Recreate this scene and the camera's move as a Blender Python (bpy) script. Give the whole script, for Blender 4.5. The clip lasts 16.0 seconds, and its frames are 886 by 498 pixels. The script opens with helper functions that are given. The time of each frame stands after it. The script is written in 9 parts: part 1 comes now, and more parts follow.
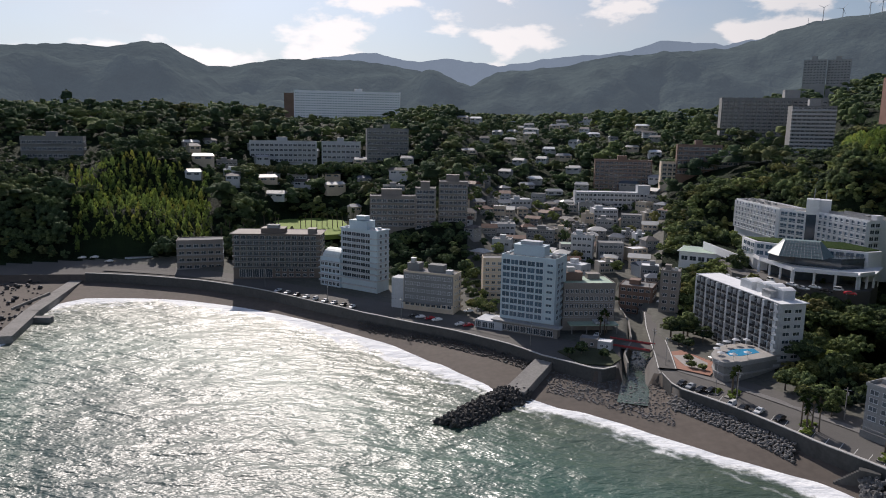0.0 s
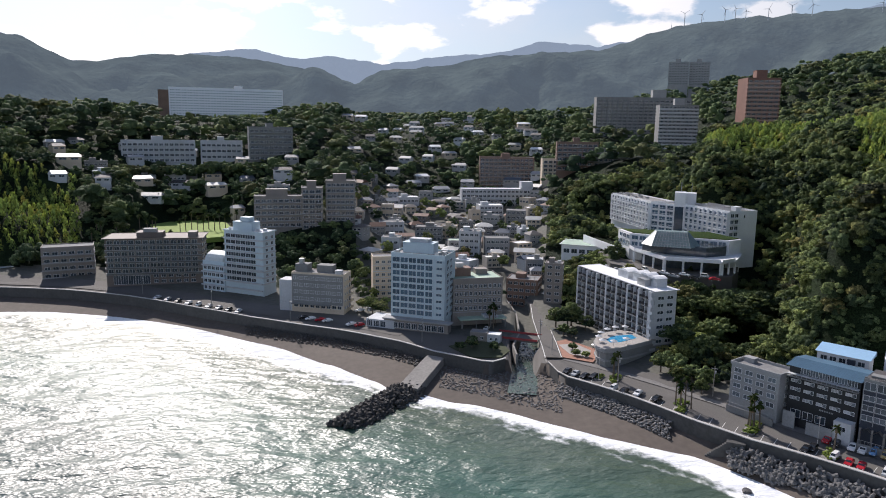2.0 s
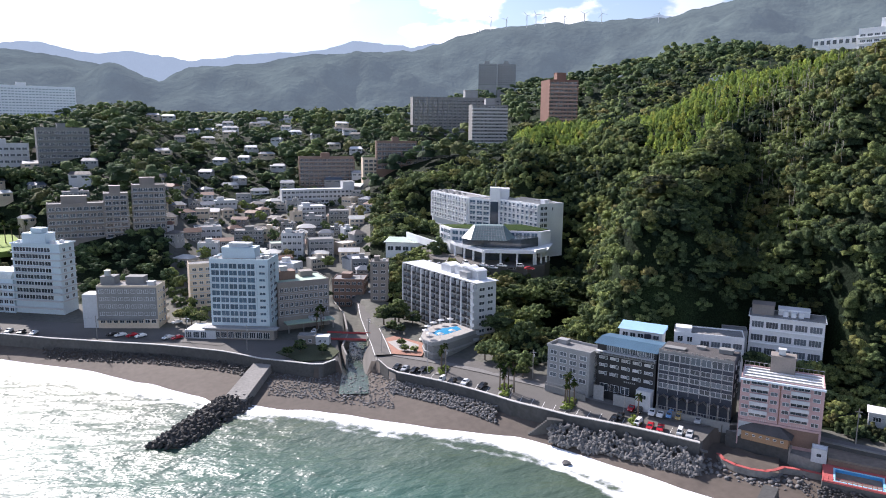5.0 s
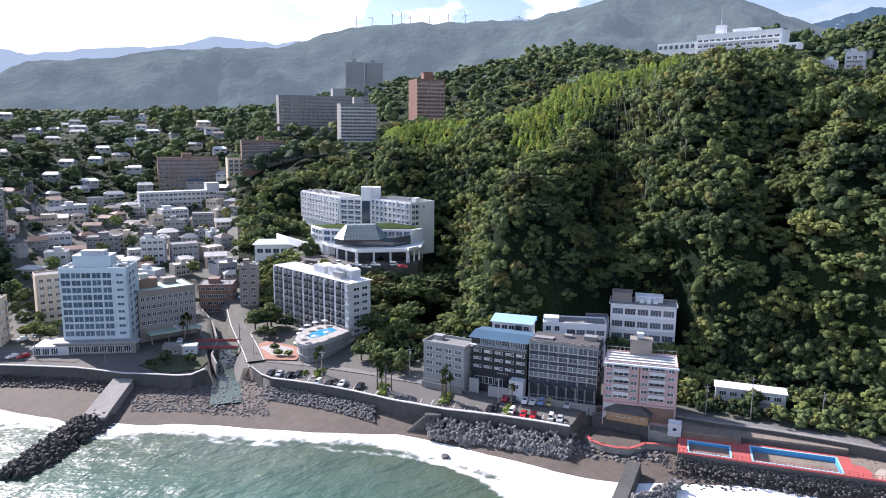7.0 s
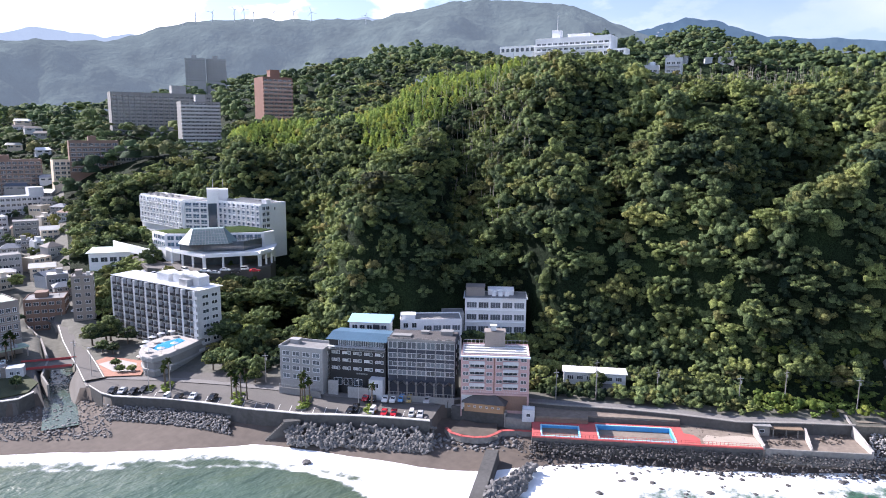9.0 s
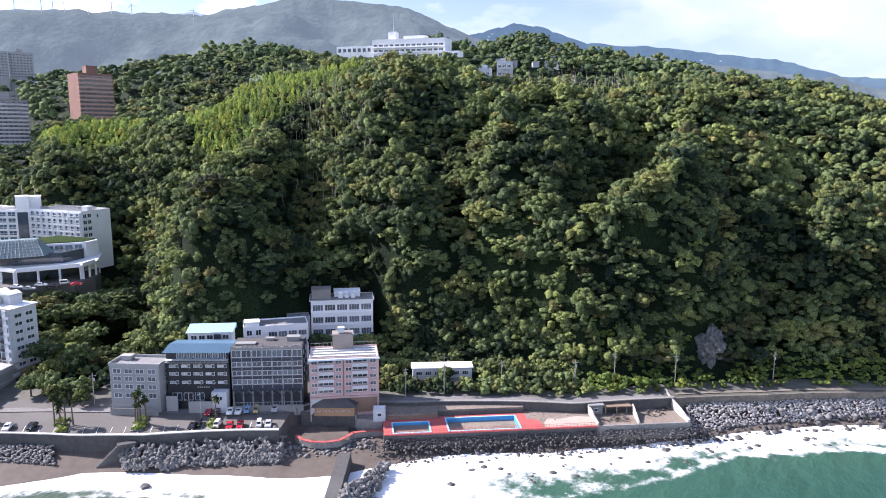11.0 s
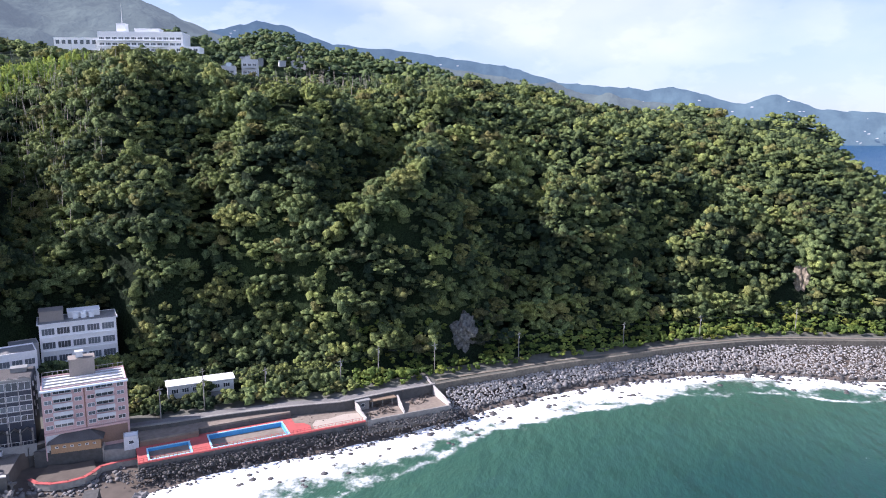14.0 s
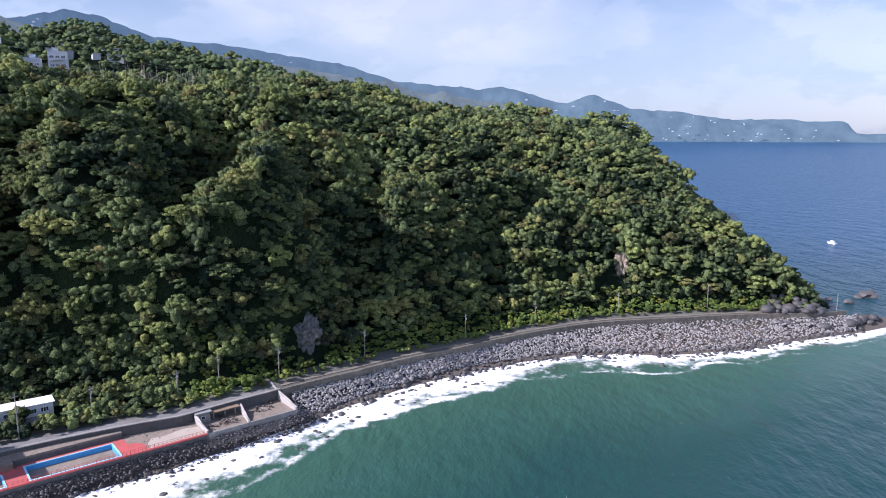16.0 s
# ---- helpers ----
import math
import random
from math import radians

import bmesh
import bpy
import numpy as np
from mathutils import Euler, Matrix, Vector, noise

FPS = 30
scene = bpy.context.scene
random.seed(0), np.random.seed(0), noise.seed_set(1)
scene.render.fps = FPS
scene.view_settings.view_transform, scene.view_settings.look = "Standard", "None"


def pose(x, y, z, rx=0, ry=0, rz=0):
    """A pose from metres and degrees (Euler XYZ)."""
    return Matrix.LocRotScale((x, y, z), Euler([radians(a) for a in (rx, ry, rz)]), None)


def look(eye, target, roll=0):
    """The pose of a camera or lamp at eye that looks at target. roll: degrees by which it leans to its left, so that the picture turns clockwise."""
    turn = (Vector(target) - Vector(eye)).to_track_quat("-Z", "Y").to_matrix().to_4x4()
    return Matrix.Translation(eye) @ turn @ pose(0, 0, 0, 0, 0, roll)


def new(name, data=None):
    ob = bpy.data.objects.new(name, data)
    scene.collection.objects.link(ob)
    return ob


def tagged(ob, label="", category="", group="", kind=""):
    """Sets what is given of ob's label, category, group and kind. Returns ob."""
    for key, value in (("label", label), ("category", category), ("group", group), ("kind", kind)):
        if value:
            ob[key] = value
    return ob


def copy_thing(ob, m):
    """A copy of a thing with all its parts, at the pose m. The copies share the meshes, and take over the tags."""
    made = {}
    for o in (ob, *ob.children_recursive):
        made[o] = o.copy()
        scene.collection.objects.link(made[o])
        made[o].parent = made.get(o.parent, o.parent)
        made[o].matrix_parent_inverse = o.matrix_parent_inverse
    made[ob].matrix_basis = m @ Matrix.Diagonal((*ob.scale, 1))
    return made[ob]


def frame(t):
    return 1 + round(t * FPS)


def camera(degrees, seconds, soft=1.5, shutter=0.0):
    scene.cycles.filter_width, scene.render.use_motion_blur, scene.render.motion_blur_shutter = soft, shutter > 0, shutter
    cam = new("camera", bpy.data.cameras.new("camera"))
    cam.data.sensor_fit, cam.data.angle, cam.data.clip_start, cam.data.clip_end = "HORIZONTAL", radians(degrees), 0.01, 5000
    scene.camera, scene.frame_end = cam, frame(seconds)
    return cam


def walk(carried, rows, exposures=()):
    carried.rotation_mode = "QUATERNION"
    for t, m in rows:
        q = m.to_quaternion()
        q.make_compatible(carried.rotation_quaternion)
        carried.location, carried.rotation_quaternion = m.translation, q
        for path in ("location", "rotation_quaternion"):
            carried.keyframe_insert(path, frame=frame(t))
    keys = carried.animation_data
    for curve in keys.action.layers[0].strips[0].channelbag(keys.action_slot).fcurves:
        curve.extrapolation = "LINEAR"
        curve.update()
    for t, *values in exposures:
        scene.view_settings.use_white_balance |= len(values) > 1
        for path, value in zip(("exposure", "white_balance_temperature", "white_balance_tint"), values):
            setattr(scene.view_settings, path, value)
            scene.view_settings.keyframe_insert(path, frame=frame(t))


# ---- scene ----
cam = camera(64.52, 16.0, 1.0)

walk(cam, [
    (0.0, pose(0, 0, 85, 80.28, -0.93, 0.16)),
    (0.5, pose(0, 0, 85, 80.29, -0.86, -2.17)),
    (1.0, pose(0, 0, 85, 80.27, -0.89, -4.45)),
    (1.5, pose(0, 0, 85, 80.29, -0.81, -6.74)),
    (2.0, pose(0, 0, 85, 80.28, -0.83, -9.01)),
    (2.5, pose(0, 0, 85, 80.32, -0.79, -11.32)),
    (3.0, pose(0, 0, 85, 80.36, -0.71, -13.81)),
    (3.5, pose(0, 0, 85, 80.38, -0.65, -16.36)),
    (4.0, pose(0, 0, 85, 80.39, -0.60, -18.75)),
    (6.5, pose(0, 0, 85, 80.39, -0.40, -31.20)),
    (7.0, pose(0, 0, 85, 80.39, -0.40, -34.01)),
    (7.5, pose(0, 0, 85, 80.40, -0.40, -36.97)),
    (8.0, pose(0, 0, 85, 80.41, -0.37, -39.97)),
    (8.5, pose(0, 0, 85, 80.41, -0.37, -42.94)),
    (11.0, pose(0, 0, 85, 80.53, -0.28, -58.80)),
    (11.5, pose(0, 0, 85, 80.57, -0.25, -62.10)),
    (12.0, pose(0, 0, 85, 80.62, -0.27, -65.44)),
    (12.5, pose(0, 0, 85, 80.66, -0.25, -68.77)),
    (13.0, pose(0, 0, 85, 80.65, -0.22, -72.07)),
    (13.5, pose(0, 0, 85, 80.65, -0.18, -75.37)),
    (14.0, pose(0, 0, 85, 80.63, -0.14, -78.64)),
    (14.5, pose(0, 0, 85, 80.62, -0.13, -81.91)),
    (15.0, pose(0, 0, 85, 80.62, -0.19, -85.37)),
    (15.5, pose(0, 0, 85, 80.56, -0.09, -88.65)),
    (16.0, pose(0, 0, 85, 80.49, -0.00, -91.68)),
], exposures=[(0.0, -0.35, 6700, 16), (2.0, 0.08, 6550, 16), (4.0, 0.58, 6450, 18), (7.0, 0.93, 6250, 20), (11.0, 1.22, 6250, 23), (14.0, 1.05, 6150, 24), (16.0, 0.74, 5950, 25)])

# ---- light: late-afternoon sun low over the hills, broken cloud ----
SUN_AZ, SUN_EL = -15.5, 37.0
sun_way = Vector((math.sin(radians(SUN_AZ)) * math.cos(radians(SUN_EL)), math.cos(radians(SUN_AZ)) * math.cos(radians(SUN_EL)), math.sin(radians(SUN_EL))))
sun = new("sun", bpy.data.lights.new("sun", "SUN"))
sun.data.energy, sun.data.angle, sun.data.color = 5.0, radians(0.53), (1.0, 0.955, 0.89)
sun.matrix_world = look(sun_way * 900, (0, 0, 0))

world = bpy.data.worlds.new("sky")
scene.world = world
world.use_nodes = True
wn, wl = world.node_tree.nodes, world.node_tree.links
wn.clear()
w_out = wn.new("ShaderNodeOutputWorld")
w_bg = wn.new("ShaderNodeBackground")
w_sky = wn.new("ShaderNodeTexSky")
w_sky.sky_type, w_sky.sun_disc = "NISHITA", False
w_sky.sun_elevation, w_sky.sun_rotation = radians(SUN_EL), radians(SUN_AZ)
w_sky.altitude, w_sky.air_density, w_sky.dust_density, w_sky.ozone_density = 50, 1.0, 0.8, 2.5
w_bg.inputs["Strength"].default_value = 0.108
w_co = wn.new("ShaderNodeTexCoord")
w_sep = wn.new("ShaderNodeSeparateXYZ")
wl.new(w_co.outputs["Generated"], w_sep.inputs[0])


def w_range(v, a, b, c, d):
    t = wn.new("ShaderNodeMapRange")
    t.interpolation_type = "SMOOTHSTEP"
    for k, x in zip(("From Min", "From Max", "To Min", "To Max"), (a, b, c, d)):
        t.inputs[k].default_value = x
    wl.new(v, t.inputs["Value"])
    return t.outputs["Result"]


def w_math(op, a, b):
    t = wn.new("ShaderNodeMath")
    t.operation = op
    for k, v in enumerate((a, b)):
        if isinstance(v, (int, float)):
            t.inputs[k].default_value = v
        else:
            wl.new(v, t.inputs[k])
    return t.outputs[0]


def w_blend(fac, a, color):
    t = wn.new("ShaderNodeMix")
    t.data_type = "RGBA"
    t.inputs[7].default_value = (*color, 1)
    wl.new(fac, t.inputs[0])
    wl.new(a, t.inputs[6])
    return t.outputs[2]


# thin haze low over the land and sea, then broken cloud, thickest over the mountains
toward = w_range(w_sep.outputs["Y"], -0.95, -0.3, 0.15, 1.0)  # little haze on the side away from the sun
hazed = w_blend(w_math("MULTIPLY", toward, w_range(w_sep.outputs["Z"], 0.0, 0.30, 0.62, 0.0)), w_sky.outputs["Color"], (4.5, 5.6, 7.0))
w_map = wn.new("ShaderNodeMapping")
w_map.inputs["Scale"].default_value, w_map.inputs["Location"].default_value = (1.0, 1.0, 2.2), (0.35, 0.1, 0.0)
wl.new(w_co.outputs["Generated"], w_map.inputs["Vector"])
w_noise = wn.new("ShaderNodeTexNoise")
w_noise.inputs["Scale"].default_value, w_noise.inputs["Detail"].default_value, w_noise.inputs["Roughness"].default_value = 6.5, 10.0, 0.55
wl.new(w_map.outputs["Vector"], w_noise.inputs["Vector"])
over_land = w_range(w_sep.outputs["X"], 0.3, 0.95, 1.0, 0.07)
puffs = w_math("MULTIPLY", w_range(w_noise.outputs["Fac"], 0.50, 0.575, 0.0, 0.95), w_range(w_sep.outputs["Z"], 0.22, 0.48, 1.0, 0.1))
w_veil = wn.new("ShaderNodeTexNoise")
w_veil.inputs["Scale"].default_value, w_veil.inputs["Detail"].default_value = 1.7, 7.0
wl.new(w_map.outputs["Vector"], w_veil.inputs["Vector"])
veil = w_math("MULTIPLY", w_range(w_veil.outputs["Fac"], 0.48, 0.66, 0.0, 0.5), w_range(w_sep.outputs["Z"], 0.3, 0.6, 1.0, 0.15))
clouded = w_blend(w_math("MULTIPLY", veil, toward), hazed, (7.0, 7.4, 7.9))
clouded = w_blend(w_math("MULTIPLY", puffs, over_land), clouded, (10.6, 10.6, 10.7))
w_dim = wn.new("ShaderNodeMix")  # the sky is brighter round the sun than far from it
w_dim.data_type, w_dim.blend_type = "RGBA", "MULTIPLY"
w_dim.inputs[0].default_value = 1.0
wl.new(clouded, w_dim.inputs[6])
wl.new(w_range(w_sep.outputs["X"], -0.4, 0.95, 1.15, 0.74), w_dim.inputs[7])
wl.new(w_dim.outputs[2], w_bg.inputs["Color"])
wl.new(w_bg.outputs["Background"], w_out.inputs["Surface"])


# ---- materials ----
def mat(name, color, rough=0.8, vary=0.15, scale=0.3, fine=4.0, bump=0.0, metal=0.0, rand=0.0, island=0.0, spec=0.4, stain=None):
    """A surface with a base colour, broad stains, fine grain and relief; sizes in 1/metre."""
    m = bpy.data.materials.new(name)
    m.use_nodes = True
    n, l = m.node_tree.nodes, m.node_tree.links
    p = n["Principled BSDF"]
    p.inputs["Roughness"].default_value, p.inputs["Metallic"].default_value = rough, metal
    p.inputs["Specular IOR Level"].default_value = spec
    co = n.new("ShaderNodeTexCoord")
    geo = n.new("ShaderNodeNewGeometry")
    big, small = n.new("ShaderNodeTexNoise"), n.new("ShaderNodeTexNoise")
    big.inputs["Scale"].default_value, big.inputs["Detail"].default_value = scale, 4
    small.inputs["Scale"].default_value, small.inputs["Detail"].default_value = fine, 3
    l.new(geo.outputs["Position"], big.inputs["Vector"])
    l.new(geo.outputs["Position"], small.inputs["Vector"])
    add = n.new("ShaderNodeMath")
    add.operation = "ADD"
    l.new(big.outputs["Fac"], add.inputs[0])
    l.new(small.outputs["Fac"], add.inputs[1])
    last = add
    if rand or island:
        mul = n.new("ShaderNodeMath")
        mul.operation = "MULTIPLY_ADD"
        mul.inputs[1].default_value = rand or island
        if rand:
            info = n.new("ShaderNodeObjectInfo")
            l.new(info.outputs["Random"], mul.inputs[0])
        else:
            l.new(geo.outputs["Random Per Island"], mul.inputs[0])
        l.new(add.outputs[0], mul.inputs[2])
        last = mul
    mr = n.new("ShaderNodeMapRange")
    mr.inputs["From Min"].default_value, mr.inputs["From Max"].default_value = 0.6, 1.4 + (rand or island)
    l.new(last.outputs[0], mr.inputs["Value"])
    mix = n.new("ShaderNodeMix")
    mix.data_type = "RGBA"
    lo = stain or tuple(c * (1 - vary) for c in color)
    hi = tuple(min(1, c * (1 + vary * 0.7)) for c in color)
    mix.inputs[6].default_value, mix.inputs[7].default_value = (*lo, 1), (*hi, 1)
    l.new(mr.outputs["Result"], mix.inputs[0])
    l.new(mix.outputs[2], p.inputs["Base Color"])
    if bump:
        b = n.new("ShaderNodeBump")
        b.inputs["Strength"].default_value, b.inputs["Distance"].default_value = bump, 0.2
        l.new(small.outputs["Fac"], b.inputs["Height"])
        l.new(b.outputs["Normal"], p.inputs["Normal"])
    return m


def leaf_mat(name, dark, light, trans=0.35):
    """Foliage: colour by leaf, by plant, by stand and by the crowns' tinted-in shade, some light passing through."""
    m = bpy.data.materials.new(name)
    m.use_nodes = True
    n, l = m.node_tree.nodes, m.node_tree.links
    n.clear()
    out, mixs = n.new("ShaderNodeOutputMaterial"), n.new("ShaderNodeMixShader")
    dif, tr = n.new("ShaderNodeBsdfPrincipled"), n.new("ShaderNodeBsdfTranslucent")
    dif.inputs["Roughness"].default_value, dif.inputs["Specular IOR Level"].default_value = 0.75, 0.06
    geo, att, big = n.new("ShaderNodeNewGeometry"), n.new("ShaderNodeAttribute"), n.new("ShaderNodeTexNoise")
    att.attribute_name = "plant"
    big.inputs["Scale"].default_value, big.inputs["Detail"].default_value = 0.035, 3
    l.new(geo.outputs["Position"], big.inputs["Vector"])
    a, b = n.new("ShaderNodeMath"), n.new("ShaderNodeMath")
    a.operation = b.operation = "MULTIPLY_ADD"
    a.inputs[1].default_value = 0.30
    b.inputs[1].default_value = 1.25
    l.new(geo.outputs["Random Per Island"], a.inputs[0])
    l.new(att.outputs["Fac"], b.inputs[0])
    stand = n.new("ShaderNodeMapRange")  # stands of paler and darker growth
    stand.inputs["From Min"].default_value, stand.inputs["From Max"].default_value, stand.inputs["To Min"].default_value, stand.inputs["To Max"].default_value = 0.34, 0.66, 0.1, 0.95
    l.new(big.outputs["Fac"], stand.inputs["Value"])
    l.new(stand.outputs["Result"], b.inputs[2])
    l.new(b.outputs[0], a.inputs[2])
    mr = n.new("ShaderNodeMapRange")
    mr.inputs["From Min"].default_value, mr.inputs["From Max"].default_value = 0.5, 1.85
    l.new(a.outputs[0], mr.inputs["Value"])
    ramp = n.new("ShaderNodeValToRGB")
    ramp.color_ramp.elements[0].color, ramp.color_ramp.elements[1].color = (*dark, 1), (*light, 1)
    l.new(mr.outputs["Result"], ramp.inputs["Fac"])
    kind, tones, tone = n.new("ShaderNodeAttribute"), n.new("ShaderNodeValToRGB"), n.new("ShaderNodeMix")
    kind.attribute_name = "species"
    e = tones.color_ramp.elements
    e[0].color, e[1].color = (0.60, 0.74, 0.72, 1), (1.08, 0.90, 0.78, 1)
    for pos, col in ((0.3, (0.78, 0.92, 0.84, 1)), (0.6, (0.95, 1.04, 0.84, 1)), (0.8, (1.06, 1.14, 0.84, 1)), (0.95, (1.08, 0.98, 0.8, 1))):
        e.new(pos).color = col
    tone.data_type, tone.blend_type = "RGBA", "MULTIPLY"
    tone.inputs[0].default_value = 1.0
    l.new(kind.outputs["Fac"], tones.inputs["Fac"])
    l.new(ramp.outputs["Color"], tone.inputs[6])
    l.new(tones.outputs["Color"], tone.inputs[7])
    speck, spots = n.new("ShaderNodeTexNoise"), n.new("ShaderNodeMapRange")  # sprays of paler and darker leaves
    speck.inputs["Scale"].default_value, speck.inputs["Detail"].default_value, speck.inputs["Roughness"].default_value = 2.2, 4.0, 0.75
    l.new(geo.outputs["Position"], speck.inputs["Vector"])
    for k, v in (("From Min", 0.38), ("From Max", 0.62), ("To Min", 0.35), ("To Max", 1.65)):
        spots.inputs[k].default_value = v
    l.new(speck.outputs["Fac"], spots.inputs["Value"])
    sprays = n.new("ShaderNodeMix")
    sprays.data_type, sprays.blend_type = "RGBA", "MULTIPLY"
    sprays.inputs[0].default_value = 1.0
    l.new(tone.outputs[2], sprays.inputs[6])
    l.new(spots.outputs["Result"], sprays.inputs[7])
    l.new(sprays.outputs[2], dif.inputs["Base Color"])
    hsv = n.new("ShaderNodeHueSaturation")
    hsv.inputs["Saturation"].default_value, hsv.inputs["Value"].default_value = 1.1, 1.5
    l.new(tone.outputs[2], hsv.inputs["Color"])
    l.new(hsv.outputs["Color"], tr.inputs["Color"])
    grain, relief = n.new("ShaderNodeTexNoise"), n.new("ShaderNodeBump")  # leaf texture on the clumps
    grain.inputs["Scale"].default_value, grain.inputs["Detail"].default_value, grain.inputs["Roughness"].default_value = 0.9, 6.0, 0.7
    relief.inputs["Strength"].default_value, relief.inputs["Distance"].default_value = 1.0, 1.6
    l.new(geo.outputs["Position"], grain.inputs["Vector"])
    l.new(grain.outputs["Fac"], relief.inputs["Height"])
    l.new(relief.outputs["Normal"], dif.inputs["Normal"])
    mixs.inputs[0].default_value = trans
    l.new(dif.outputs[0], mixs.inputs[1])
    l.new(tr.outputs[0], mixs.inputs[2])
    l.new(mixs.outputs[0], out.inputs["Surface"])
    return m


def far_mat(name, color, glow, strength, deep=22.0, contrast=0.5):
    """A distant hillside: dull slopes, the haze before them put in as a glow of the surface."""
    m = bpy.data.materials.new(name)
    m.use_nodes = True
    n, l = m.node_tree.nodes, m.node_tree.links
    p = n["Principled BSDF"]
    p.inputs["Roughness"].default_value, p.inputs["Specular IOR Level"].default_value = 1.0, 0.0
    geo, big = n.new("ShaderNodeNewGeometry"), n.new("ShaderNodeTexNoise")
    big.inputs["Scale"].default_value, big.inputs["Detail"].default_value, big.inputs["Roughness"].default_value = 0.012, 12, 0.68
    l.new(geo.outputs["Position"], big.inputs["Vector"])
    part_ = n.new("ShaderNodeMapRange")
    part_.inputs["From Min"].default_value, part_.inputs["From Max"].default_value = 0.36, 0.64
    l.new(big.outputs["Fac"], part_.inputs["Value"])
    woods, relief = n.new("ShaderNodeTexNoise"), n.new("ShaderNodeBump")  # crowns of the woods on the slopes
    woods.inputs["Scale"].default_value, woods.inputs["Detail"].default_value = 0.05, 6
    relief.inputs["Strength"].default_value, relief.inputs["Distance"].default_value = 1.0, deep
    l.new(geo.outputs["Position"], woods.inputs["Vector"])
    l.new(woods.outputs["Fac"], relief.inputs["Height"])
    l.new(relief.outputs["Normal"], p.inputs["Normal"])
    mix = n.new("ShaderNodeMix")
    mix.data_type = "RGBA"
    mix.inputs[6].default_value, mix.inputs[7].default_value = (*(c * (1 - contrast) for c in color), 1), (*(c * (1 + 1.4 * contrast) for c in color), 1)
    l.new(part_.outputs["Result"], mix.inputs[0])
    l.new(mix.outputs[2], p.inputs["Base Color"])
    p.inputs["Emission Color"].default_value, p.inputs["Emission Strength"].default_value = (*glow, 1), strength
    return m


# dark undergrowth; shade in the gaps between trees is put into its colour
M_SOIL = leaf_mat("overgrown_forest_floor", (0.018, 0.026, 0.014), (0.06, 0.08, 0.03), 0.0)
M_LEAF = leaf_mat("evergreen_leaves", (0.034, 0.050, 0.035), (0.240, 0.264, 0.114), 0.12)
# distant leaves: haze put into the colour as raised darks and duller lights
M_LEAF_FAR = leaf_mat("hazed_woodland_leaves", (0.060, 0.082, 0.052), (0.150, 0.182, 0.088), 0.10)
M_BAMBOO = leaf_mat("bamboo_leaves", (0.13, 0.17, 0.06), (0.30, 0.34, 0.125), 0.4)
M_GRASS = leaf_mat("scrub_leaves", (0.09, 0.13, 0.04), (0.27, 0.31, 0.10), 0.3)
M_BARK = mat("bark", (0.13, 0.105, 0.08), 0.9, 0.35, 0.5, 6, 0.6)
M_WHITE = mat("white_render", (0.49, 0.51, 0.53), 0.7, 0.2, 0.12, 2.0)
# brighter white for walls that catch the light, which is put into the colour
M_BRIGHT = mat("bright_white_paint", (0.74, 0.75, 0.76), 0.65, 0.12, 0.12, 2.0)
M_PALEBLUE = mat("pale_blue_white_panels", (0.50, 0.60, 0.65), 0.6, 0.12, 0.12, 2.0)
M_GREYWALL = mat("grey_render", (0.225, 0.228, 0.226), 0.85, 0.2, 0.15, 2.0)
M_LIGHTGREY = mat("light_grey_render", (0.31, 0.315, 0.315), 0.8, 0.2, 0.15, 2.0)
M_BEIGE = mat("beige_render", (0.58, 0.49, 0.38), 0.8, 0.18, 0.15, 2.0)
M_BROWN = mat("brown_tile", (0.20, 0.13, 0.10), 0.7, 0.25, 0.2, 3.0)
M_REDBROWN = mat("red_brown_brick", (0.20, 0.105, 0.08), 0.8, 0.2, 0.2, 3.0)
M_TAUPE = mat("taupe_tile", (0.24, 0.215, 0.195), 0.7, 0.2, 0.2, 3.0)
M_BLACK = mat("black_panels", (0.022, 0.024, 0.028), 0.5, 0.3, 0.2, 3.0)
M_SLATE = mat("dark_grey_panels", (0.036, 0.045, 0.065), 0.6, 0.3, 0.2, 3.0)
M_PINK = mat("pink_render", (0.47, 0.32, 0.31), 0.8, 0.14, 0.2, 2.0)
M_ROOFGREY = mat("grey_roof_felt", (0.22, 0.22, 0.22), 0.9, 0.35, 0.2, 1.5, 0.2)
M_ROOFWHITE = mat("white_roof_coating", (0.78, 0.79, 0.80), 0.7, 0.12, 0.2, 1.5)
M_ROOFGREEN = mat("verdigris_roof", (0.36, 0.47, 0.38), 0.7, 0.2, 0.2, 1.5)
M_ROOFBLUE = mat("blue_sheet_roof", (0.09, 0.17, 0.25), 0.45, 0.2, 0.2, 1.5)
M_ROOFLBLUE = mat("bright_blue_sheet_roof", (0.32, 0.52, 0.72), 0.4, 0.1, 0.2, 1.5)
M_TILE = mat("dark_roof_tiles", (0.085, 0.08, 0.08), 0.7, 0.3, 0.4, 5.0, 0.4)
M_CONC = mat("weathered_concrete", (0.24, 0.23, 0.215), 0.9, 0.3, 0.15, 1.2, 0.3)
M_CONCD = mat("dark_grey_concrete", (0.08, 0.08, 0.078), 0.85, 0.35, 0.12, 1.0, 0.3)
M_ASPHALT = mat("asphalt", (0.115, 0.109, 0.102), 0.9, 0.25, 0.08, 3.0, 0.1)
M_PAVE = mat("pale_paving", (0.36, 0.34, 0.32), 0.9, 0.2, 0.2, 2.0, 0.1)
M_SAND = mat("wet_dark_sand", (0.105, 0.086, 0.072), 0.85, 0.3, 0.03, 0.5, 0.15)
M_ROCK = mat("grey_rock", (0.17, 0.166, 0.165), 0.9, 0.4, 0.25, 2.0, 0.5, island=0.8)
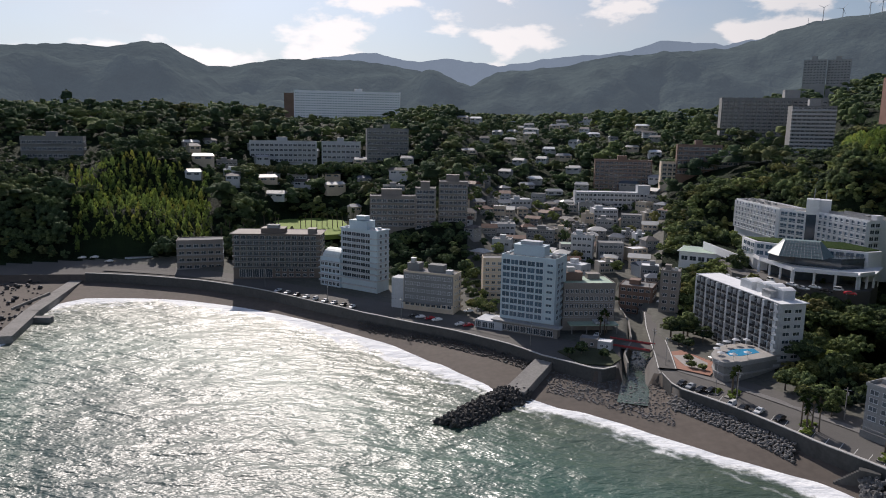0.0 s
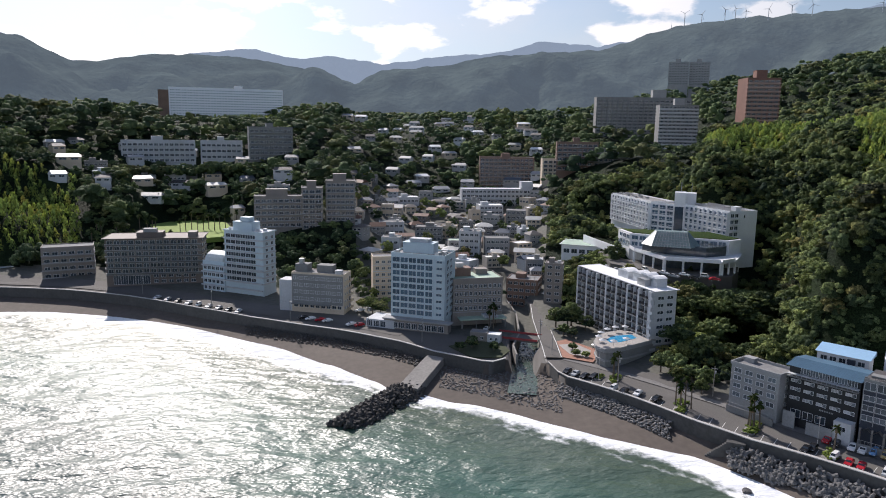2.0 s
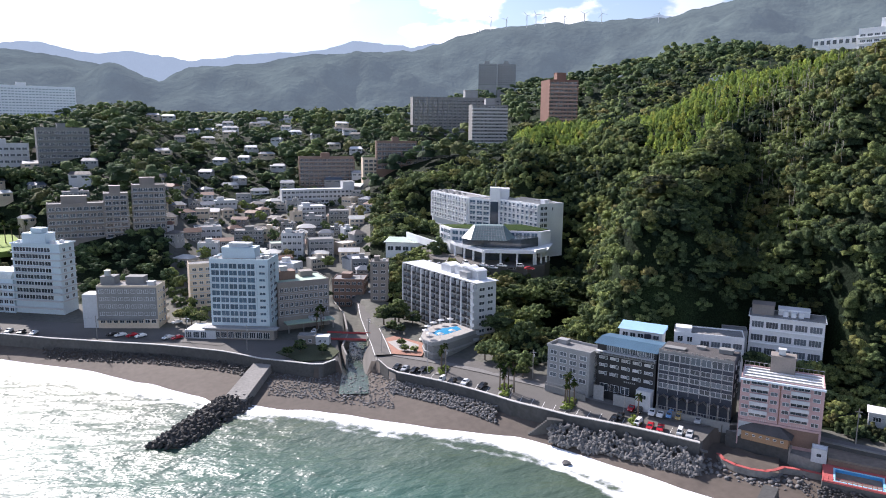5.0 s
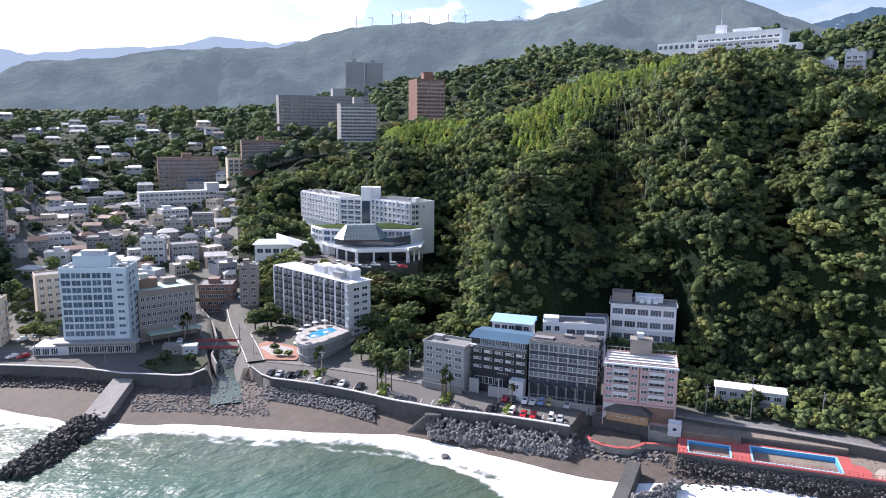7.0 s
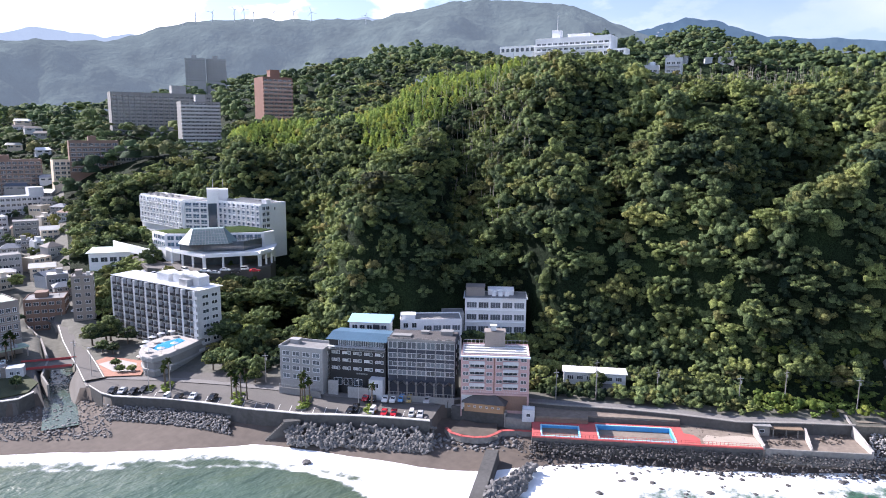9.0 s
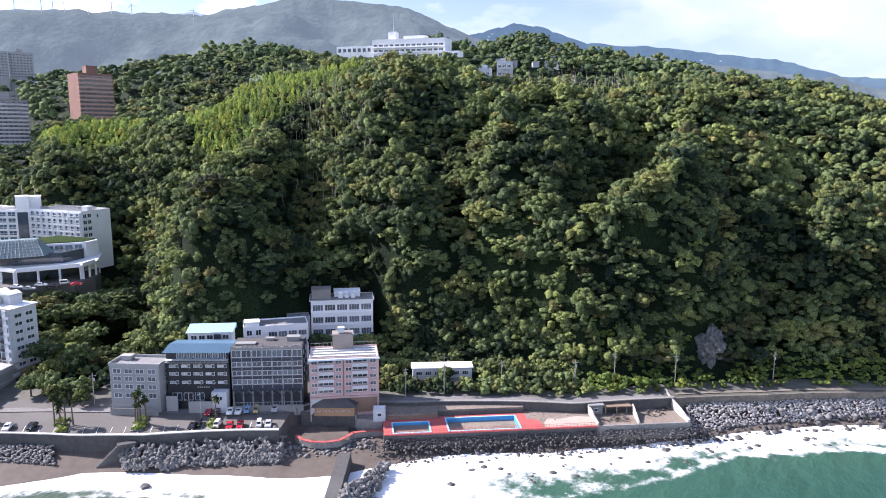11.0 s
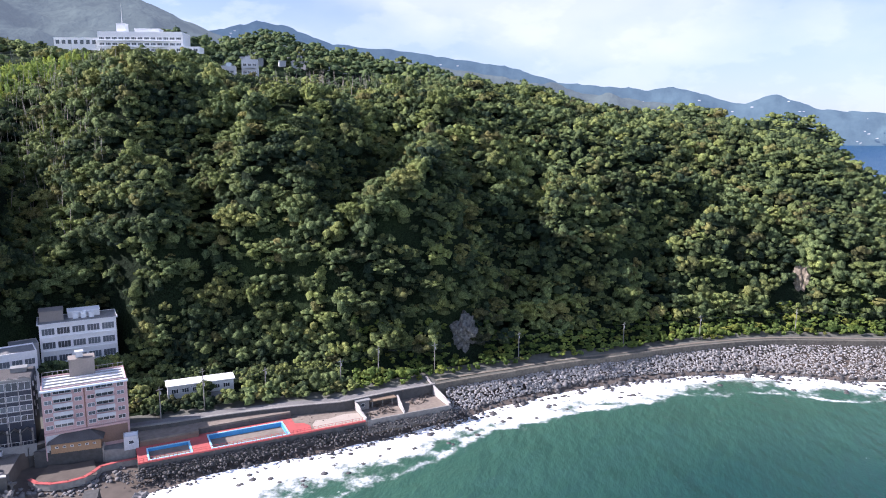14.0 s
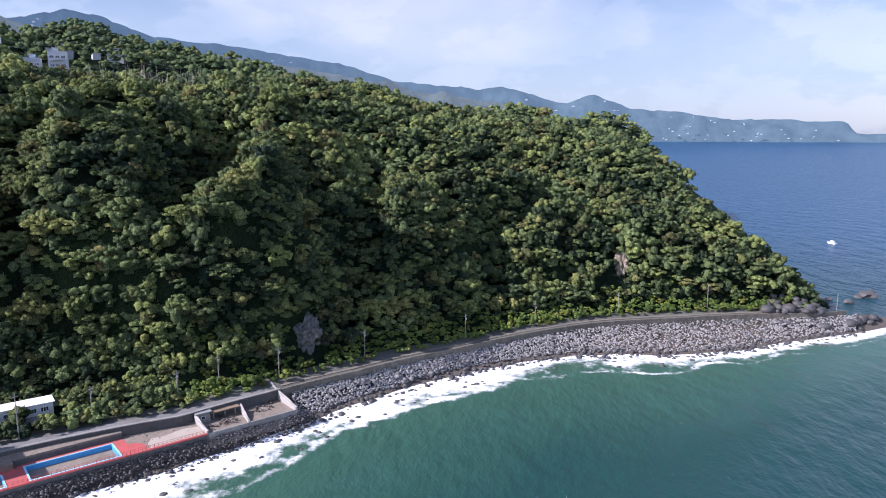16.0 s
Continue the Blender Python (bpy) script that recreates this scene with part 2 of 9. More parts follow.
M_ROCKD = mat("dark_wet_rock", (0.075, 0.072, 0.072), 0.65, 0.4, 0.25, 2.0, 0.5, island=0.6)
M_RED = mat("red_painted_deck", (0.42, 0.075, 0.075), 0.75, 0.25, 0.25, 1.5, 0.1, stain=(0.30, 0.09, 0.08))
M_POOLBLUE = mat("blue_pool_paint", (0.06, 0.30, 0.58), 0.6, 0.2, 0.3, 2.0)
M_METAL = mat("galvanised_steel", (0.45, 0.46, 0.47), 0.45, 0.15, 0.5, 3.0, 0, 0.7)
M_WOOD = mat("weathered_wood", (0.22, 0.16, 0.11), 0.8, 0.3, 0.4, 5.0, 0.2)
M_FRAME = mat("white_frame", (0.7, 0.72, 0.74), 0.5, 0.08, 0.5, 3.0)
M_PAINT = mat("white_road_paint", (0.62, 0.62, 0.6), 0.8, 0.2, 0.5, 4.0)
M_GLASS = mat("window_glass", (0.05, 0.065, 0.08), 0.12, 0.7, 0.4, 0.8, 0, 0, rand=1.2, spec=0.6)
M_BLUEGLASS = mat("blue_curtained_glass", (0.075, 0.125, 0.175), 0.15, 0.5, 0.4, 0.8, 0, 0, rand=1.2, spec=0.6)
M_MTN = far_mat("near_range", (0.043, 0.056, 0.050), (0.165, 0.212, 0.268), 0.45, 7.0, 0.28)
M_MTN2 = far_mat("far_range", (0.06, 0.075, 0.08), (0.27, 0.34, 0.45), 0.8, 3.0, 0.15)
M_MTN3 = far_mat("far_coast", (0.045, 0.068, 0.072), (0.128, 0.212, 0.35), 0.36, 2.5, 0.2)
M_TOWN = mat("town_ground", (0.10, 0.10, 0.085), 0.9, 0.4, 0.06, 0.6, 0.1)
# pale coping, with the sun's brightening also put into its colour
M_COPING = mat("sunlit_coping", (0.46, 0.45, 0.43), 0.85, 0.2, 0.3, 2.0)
M_EBROWN = mat("umber_tile", (0.15, 0.125, 0.11), 0.7, 0.2, 0.2, 3.0)


# ---- building helpers ----
def mesh_of(bm, name="mesh"):
    me = bpy.data.meshes.new(name)
    bm.to_mesh(me)
    bm.free()
    return me


def add_mats(me, mats):
    for m in mats if isinstance(mats, (list, tuple)) else [mats]:
        me.materials.append(m)
    return me


def part(name, bm, material, parent=None, label="", at=None):
    """One bmesh (or mesh) as one object under a thing."""
    me = bm if isinstance(bm, bpy.types.Mesh) else add_mats(mesh_of(bm, name), material)
    ob = new(name, me)
    ob.parent = parent
    if at is not None:
        ob.matrix_basis = at
    if label:
        ob["label"] = label
    return ob


def box(bm, x0, y0, z0, x1, y1, z1, mi=0, m=None):
    vs = [bm.verts.new((x, y, z)) for z in (z0, z1) for y in (y0, y1) for x in (x0, x1)]
    for f in ((0, 2, 3, 1), (4, 5, 7, 6), (0, 1, 5, 4), (2, 6, 7, 3), (0, 4, 6, 2), (1, 3, 7, 5)):
        bm.faces.new([vs[i] for i in f]).material_index = mi
    if m is not None:
        bmesh.ops.transform(bm, matrix=m, verts=vs)
    return vs


def boxes(*bs):
    bm = bmesh.new()
    for b in bs:
        box(bm, *b)
    return bm


def prism(bm, pts, z0, z1, mi=0):
    """A closed outline (plan) pulled up from z0 to z1."""
    if sum(a[0] * b[1] - b[0] * a[1] for a, b in zip(pts, pts[1:] + pts[:1])) < 0:
        pts = pts[::-1]
    lo, hi = [bm.verts.new((x, y, z0)) for x, y in pts], [bm.verts.new((x, y, z1)) for x, y in pts]
    n = len(pts)
    bm.faces.new(hi).material_index = mi
    bm.faces.new(lo[::-1]).material_index = mi
    for i in range(n):
        bm.faces.new((lo[i], lo[(i + 1) % n], hi[(i + 1) % n], hi[i])).material_index = mi


def tube(bm, a, b, r0, r1=None, n=6, mi=0):
    a, b = Vector(a), Vector(b)
    r1 = r0 if r1 is None else r1
    q = (b - a).to_track_quat("Z", "Y")
    rings = []
    for c, r in ((a, r0), (b, r1)):
        rings.append([bm.verts.new(c + q @ Vector((r * math.cos(2 * math.pi * k / n), r * math.sin(2 * math.pi * k / n), 0))) for k in range(n)])
    for k in range(n):
        bm.faces.new((rings[0][k], rings[0][(k + 1) % n], rings[1][(k + 1) % n], rings[1][k])).material_index = mi
    bm.faces.new(rings[0][::-1]).material_index = mi
    bm.faces.new(rings[1]).material_index = mi


def thing(name, label, category, m, group="", kind=""):
    e = new(name)
    e.empty_display_size = 0.5
    e.matrix_basis = m
    return tagged(e, label, category, group, kind)


# ---- the lie of the land, by bearing from the camera (degrees clockwise from +Y), fitted to its view ----
def table(rows):
    a = np.array(rows, float)
    return lambda az, k=1: np.interp(az, a[:, 0], a[:, k])


SHORE = table([(-70, 300), (-40, 305), (-33, 329), (-31, 366), (-27.6, 378), (-23.8, 369), (-20.5, 357), (-17.6, 343), (-13.2, 320), (-8.6, 291), (-3.9, 267), (-1, 250), (2.4, 234), (4.4, 223),
               (8.7, 213), (13, 206), (17.6, 198), (23, 191), (30, 188), (38, 175), (44, 168), (50, 166), (54, 170), (59, 175), (69, 180), (79, 197),
               (87.5, 222), (95, 244), (103, 265), (111, 275), (116, 293), (123, 338), (127, 380)])
SEAWALL = table([(-70, 360), (-40, 420), (-33, 425), (-27.5, 408), (-23.7, 391), (-19.6, 371), (-15.4, 346), (-10.9, 316), (-6.7, 293.5), (-2.9, 278.5), (0.9, 267), (3.3, 259), (5.7, 251.5), (8.5, 240), (13.3, 229), (15, 236),
                 (18.2, 233), (19.3, 221), (23.8, 211), (29.9, 196), (34.3, 189), (45, 181), (46, 193), (48, 196), (56.3, 194), (70.2, 197), (77, 208), (84, 222),
                 (93.4, 247), (98, 264), (104, 286), (110.7, 304), (120.2, 336), (122.4, 348), (127, 384)])
FOOT = table([(-70, 480, 12), (-33, 440, 9), (-20, 425, 10), (-10, 372, 8), (-4, 340, 8), (4, 340, 8), (10, 330, 9), (15, 340, 9), (20, 300, 8.5), (24, 268, 8), (28, 234, 8), (32, 230, 8),
              (38, 226, 8), (44, 224, 8.5), (46.5, 236, 12.5), (52, 250, 14), (55.5, 224, 9), (60, 226, 9.5), (70, 214, 9.5), (78, 220, 9.5), (86, 237, 9.5), (94, 264, 9.5), (102, 292, 9.5), (110, 315, 9), (120, 346, 8.5), (127, 395, 6)])
MID = table([(-70, 620, 60), (-33, 486, 42), (-24, 462, 35), (-18, 470, 25), (-10, 480, 18), (-4, 420, 26), (1, 400, 29), (4, 430, 22), (8, 520, 25), (15, 520, 26), (20, 420, 32), (24, 318, 25.5), (30, 322, 26),
             (32, 385, 36), (35, 370, 38), (36.6, 310, 46), (38.5, 256, 51), (41, 250, 54), (44, 248, 54), (46.5, 260, 54), (52, 272, 52), (55.5, 250, 52), (60, 251, 52), (65, 248, 50), (70, 238, 52), (74, 244, 49), (78, 250, 50), (82, 256, 46), (86, 274, 44), (90, 292, 43), (94, 308, 42), (102, 342, 43), (110, 345, 38), (116, 353, 24), (120, 356, 10), (127, 410, 5)])
CREST = table([(-70, 760, 95), (-32, 700, 84), (-23, 700, 90), (-15, 720, 88), (-8, 800, 88), (0, 800, 98), (5, 850, 80), (8, 900, 92), (12, 900, 93), (18, 850, 90), (24, 690, 70), (28, 580, 70), (30, 480, 82), (32, 470, 85),
               (34, 468, 87), (38, 470, 91), (42, 475, 99), (46, 470, 112), (50, 460, 121), (54, 440, 120), (59, 430, 118), (61.5, 435, 114), (64, 440, 112), (67, 440, 110), (70.5, 435, 105), (74, 430, 108), (78, 430, 107), (83, 430, 106),
               (85, 430, 105), (93, 430, 91), (96, 420, 86), (100, 440, 86), (106, 420, 75), (111, 385, 49), (116, 372, 27), (120, 370, 8), (127, 430, 3)])
BACK = table([(-70, 1100, 84), (-20, 1100, 88), (5, 1200, 92), (18, 1300, 105), (26, 1100, 125), (30, 1000, 135), (34, 900, 138), (38, 800, 150), (42, 780, 165), (48, 750, 162), (52, 700, 146), (59, 850, 182),
              (62, 900, 190), (65, 900, 192), (68.3, 900, 182), (71.8, 900, 170), (75, 900, 160), (79, 900, 150), (86, 900, 110), (95, 900, 70), (105, 900, 40), (112, 900, 10), (127, 900, -6)])
RANGE = table([(-70, 5.0), (-31.6, 5.14), (-27.6, 5.4), (-25.1, 5.35), (-22.8, 5.92), (-21.3, 5.81), (-18.2, 4.38), (-15.7, 4.56), (-13.6, 4.97), (-10.6, 5.21), (-7.5, 5.13), (-4, 4.87), (-1.3, 4.32), (1.4, 3.0), (4.1, 4.48),
               (9.4, 4.86), (11.9, 5.6), (17.7, 5.97), (21.6, 6.17), (25.3, 7.4), (28, 8.0), (30.9, 8.13), (37.3, 8.4), (40.4, 8.4), (43.4, 9.14), (46, 9.68), (48.9, 10.0), (51.6, 9.97), (56, 9.4), (59.5, 8.0), (61.3, 7.2),
               (66, 6.6), (70, 6.0), (76.7, 5.4), (84.5, 4.2), (90, 3.0), (97, 2.2), (103, 0.8), (107, -1.2), (130, -3)])
RANGE_FAR = table([(-70, 4.6), (-15, 4.4), (-10.6, 5.21), (-5.8, 5.77), (-2.2, 5.17), (0.5, 5.43), (4.1, 4.91), (6.7, 5.28), (11.5, 5.83), (13.6, 5.94), (16.4, 6.77), (19.3, 6.59), (20.9, 6.39), (23.1, 6.72), (26, 7.5), (36, 8.2), (38.5, 8.4), (40, 8.6),
                   (43, 8.3), (59.5, 7.3), (61.3, 7.5), (62.8, 8.05), (64.3, 8.29), (66.5, 7.97), (70, 6.87), (76.7, 6.17), (84.4, 5.06), (87.9, 3.95), (91, 3.6), (94.7, 3.32), (96.4, 3.54), (99.1, 2.78), (101.4, 2.2), (103.5, 2.87), (106.1, 1.86), (109.9, 1.4),
                   (113.9, 0.87), (121.2, 0.62), (121.8, -0.15), (126, -0.3), (140, -0.5)])


SPURS = table([(20, 0), (34, -0.4), (40, 0.5), (43.5, 0.9), (46.5, -0.8), (49, -0.6), (52.5, 0.6), (55, 0.5), (57, -0.7), (59, -0.5), (62.5, 1.0), (66.5, 0.9), (69.2, -0.9), (72.5, -0.9), (74.6, 0.7), (78.2, 0.7), (80.6, -0.3), (82, -0.9), (85.6, -0.8), (88, 0.6), (94.5, 0.5), (96.5, -0.6), (98.5, -0.4), (101, 0.6), (106, 0.2), (112, 0.4), (118, 0)])


def value_noise(x, y, seed=0):
    """Smooth noise in -1..1 on a grid one apart."""
    xi, yi = np.floor(x), np.floor(y)
    fx, fy = x - xi, y - yi
    fx, fy = fx * fx * (3 - 2 * fx), fy * fy * (3 - 2 * fy)

    def h(a, b):
        s = np.sin(a * 127.1 + b * 311.7 + seed * 74.7) * 43758.5453
        return 2 * (s - np.floor(s)) - 1
    return (h(xi, yi) * (1 - fx) + h(xi + 1, yi) * fx) * (1 - fy) + (h(xi, yi + 1) * (1 - fx) + h(xi + 1, yi + 1) * fx) * fy


def fbm(x, y, octaves=4, seed=0):
    return sum(value_noise(x * 2 ** k, y * 2 ** k, seed + k) * 0.5 ** k for k in range(octaves))


RIVER = [(58, 203), (63, 218), (70, 243), (78, 262), (84, 290), (86, 318), (84, 350)]


def to_line(x, y, line):
    best = np.full(np.shape(x), 1e9)
    for (ax, ay), (bx, by) in zip(line, line[1:]):
        ux, uy = bx - ax, by - ay
        s = np.clip(((x - ax) * ux + (y - ay) * uy) / (ux * ux + uy * uy), 0, 1)
        best = np.minimum(best, np.hypot(x - ax - s * ux, y - ay - s * uy))
    return best


def smooth(x, a, b):
    s = np.clip((x - a) / (b - a), 0, 1)
    return s * s * (3 - 2 * s)


def height(x, y):
    """Height of the ground at places x, y (arrays)."""
    x, y = np.asarray(x, float), np.asarray(y, float)
    az, d = np.degrees(np.arctan2(x, y)), np.hypot(x, y)
    dw, ds = SEAWALL(az), SHORE(az)
    nodes_d = np.stack([dw, FOOT(az, 1), MID(az, 1), CREST(az, 1), CREST(az, 1) + 130, BACK(az, 1) + 60, np.full_like(d, 1900.0)])
    nodes_z = np.stack([np.full_like(d, 6.2) + 1.2 * smooth(az, 40, 60), FOOT(az, 2), MID(az, 2), CREST(az, 2), CREST(az, 2) - 6, BACK(az, 2), BACK(az, 2) + 5 + 55 * smooth(az, 18, 35)])
    for k in range(1, 7):
        nodes_d[k] = np.maximum(nodes_d[k], nodes_d[k - 1] + 4)
    slope = (nodes_z[1:] - nodes_z[:-1]) / (nodes_d[1:] - nodes_d[:-1])
    tang = np.zeros_like(nodes_z)
    tang[1:-1] = np.where(slope[1:] * slope[:-1] > 0, 2 * slope[1:] * slope[:-1] / (slope[1:] + slope[:-1] + 1e-9), 0)
    tang[-1] = slope[-1]
    z = nodes_z[0].copy()
    for k in range(6):
        w = nodes_d[k + 1] - nodes_d[k]
        s = np.clip((d - nodes_d[k]) / w, 0, 1)
        hz = (2 * s**3 - 3 * s**2 + 1) * nodes_z[k] + (s**3 - 2 * s**2 + s) * w * tang[k] + (3 * s**2 - 2 * s**3) * nodes_z[k + 1] + (s**3 - s**2) * w * tang[k + 1]
        z = np.where(d >= nodes_d[k], hz, z)
    rough = smooth(d - nodes_d[1], 6, 90) * smooth(np.abs(az - 6), 8, 26)
    near_top = 1 - 0.65 * (1 - smooth(np.abs(d - nodes_d[3]), 10, 90))
    z = z + rough * near_top * (10 * fbm(x / 70, y / 70, 2, 3) + 2.2 * fbm(x / 26, y / 26, 2, 9)) + smooth(d, 900, 1300) * (5 + 8 * smooth(az, 18, 35)) * fbm(x / 240, y / 240, 3, 5)
    # spurs and gullies running down the hillside
    up = (d - nodes_d[1]) / np.maximum(nodes_d[3] - nodes_d[1], 1)
    z = z + SPURS(az - 9.0 * (up - 0.15) + 4.0 * value_noise(d / 60, az / 9, 6) + 1.6 * value_noise(d / 26, az / 4, 7)) * 16 * smooth(up, 0.03, 0.2) * (1 - 0.92 * smooth(up, 0.26, 0.62))
    # hollows and a crag in the hillside
    for q, r, dz, wide in ((46.5, 285, -9, 15), (47, 320, -14, 18), (75.5, 246, 13, 12), (73, 238, 8, 10), (90, 320, -9, 18), (100, 330, 7, 16), (84, 290, 9, 16), (54, 438, -2.5, 24), (58.5, 432, -2, 20), (36.5, 345, -17, 18), (40.5, 330, -15, 17), (43.3, 276, -10, 14), (47.5, 268, -8, 13), (105.5, 700, 36, 45), (82.5, 256, -14, 15), (76.5, 262, 10, 11), (69.5, 256, -8, 12)):
        hx, hy = r * math.sin(radians(q)), r * math.cos(radians(q))
        z = z + dz * np.exp(-((x - hx) ** 2 + (y - hy) ** 2) / (2 * wide * wide)) * smooth(d - nodes_d[1], 0, 25)
    # level park behind the beach hotels
    lx, ly = 474 * math.sin(radians(-10.6)), 474 * math.cos(radians(-10.6))
    park_ = 1 - smooth(np.hypot((x - lx) * 1.25, y - ly), 42, 60)
    z = z * (1 - park_) + np.minimum(z, 19.2) * park_
    # level ground cut into the slope for the hillside hotel
    cut = 1 - smooth(to_line(x, y, [(150, 400), (166, 395), (168, 345), (186, 300)]), 17, 34)
    z = z * (1 - cut) + np.minimum(z, 26.5) * cut
    # the headland ends, and the shore turns away behind it
    lim = np.interp(d, [330, 350, 420, 520, 700, 1000, 1900], [125, 122.5, 117.5, 112.5, 110, 106.5, 101])
    z = np.where(d > dw, -5 + (z + 5) * smooth((lim - az) * d * 0.01745, -12, 26), z)
    # beach
    s = (d - ds) / np.maximum(dw - ds, 1)
    beach = np.where(s > 0, 2.6 * s, np.maximum(-6, (d - ds) * 0.11))
    z = np.where(d < dw, beach, z)
    # the stream's bed
    c = 1 - smooth(to_line(x, y, RIVER), 4.2, 5.4)
    return np.where(d > 190, z * (1 - c) + np.minimum(z, 0.6 + smooth(y, 230, 340) * 2.5) * c, z)


def ground_at(x, y):
    return float(height(np.array([x]), np.array([y]))[0])


def grid_mesh(name, X, Y, Z, materials, pick=None):
    """A sheet from a grid of places; pick gives the material of each face."""
    n, m = X.shape
    co = np.stack([X, Y, Z], -1).reshape(-1, 3)
    i = (np.arange(n - 1)[:, None] * m + np.arange(m - 1)[None, :]).ravel()
    quads = np.stack([i, i + 1, i + m + 1, i + m], 1)
    me = bpy.data.meshes.new(name)
    me.vertices.add(len(co))
    me.vertices.foreach_set("co", co.astype(np.float32).ravel())
    me.loops.add(quads.size)
    me.loops.foreach_set("vertex_index", quads.ravel().astype(np.int32))
    me.polygons.add(len(quads))
    me.polygons.foreach_set("loop_start", np.arange(0, quads.size, 4, dtype=np.int32))
    add_mats(me, materials)
    if pick is not None:
        me.polygons.foreach_set("material_index", pick(co[quads].mean(1)).astype(np.int32))
    me.polygons.foreach_set("use_smooth", np.ones(len(quads), bool))
    me.update(calc_edges=True)
    me.validate()
    return me


# ground: one sheet from below the sea to the inland hills
az = np.arange(-70, 127.01, 0.4)
dw, ds = SEAWALL(az), SHORE(az)
rows = [ds - 60, ds - 25, ds - 8, ds] + [ds + (dw - 0.5 - ds) * k / 7 for k in range(1, 8)] + [dw - 0.2]
steps = np.concatenate([[0.1, 0.8], np.linspace(3, 120, 40), 120 + np.geomspace(5, 1500, 52)])
rows += [dw + s for s in steps]
Dg = np.stack(rows)
Xg, Yg = Dg * np.sin(np.radians(az)), Dg * np.cos(np.radians(az))
Zg = height(Xg, Yg)


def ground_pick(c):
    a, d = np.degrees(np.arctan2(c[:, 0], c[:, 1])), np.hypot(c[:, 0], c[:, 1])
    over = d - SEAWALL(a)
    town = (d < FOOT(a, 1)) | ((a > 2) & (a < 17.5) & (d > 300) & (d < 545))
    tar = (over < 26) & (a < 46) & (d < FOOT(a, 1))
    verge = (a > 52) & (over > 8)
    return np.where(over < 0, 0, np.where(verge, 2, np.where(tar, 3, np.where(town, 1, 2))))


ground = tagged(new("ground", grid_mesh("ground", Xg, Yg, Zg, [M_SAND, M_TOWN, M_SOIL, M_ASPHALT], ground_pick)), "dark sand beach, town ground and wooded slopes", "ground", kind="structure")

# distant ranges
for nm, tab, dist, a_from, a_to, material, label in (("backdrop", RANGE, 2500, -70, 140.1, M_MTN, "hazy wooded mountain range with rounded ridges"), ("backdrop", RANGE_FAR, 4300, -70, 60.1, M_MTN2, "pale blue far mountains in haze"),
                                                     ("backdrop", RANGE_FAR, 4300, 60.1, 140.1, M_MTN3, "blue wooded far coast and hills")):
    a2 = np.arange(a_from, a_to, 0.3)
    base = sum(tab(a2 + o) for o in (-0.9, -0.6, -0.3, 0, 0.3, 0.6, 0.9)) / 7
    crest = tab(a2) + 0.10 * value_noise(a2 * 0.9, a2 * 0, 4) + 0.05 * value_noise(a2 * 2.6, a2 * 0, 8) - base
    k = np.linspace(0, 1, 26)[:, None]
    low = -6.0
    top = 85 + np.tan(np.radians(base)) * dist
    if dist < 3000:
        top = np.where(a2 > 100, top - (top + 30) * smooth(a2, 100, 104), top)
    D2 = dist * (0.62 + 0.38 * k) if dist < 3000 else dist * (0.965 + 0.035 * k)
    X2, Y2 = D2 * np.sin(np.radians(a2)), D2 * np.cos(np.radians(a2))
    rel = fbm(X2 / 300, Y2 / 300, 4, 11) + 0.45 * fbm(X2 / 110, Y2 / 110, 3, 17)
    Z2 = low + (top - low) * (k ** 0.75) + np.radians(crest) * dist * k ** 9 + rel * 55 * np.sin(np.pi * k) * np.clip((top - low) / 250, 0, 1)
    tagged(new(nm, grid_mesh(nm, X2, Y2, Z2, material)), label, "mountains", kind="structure")


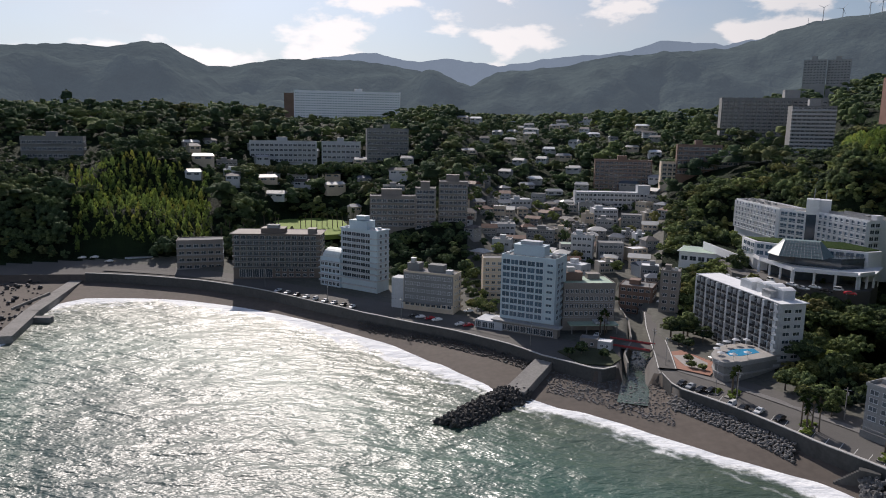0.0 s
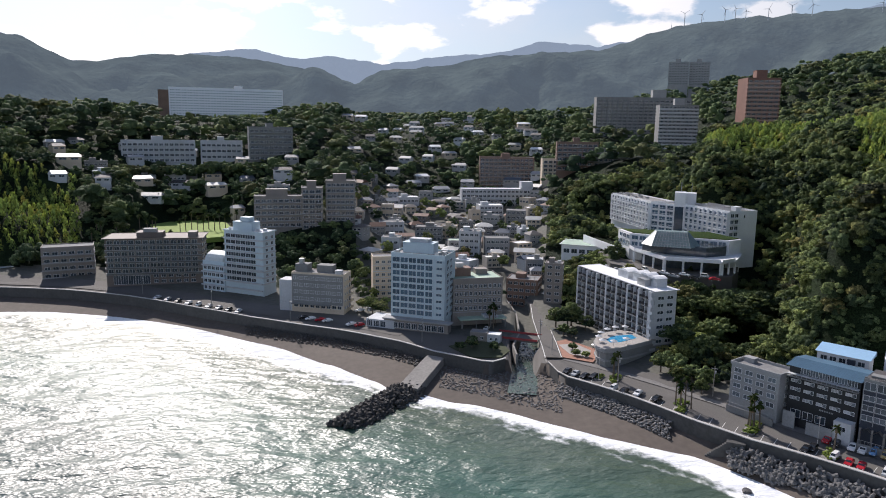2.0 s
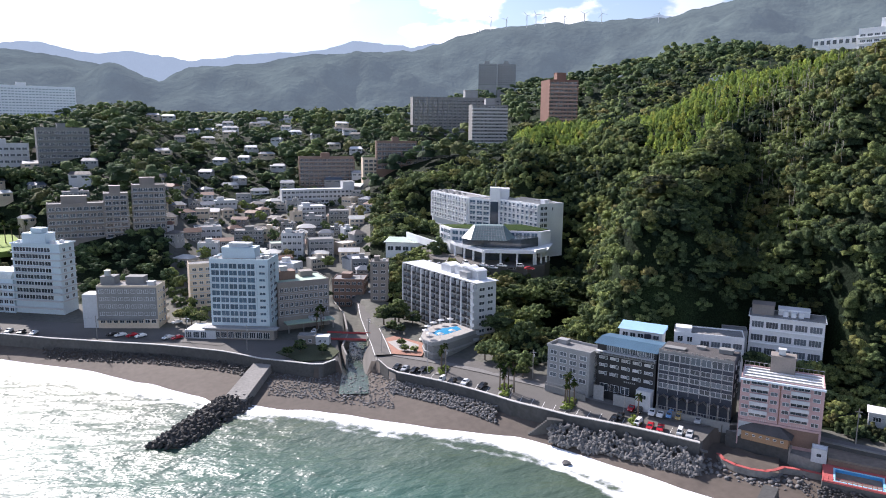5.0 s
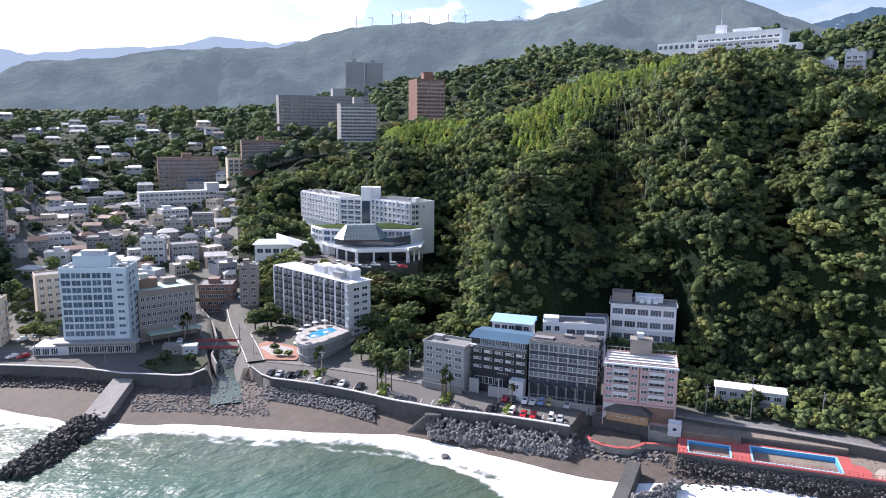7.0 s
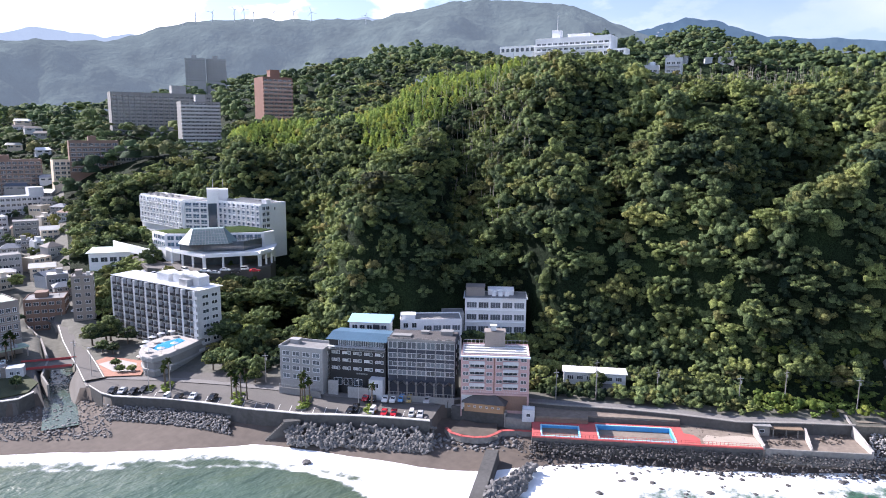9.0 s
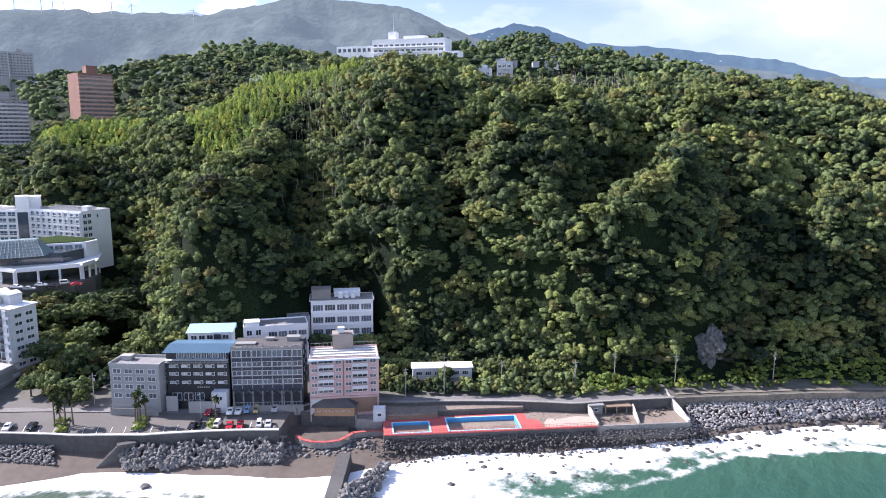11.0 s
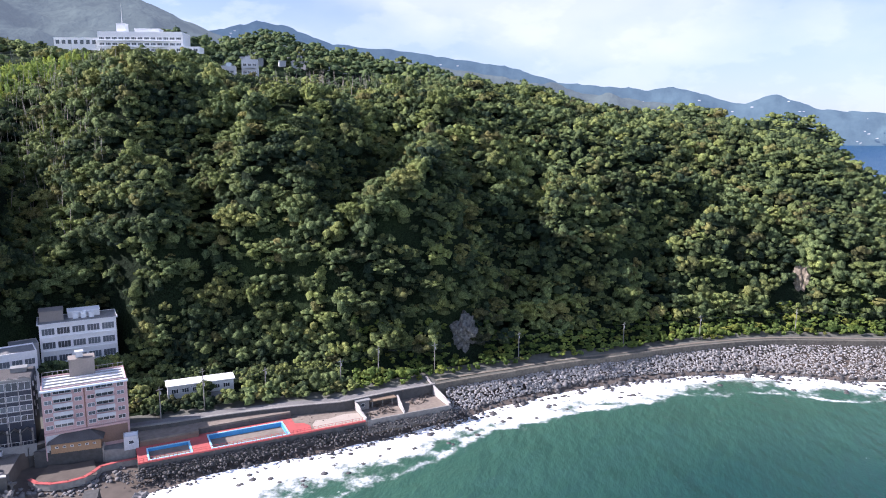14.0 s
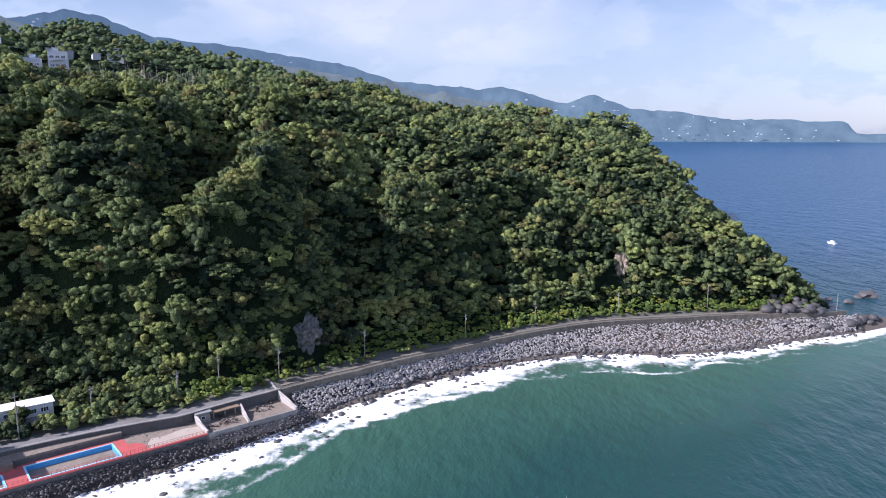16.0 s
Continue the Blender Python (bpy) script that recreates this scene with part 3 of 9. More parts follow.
# ---- the sea ----
def sea_mat(name="sea_water", wave=1.0):
    m = bpy.data.materials.new(name)
    m.use_nodes = True
    n, l = m.node_tree.nodes, m.node_tree.links
    p = n["Principled BSDF"]
    geo, att = n.new("ShaderNodeNewGeometry"), n.new("ShaderNodeAttribute")
    att.attribute_name = "offing"

    def noise_at(scale, detail, rough=0.5, stretch=None):
        t = n.new("ShaderNodeTexNoise")
        t.inputs["Scale"].default_value, t.inputs["Detail"].default_value, t.inputs["Roughness"].default_value = scale, detail, rough
        src = geo.outputs["Position"]
        if stretch:
            mp = n.new("ShaderNodeMapping")
            mp.inputs["Rotation"].default_value, mp.inputs["Scale"].default_value = (0, 0, radians(stretch[0])), (stretch[1], stretch[2], 1)
            l.new(src, mp.inputs["Vector"])
            src = mp.outputs["Vector"]
        l.new(src, t.inputs["Vector"])
        return t.outputs["Fac"]

    def math_(op, a, b, c=None):
        t = n.new("ShaderNodeMath")
        t.operation = op
        for i, v in enumerate((a, b, c)):
            if v is None:
                continue
            if isinstance(v, (int, float)):
                t.inputs[i].default_value = v
            else:
                l.new(v, t.inputs[i])
        return t.outputs[0]

    def range_(v, a, b, c=0.0, d=1.0):
        t = n.new("ShaderNodeMapRange")
        t.interpolation_type = "SMOOTHSTEP"
        for k, x in zip(("From Min", "From Max", "To Min", "To Max"), (a, b, c, d)):
            t.inputs[k].default_value = x
        l.new(v, t.inputs["Value"])
        return t.outputs["Result"]

    off = att.outputs["Fac"]  # metres from the waterline, out to sea
    wob = math_("MULTIPLY_ADD", noise_at(0.035, 4), 34.0, math_("ADD", off, -17.0))
    # colour: sandy green in the shallows, green, then deep teal and blue
    ramp = n.new("ShaderNodeValToRGB")
    e = ramp.color_ramp.elements
    e[0].position, e[0].color = 0.0, (0.062, 0.090, 0.058, 1)
    e[1].position, e[1].color = 1.0, (0.004, 0.052, 0.125, 1)
    for pos, col in ((0.05, (0.036, 0.098, 0.070, 1)), (0.16, (0.010, 0.048, 0.038, 1)), (0.4, (0.004, 0.036, 0.040, 1))):
        k = e.new(pos)
        k.color = col
    bed = n.new("ShaderNodeAttribute")
    bed.attribute_name = "depth"  # how far the bed has fallen away, as metres of sandy shore
    l.new(range_(math_("MULTIPLY_ADD", noise_at(0.03, 4), 40.0, math_("ADD", bed.outputs["Fac"], -20.0)), 0, 700), ramp.inputs["Fac"])
    # foam: a broken wash along the shore and lines behind it
    wash = noise_at(0.16, 8, 0.62, (35, 1.0, 0.6))
    lace = noise_at(0.42, 8, 0.66)
    wide = math_("MULTIPLY_ADD", noise_at(0.022, 3), 44.0, math_("ADD", off, -22.0))
    near = range_(wide, 2, 30, 0.30, -0.16)
    line = range_(math_("ABSOLUTE", math_("ADD", wob, -22.0), 0), 0, 5, 0.16, 0.0)
    level = math_("ADD", math_("ADD", near, line), math_("MULTIPLY_ADD", wash, 0.55, math_("MULTIPLY", lace, 0.45)))
    foam = math_("MULTIPLY", range_(level, 0.50, 0.75), range_(off, 75, 30))
    caps = math_("MULTIPLY", range_(math_("MULTIPLY_ADD", noise_at(0.06, 3), 0.4, noise_at(0.9, 5, 0.6, (60, 0.35, 1.0))), 0.92, 1.0), 0.7)
    foam = math_("MAXIMUM", foam, caps)
    mix = n.new("ShaderNodeMix")
    mix.data_type = "RGBA"
    mix.inputs[7].default_value = (0.82, 0.84, 0.85, 1)
    l.new(foam, mix.inputs[0])
    l.new(ramp.outputs["Color"], mix.inputs[6])
    l.new(mix.outputs[2], p.inputs["Base Color"])
    chop = n.new("ShaderNodeAttribute")
    chop.attribute_name = "chop"  # choppy in the bay, quieter along the headland
    l.new(math_("MAXIMUM", range_(chop.outputs["Fac"], 0.52, 0.76, 0.31, 0.43), math_("MULTIPLY", foam, 0.9)), p.inputs["Roughness"])
    p.inputs["IOR"].default_value, p.inputs["Specular IOR Level"].default_value = 1.36, 1.0
    h1 = noise_at(0.085, 2, 0.5, (35, 0.5, 1.0))
    h2 = noise_at(0.30, 3, 0.55, (30, 0.5, 1.0))
    h3 = noise_at(0.95, 2, 0.5, (60, 0.7, 1.0))
    hh = math_("MULTIPLY_ADD", h1, 4.0, math_("MULTIPLY_ADD", h2, 1.7, math_("MULTIPLY", h3, 0.35)))
    b = n.new("ShaderNodeBump")
    b.inputs["Distance"].default_value = wave
    l.new(chop.outputs["Fac"], b.inputs["Strength"])
    l.new(hh, b.inputs["Height"])
    l.new(b.outputs["Normal"], p.inputs["Normal"])
    return m


az = np.concatenate([np.arange(-80, 130, 0.5), np.arange(130, 280.1, 5)])
ds = np.where(az < 127, SHORE(az), np.interp(az, [127, 150, 180, 250, 280], [380, 900, 900, 900, 305]))
off = np.concatenate([[-14, -5, 0], np.linspace(2, 60, 30), np.linspace(66, 160, 24)])
Ds = np.stack([np.maximum(ds - o, 1.0) for o in off] + [np.full_like(ds, 1.0)])[::-1]
# the open sea beyond the headland
Xs, Ys = Ds * np.sin(np.radians(az)), Ds * np.cos(np.radians(az))
swell = 0.07 * np.sin((ds - Ds) / 4.5 + 5 * value_noise(Xs / 26, Ys / 26, 2)) * smooth(Ds, 60, 140) * (1 - smooth(Ds, 300, 420))
me = grid_mesh("water", Xs, Ys, swell, [sea_mat()])
at_ = me.attributes.new("offing", "FLOAT", "POINT")
calm = np.interp(az, [-30, 0, 4, 24, 33, 40, 46, 75, 80, 130], [1.2, 1.2, 2.0, 2.2, 1.7, 1.1, 0.85, 0.85, 1.15, 1.15])  # where the surf runs out sooner
at_.data.foreach_set("value", np.clip((ds - Ds) * calm, -20, 2000).astype(np.float32).ravel())
dp_ = me.attributes.new("depth", "FLOAT", "POINT")
rocky = 75 * smooth(az, 50, 66)  # no sand along the rocky shore
dp_.data.foreach_set("value", np.clip((ds - Ds) * calm + rocky, -20, 2000).astype(np.float32).ravel())
ch_ = me.attributes.new("chop", "FLOAT", "POINT")
ch_.data.foreach_set("value", (np.interp(az, [-30, -8, 8, 30, 60, 300], [0.78, 0.75, 0.58, 0.5, 0.38, 0.38])[None, :] + 0 * Ds).astype(np.float32).ravel())
tagged(new("water", me), "green bay water with white surf along the beach", "sea", kind="structure")
az2 = np.arange(103, 285.1, 1.5)
d2 = np.geomspace(340, 4900, 60)
A2, D2 = np.meshgrid(az2, d2)
keep = np.where(A2 < 122.5, np.interp(A2, [103, 109, 118, 122.5], [1100, 700, 430, 345]), np.where(A2 > 277, 1200, np.interp(A2, [122.5, 127, 150, 250, 280], [345, 380, 880, 880, 305])))
D2 = np.maximum(D2, keep)
X2, Y2 = D2 * np.sin(np.radians(A2)), D2 * np.cos(np.radians(A2))
me = grid_mesh("water", X2, Y2, -0.35 + smooth(D2, 2600, 4900) * 38, [sea_mat("open_sea_water", 3.0)])
at_ = me.attributes.new("offing", "FLOAT", "POINT")
at_.data.foreach_set("value", np.clip(D2 - 200, 120, 2000).astype(np.float32).ravel())
dp_ = me.attributes.new("depth", "FLOAT", "POINT")
dp_.data.foreach_set("value", np.clip(D2 - 60, 250, 2000).astype(np.float32).ravel())
ch_ = me.attributes.new("chop", "FLOAT", "POINT")
ch_.data.foreach_set("value", np.full(D2.size, 0.5, np.float32))
tagged(new("water", me), "deep blue open sea beyond the headland", "sea", kind="structure")


# ---- plants ----
def dome(axis, size, squash, rng, ring=6):
    """A ragged cap of nine quads on the unit dome, tilted along axis: vertices and quads."""
    up = axis / np.linalg.norm(axis)
    u = np.cross(up, (0.31, 0.87, 0.2))
    u /= np.linalg.norm(u)
    w = np.cross(up, u)
    ph = rng.uniform(0, 6.283)
    vs = []
    for lat, n in ((-0.35, ring), (0.75, ring)):
        for k in range(n):
            a = ph + 6.283 * k / n + rng.uniform(-0.2, 0.2)
            r = rng.uniform(0.66, 1.24)
            vs.append((u * math.cos(a) + w * math.sin(a)) * math.cos(lat) * r + up * math.sin(lat) * r)
    vs.append(up * rng.uniform(0.9, 1.1))
    fs = [(k, (k + 1) % ring, ring + (k + 1) % ring, ring + k) for k in range(ring)]
    fs += [(2 * ring, ring + k, ring + k + 1, ring + (k + 2) % ring) for k in range(0, ring, 2)]
    return np.array(vs) * np.array([size, size, size * squash]), fs


def crown_template(rng, clumps, leaves, flat=0.7, leaf=0.07, layered=False, spread=0.86):
    """A crown one metre in radius: rounded leafy clumps at several levels over a heart tinted dark for inner shade,
    each with tufts of leaves standing off it. Returns vertices, quads and tints, lighter on higher clumps.
    """
    vs, fs, ts = [], [], []

    def put(v, f, tint):
        base = len(vs)
        vs.extend(v)
        fs.extend(tuple(base + k for k in q) for q in f)
        ts.extend([tint] * len(f))
    for c in range(clumps):
        tint = rng.normal() * 0.12
        a = 2.399963 * c + rng.uniform(-0.5, 0.5)
        rr = spread * math.sqrt((c + rng.uniform(0, 0.9)) / clumps)
        mid = np.array([rr * math.cos(a), rr * math.sin(a), flat * (1.0 - 0.9 * rr ** 1.7) + rng.uniform(-0.2, 0.14)])
        size = rng.uniform(0.65, 1.3) * (0.92 / math.sqrt(clumps) + 0.045)
        sq = rng.uniform(0.28, 0.5) if layered else rng.uniform(0.5, 0.9)
        axis = np.array([mid[0] * 0.7, mid[1] * 0.7, 1.0])
        v, f = dome(axis, size, sq, rng)
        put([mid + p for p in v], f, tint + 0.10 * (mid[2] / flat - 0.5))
        for k in range(leaves):
            n = rng.normal(size=3)
            n[2] = abs(n[2]) * 1.1 - 0.25
            n /= np.linalg.norm(n)
            pos = mid + n * size * np.array([1, 1, sq]) * rng.uniform(0.9, 1.25)
            nn = n + rng.normal(size=3) * 0.55
            nn /= np.linalg.norm(nn)
            t = np.cross(nn, rng.normal(size=3))
            t /= np.linalg.norm(t)
            b = np.cross(nn, t)
            g = leaf * rng.uniform(0.55, 1.25)
            put([pos + (t * x + b * y * 0.75) * g for x, y in ((-1, -0.35), (0.15, -1), (1, 0.3), (-0.2, 1))], [(0, 1, 2, 3)], tint + rng.normal() * 0.16)
    # heart: the crown's inner shade put in as a dark tint
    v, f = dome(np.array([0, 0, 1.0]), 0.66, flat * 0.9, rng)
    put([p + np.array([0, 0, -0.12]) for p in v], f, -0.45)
    return np.array(vs), np.array(fs), np.array(ts)


def plume_template(rng, tufts, leaves, leaf=0.22):
    """A bamboo plume: narrow leafy blades drooping round a slender leaning top."""
    vs, fs, ts = [], [], []
    bend = rng.normal(size=2) * 0.22
    for k in range(tufts * leaves):
        h = rng.uniform(-0.35, 1.0)
        r = 0.75 * (1.1 - h) ** 0.7 * math.sqrt(rng.uniform(0.05, 1)) + 0.04
        a = rng.uniform(0, 6.283)
        pos = np.array([r * math.cos(a) + bend[0] * h * h, r * math.sin(a) + bend[1] * h * h, h])
        nn = np.array([math.cos(a), math.sin(a), 0.55]) + rng.normal(size=3) * 0.4
        nn /= np.linalg.norm(nn)
        t = np.cross(nn, rng.normal(size=3))
        t /= np.linalg.norm(t)
        b = np.cross(nn, t)
        g = leaf * rng.uniform(0.6, 1.2)
        i = len(vs)
        vs += [pos + (t * x + b * y) * g for x, y in ((-1, -0.3), (0.15, -0.8), (1, 0.3), (-0.2, 0.8))]
        fs.append((i, i + 1, i + 2, i + 3))
        ts.append(0.25 * h + rng.normal() * 0.08)
    return np.array(vs), np.array(fs), np.array(ts)


def stamp(name, templates, places, material, label, category, seed):
    """Many plants as one mesh of kind stuff. places: x, y, z, radius, height factor, tint."""
    rng = np.random.default_rng(seed)
    V, Fq, T, K = [], [], [], []
    base = 0
    for x, y, z, r, hf, tint in places:
        tv, tf, tt = templates[rng.integers(len(templates))]
        a = rng.uniform(0, 6.283)
        c, s = math.cos(a), math.sin(a)
        lean = rng.normal(size=2) * 0.08
        q = np.empty_like(tv)
        q[:, 0] = (tv[:, 0] * c - tv[:, 1] * s + lean[0] * tv[:, 2]) * r + x
        q[:, 1] = (tv[:, 0] * s + tv[:, 1] * c + lean[1] * tv[:, 2]) * r + y
        q[:, 2] = tv[:, 2] * r * hf + z
        V.append(q)
        Fq.append(tf + base)
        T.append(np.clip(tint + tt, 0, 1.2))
        K.append(np.full(len(tf), rng.uniform(0, 1)))
        base += len(tv)
    V, Fq, T = np.concatenate(V), np.concatenate(Fq), np.concatenate(T)
    me = bpy.data.meshes.new(name)
    me.vertices.add(len(V))
    me.vertices.foreach_set("co", V.astype(np.float32).ravel())
    me.loops.add(Fq.size)
    me.loops.foreach_set("vertex_index", Fq.ravel().astype(np.int32))
    me.polygons.add(len(Fq))
    me.polygons.foreach_set("loop_start", np.arange(0, Fq.size, 4, dtype=np.int32))
    me.update(calc_edges=True)
    at = me.attributes.new("plant", "FLOAT", "FACE")
    at.data.foreach_set("value", T.astype(np.float32))
    at = me.attributes.new("species", "FLOAT", "FACE")
    at.data.foreach_set("value", np.concatenate(K).astype(np.float32))
    add_mats(me, material)
    return tagged(new(name, me), label, category, kind="stuff")


rng = np.random.default_rng(5)
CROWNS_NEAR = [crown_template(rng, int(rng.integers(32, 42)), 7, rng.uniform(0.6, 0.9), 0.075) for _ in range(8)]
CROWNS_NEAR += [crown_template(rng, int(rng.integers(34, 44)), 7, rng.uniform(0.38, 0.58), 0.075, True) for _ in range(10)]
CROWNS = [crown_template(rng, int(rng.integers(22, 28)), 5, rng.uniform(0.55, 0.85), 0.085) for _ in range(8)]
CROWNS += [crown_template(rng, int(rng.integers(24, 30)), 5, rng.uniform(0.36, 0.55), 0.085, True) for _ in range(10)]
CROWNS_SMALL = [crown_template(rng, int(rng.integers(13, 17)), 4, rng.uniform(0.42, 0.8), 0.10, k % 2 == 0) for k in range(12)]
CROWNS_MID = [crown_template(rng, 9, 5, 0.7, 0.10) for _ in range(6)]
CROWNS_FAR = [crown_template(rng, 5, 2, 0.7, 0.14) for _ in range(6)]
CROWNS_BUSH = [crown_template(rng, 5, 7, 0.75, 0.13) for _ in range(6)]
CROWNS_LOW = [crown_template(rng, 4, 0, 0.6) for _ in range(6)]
STALKS = [plume_template(rng, 6, 9, 0.19) for _ in range(6)]


def scatter(az0, az1, d0, d1, spacing, seed):
    """Places strewn at random, none nearer to another than about half the spacing."""
    r = np.random.default_rng(seed)
    area = radians(az1 - az0) * (d1 * d1 - d0 * d0) / 2
    n = int(area / spacing ** 2 * 2.2)
    a = r.uniform(az0, az1, n)
    dd = np.sqrt(r.uniform(d0 * d0, d1 * d1, n))
    x, y = dd * np.sin(np.radians(a)), dd * np.cos(np.radians(a))
    cell, taken, keep = spacing * 0.72, {}, []
    for k in range(n):
        i, j = int(x[k] // cell), int(y[k] // cell)
        if any(math.hypot(x[k] - x[m], y[k] - y[m]) < cell for p in (-1, 0, 1) for q in (-1, 0, 1) for m in taken.get((i + p, j + q), ())):
            continue
        taken.setdefault((i, j), []).append(k)
        keep.append(k)
    return np.stack([x, y, a, dd], 1)[keep]


CLEAR = []  # plan outlines (x, y, radius) that stay free of trees


def free(P):
    ok = np.ones(len(P), bool)
    for x, y, r in CLEAR:
        ok &= np.hypot(P[:, 0] - x, P[:, 1] - y) > r
    return ok


# ---- buildings ----
WIN = {}


def window_mesh(w, h, glass, mull=1, frame_mat=None, sill=True):
    """A framed window in one piece: flat frame, panes set back."""
    key = (round(w, 2), round(h, 2), glass.name, mull, frame_mat.name if frame_mat else "", sill)
    if key not in WIN:
        bm = bmesh.new()
        t = 0.07
        xs = [0, t]
        for k in range(mull):
            xs += [w * (k + 1) / (mull + 1) - 0.04, w * (k + 1) / (mull + 1) + 0.04]
        xs += [w - t, w]
        zs = [0, t, h - t, h]
        f = [[bm.verts.new((x, -0.1, z)) for x in xs] for z in zs]
        for r in range(3):
            for c in range(len(xs) - 1):
                q = [f[r][c], f[r][c + 1], f[r + 1][c + 1], f[r + 1][c]]
                if r == 1 and c % 2 == 1:
                    b = [bm.verts.new((v.co.x, -0.02, v.co.z)) for v in q]
                    bm.faces.new(b).material_index = 1
                    for k in range(4):
                        bm.faces.new((q[k], q[(k + 1) % 4], b[(k + 1) % 4], b[k]))
                else:
                    bm.faces.new(q)
        edge = f[0] + [r[-1] for r in f[1:]] + f[3][-2::-1] + [f[2][0], f[1][0]]
        back = [bm.verts.new((v.co.x, 0.02, v.co.z)) for v in edge]
        for k in range(len(edge)):
            bm.faces.new((edge[k], back[k], back[(k + 1) % len(edge)], edge[(k + 1) % len(edge)]))
        if sill:
            for v in f[0]:
                v.co.y -= 0.1
        WIN[key] = add_mats(mesh_of(bm, "window"), [frame_mat or M_FRAME, glass])
    return WIN[key]


BALC = {}


def balcony_mesh(w, dep, rail, material, rail_mat):
    """A slab with its front parapet or rail panel, folded from one piece."""
    key = (round(w, 2), dep, rail, material.name, rail_mat.name)
    if key not in BALC:
        bm = bmesh.new()
        rh = 1.05 if rail == "solid" else 0.85
        prof = [(0, -0.16), (0, 0), (-dep + 0.1, 0), (-dep + 0.1, rh), (-dep, rh), (-dep, -0.16)]
        a, b = [bm.verts.new((0, y, z)) for y, z in prof], [bm.verts.new((w, y, z)) for y, z in prof]
        for k in range(6):
            bm.faces.new((a[k], b[k], b[(k + 1) % 6], a[(k + 1) % 6])).material_index = 1 if k in (2, 3, 4) else 0
        bm.faces.new(a[::-1])
        bm.faces.new(b)
        BALC[key] = add_mats(mesh_of(bm, "balcony"), [material, rail_mat])
    return BALC[key]


def ring(bm, x0, y0, x1, y1, t, z0, z1):
    """A closed upstand round a rectangle."""
    o = [(x0, y0), (x1, y0), (x1, y1), (x0, y1)]
    i = [(x0 + t, y0 + t), (x1 - t, y0 + t), (x1 - t, y1 - t), (x0 + t, y1 - t)]
    r = [[bm.verts.new((x, y, z)) for x, y in q] for q, z in ((o, z0), (o, z1), (i, z1), (i, z0))]
    for a, b in ((0, 1), (1, 2), (2, 3), (3, 0)):
        for k in range(4):
            bm.faces.new((r[a][k], r[a][(k + 1) % 4], r[b][(k + 1) % 4], r[b][k]))


def capped(bm, x0, y0, z0, x1, y1, z1, lip=0.15, t=0.2):
    """A block with a projecting flat cap, in one piece."""
    def loop(e, z):
        return [bm.verts.new(p) for p in ((x0 - e, y0 - e, z), (x1 + e, y0 - e, z), (x1 + e, y1 + e, z), (x0 - e, y1 + e, z))]
    L = [loop(0, z0), loop(0, z1 - t), loop(lip, z1 - t), loop(lip, z1)]
    for a, b in zip(L, L[1:]):
        for k in range(4):
            bm.faces.new((a[k], a[(k + 1) % 4], b[(k + 1) % 4], b[k]))
    bm.faces.new(L[3])
    bm.faces.new(L[0][::-1])


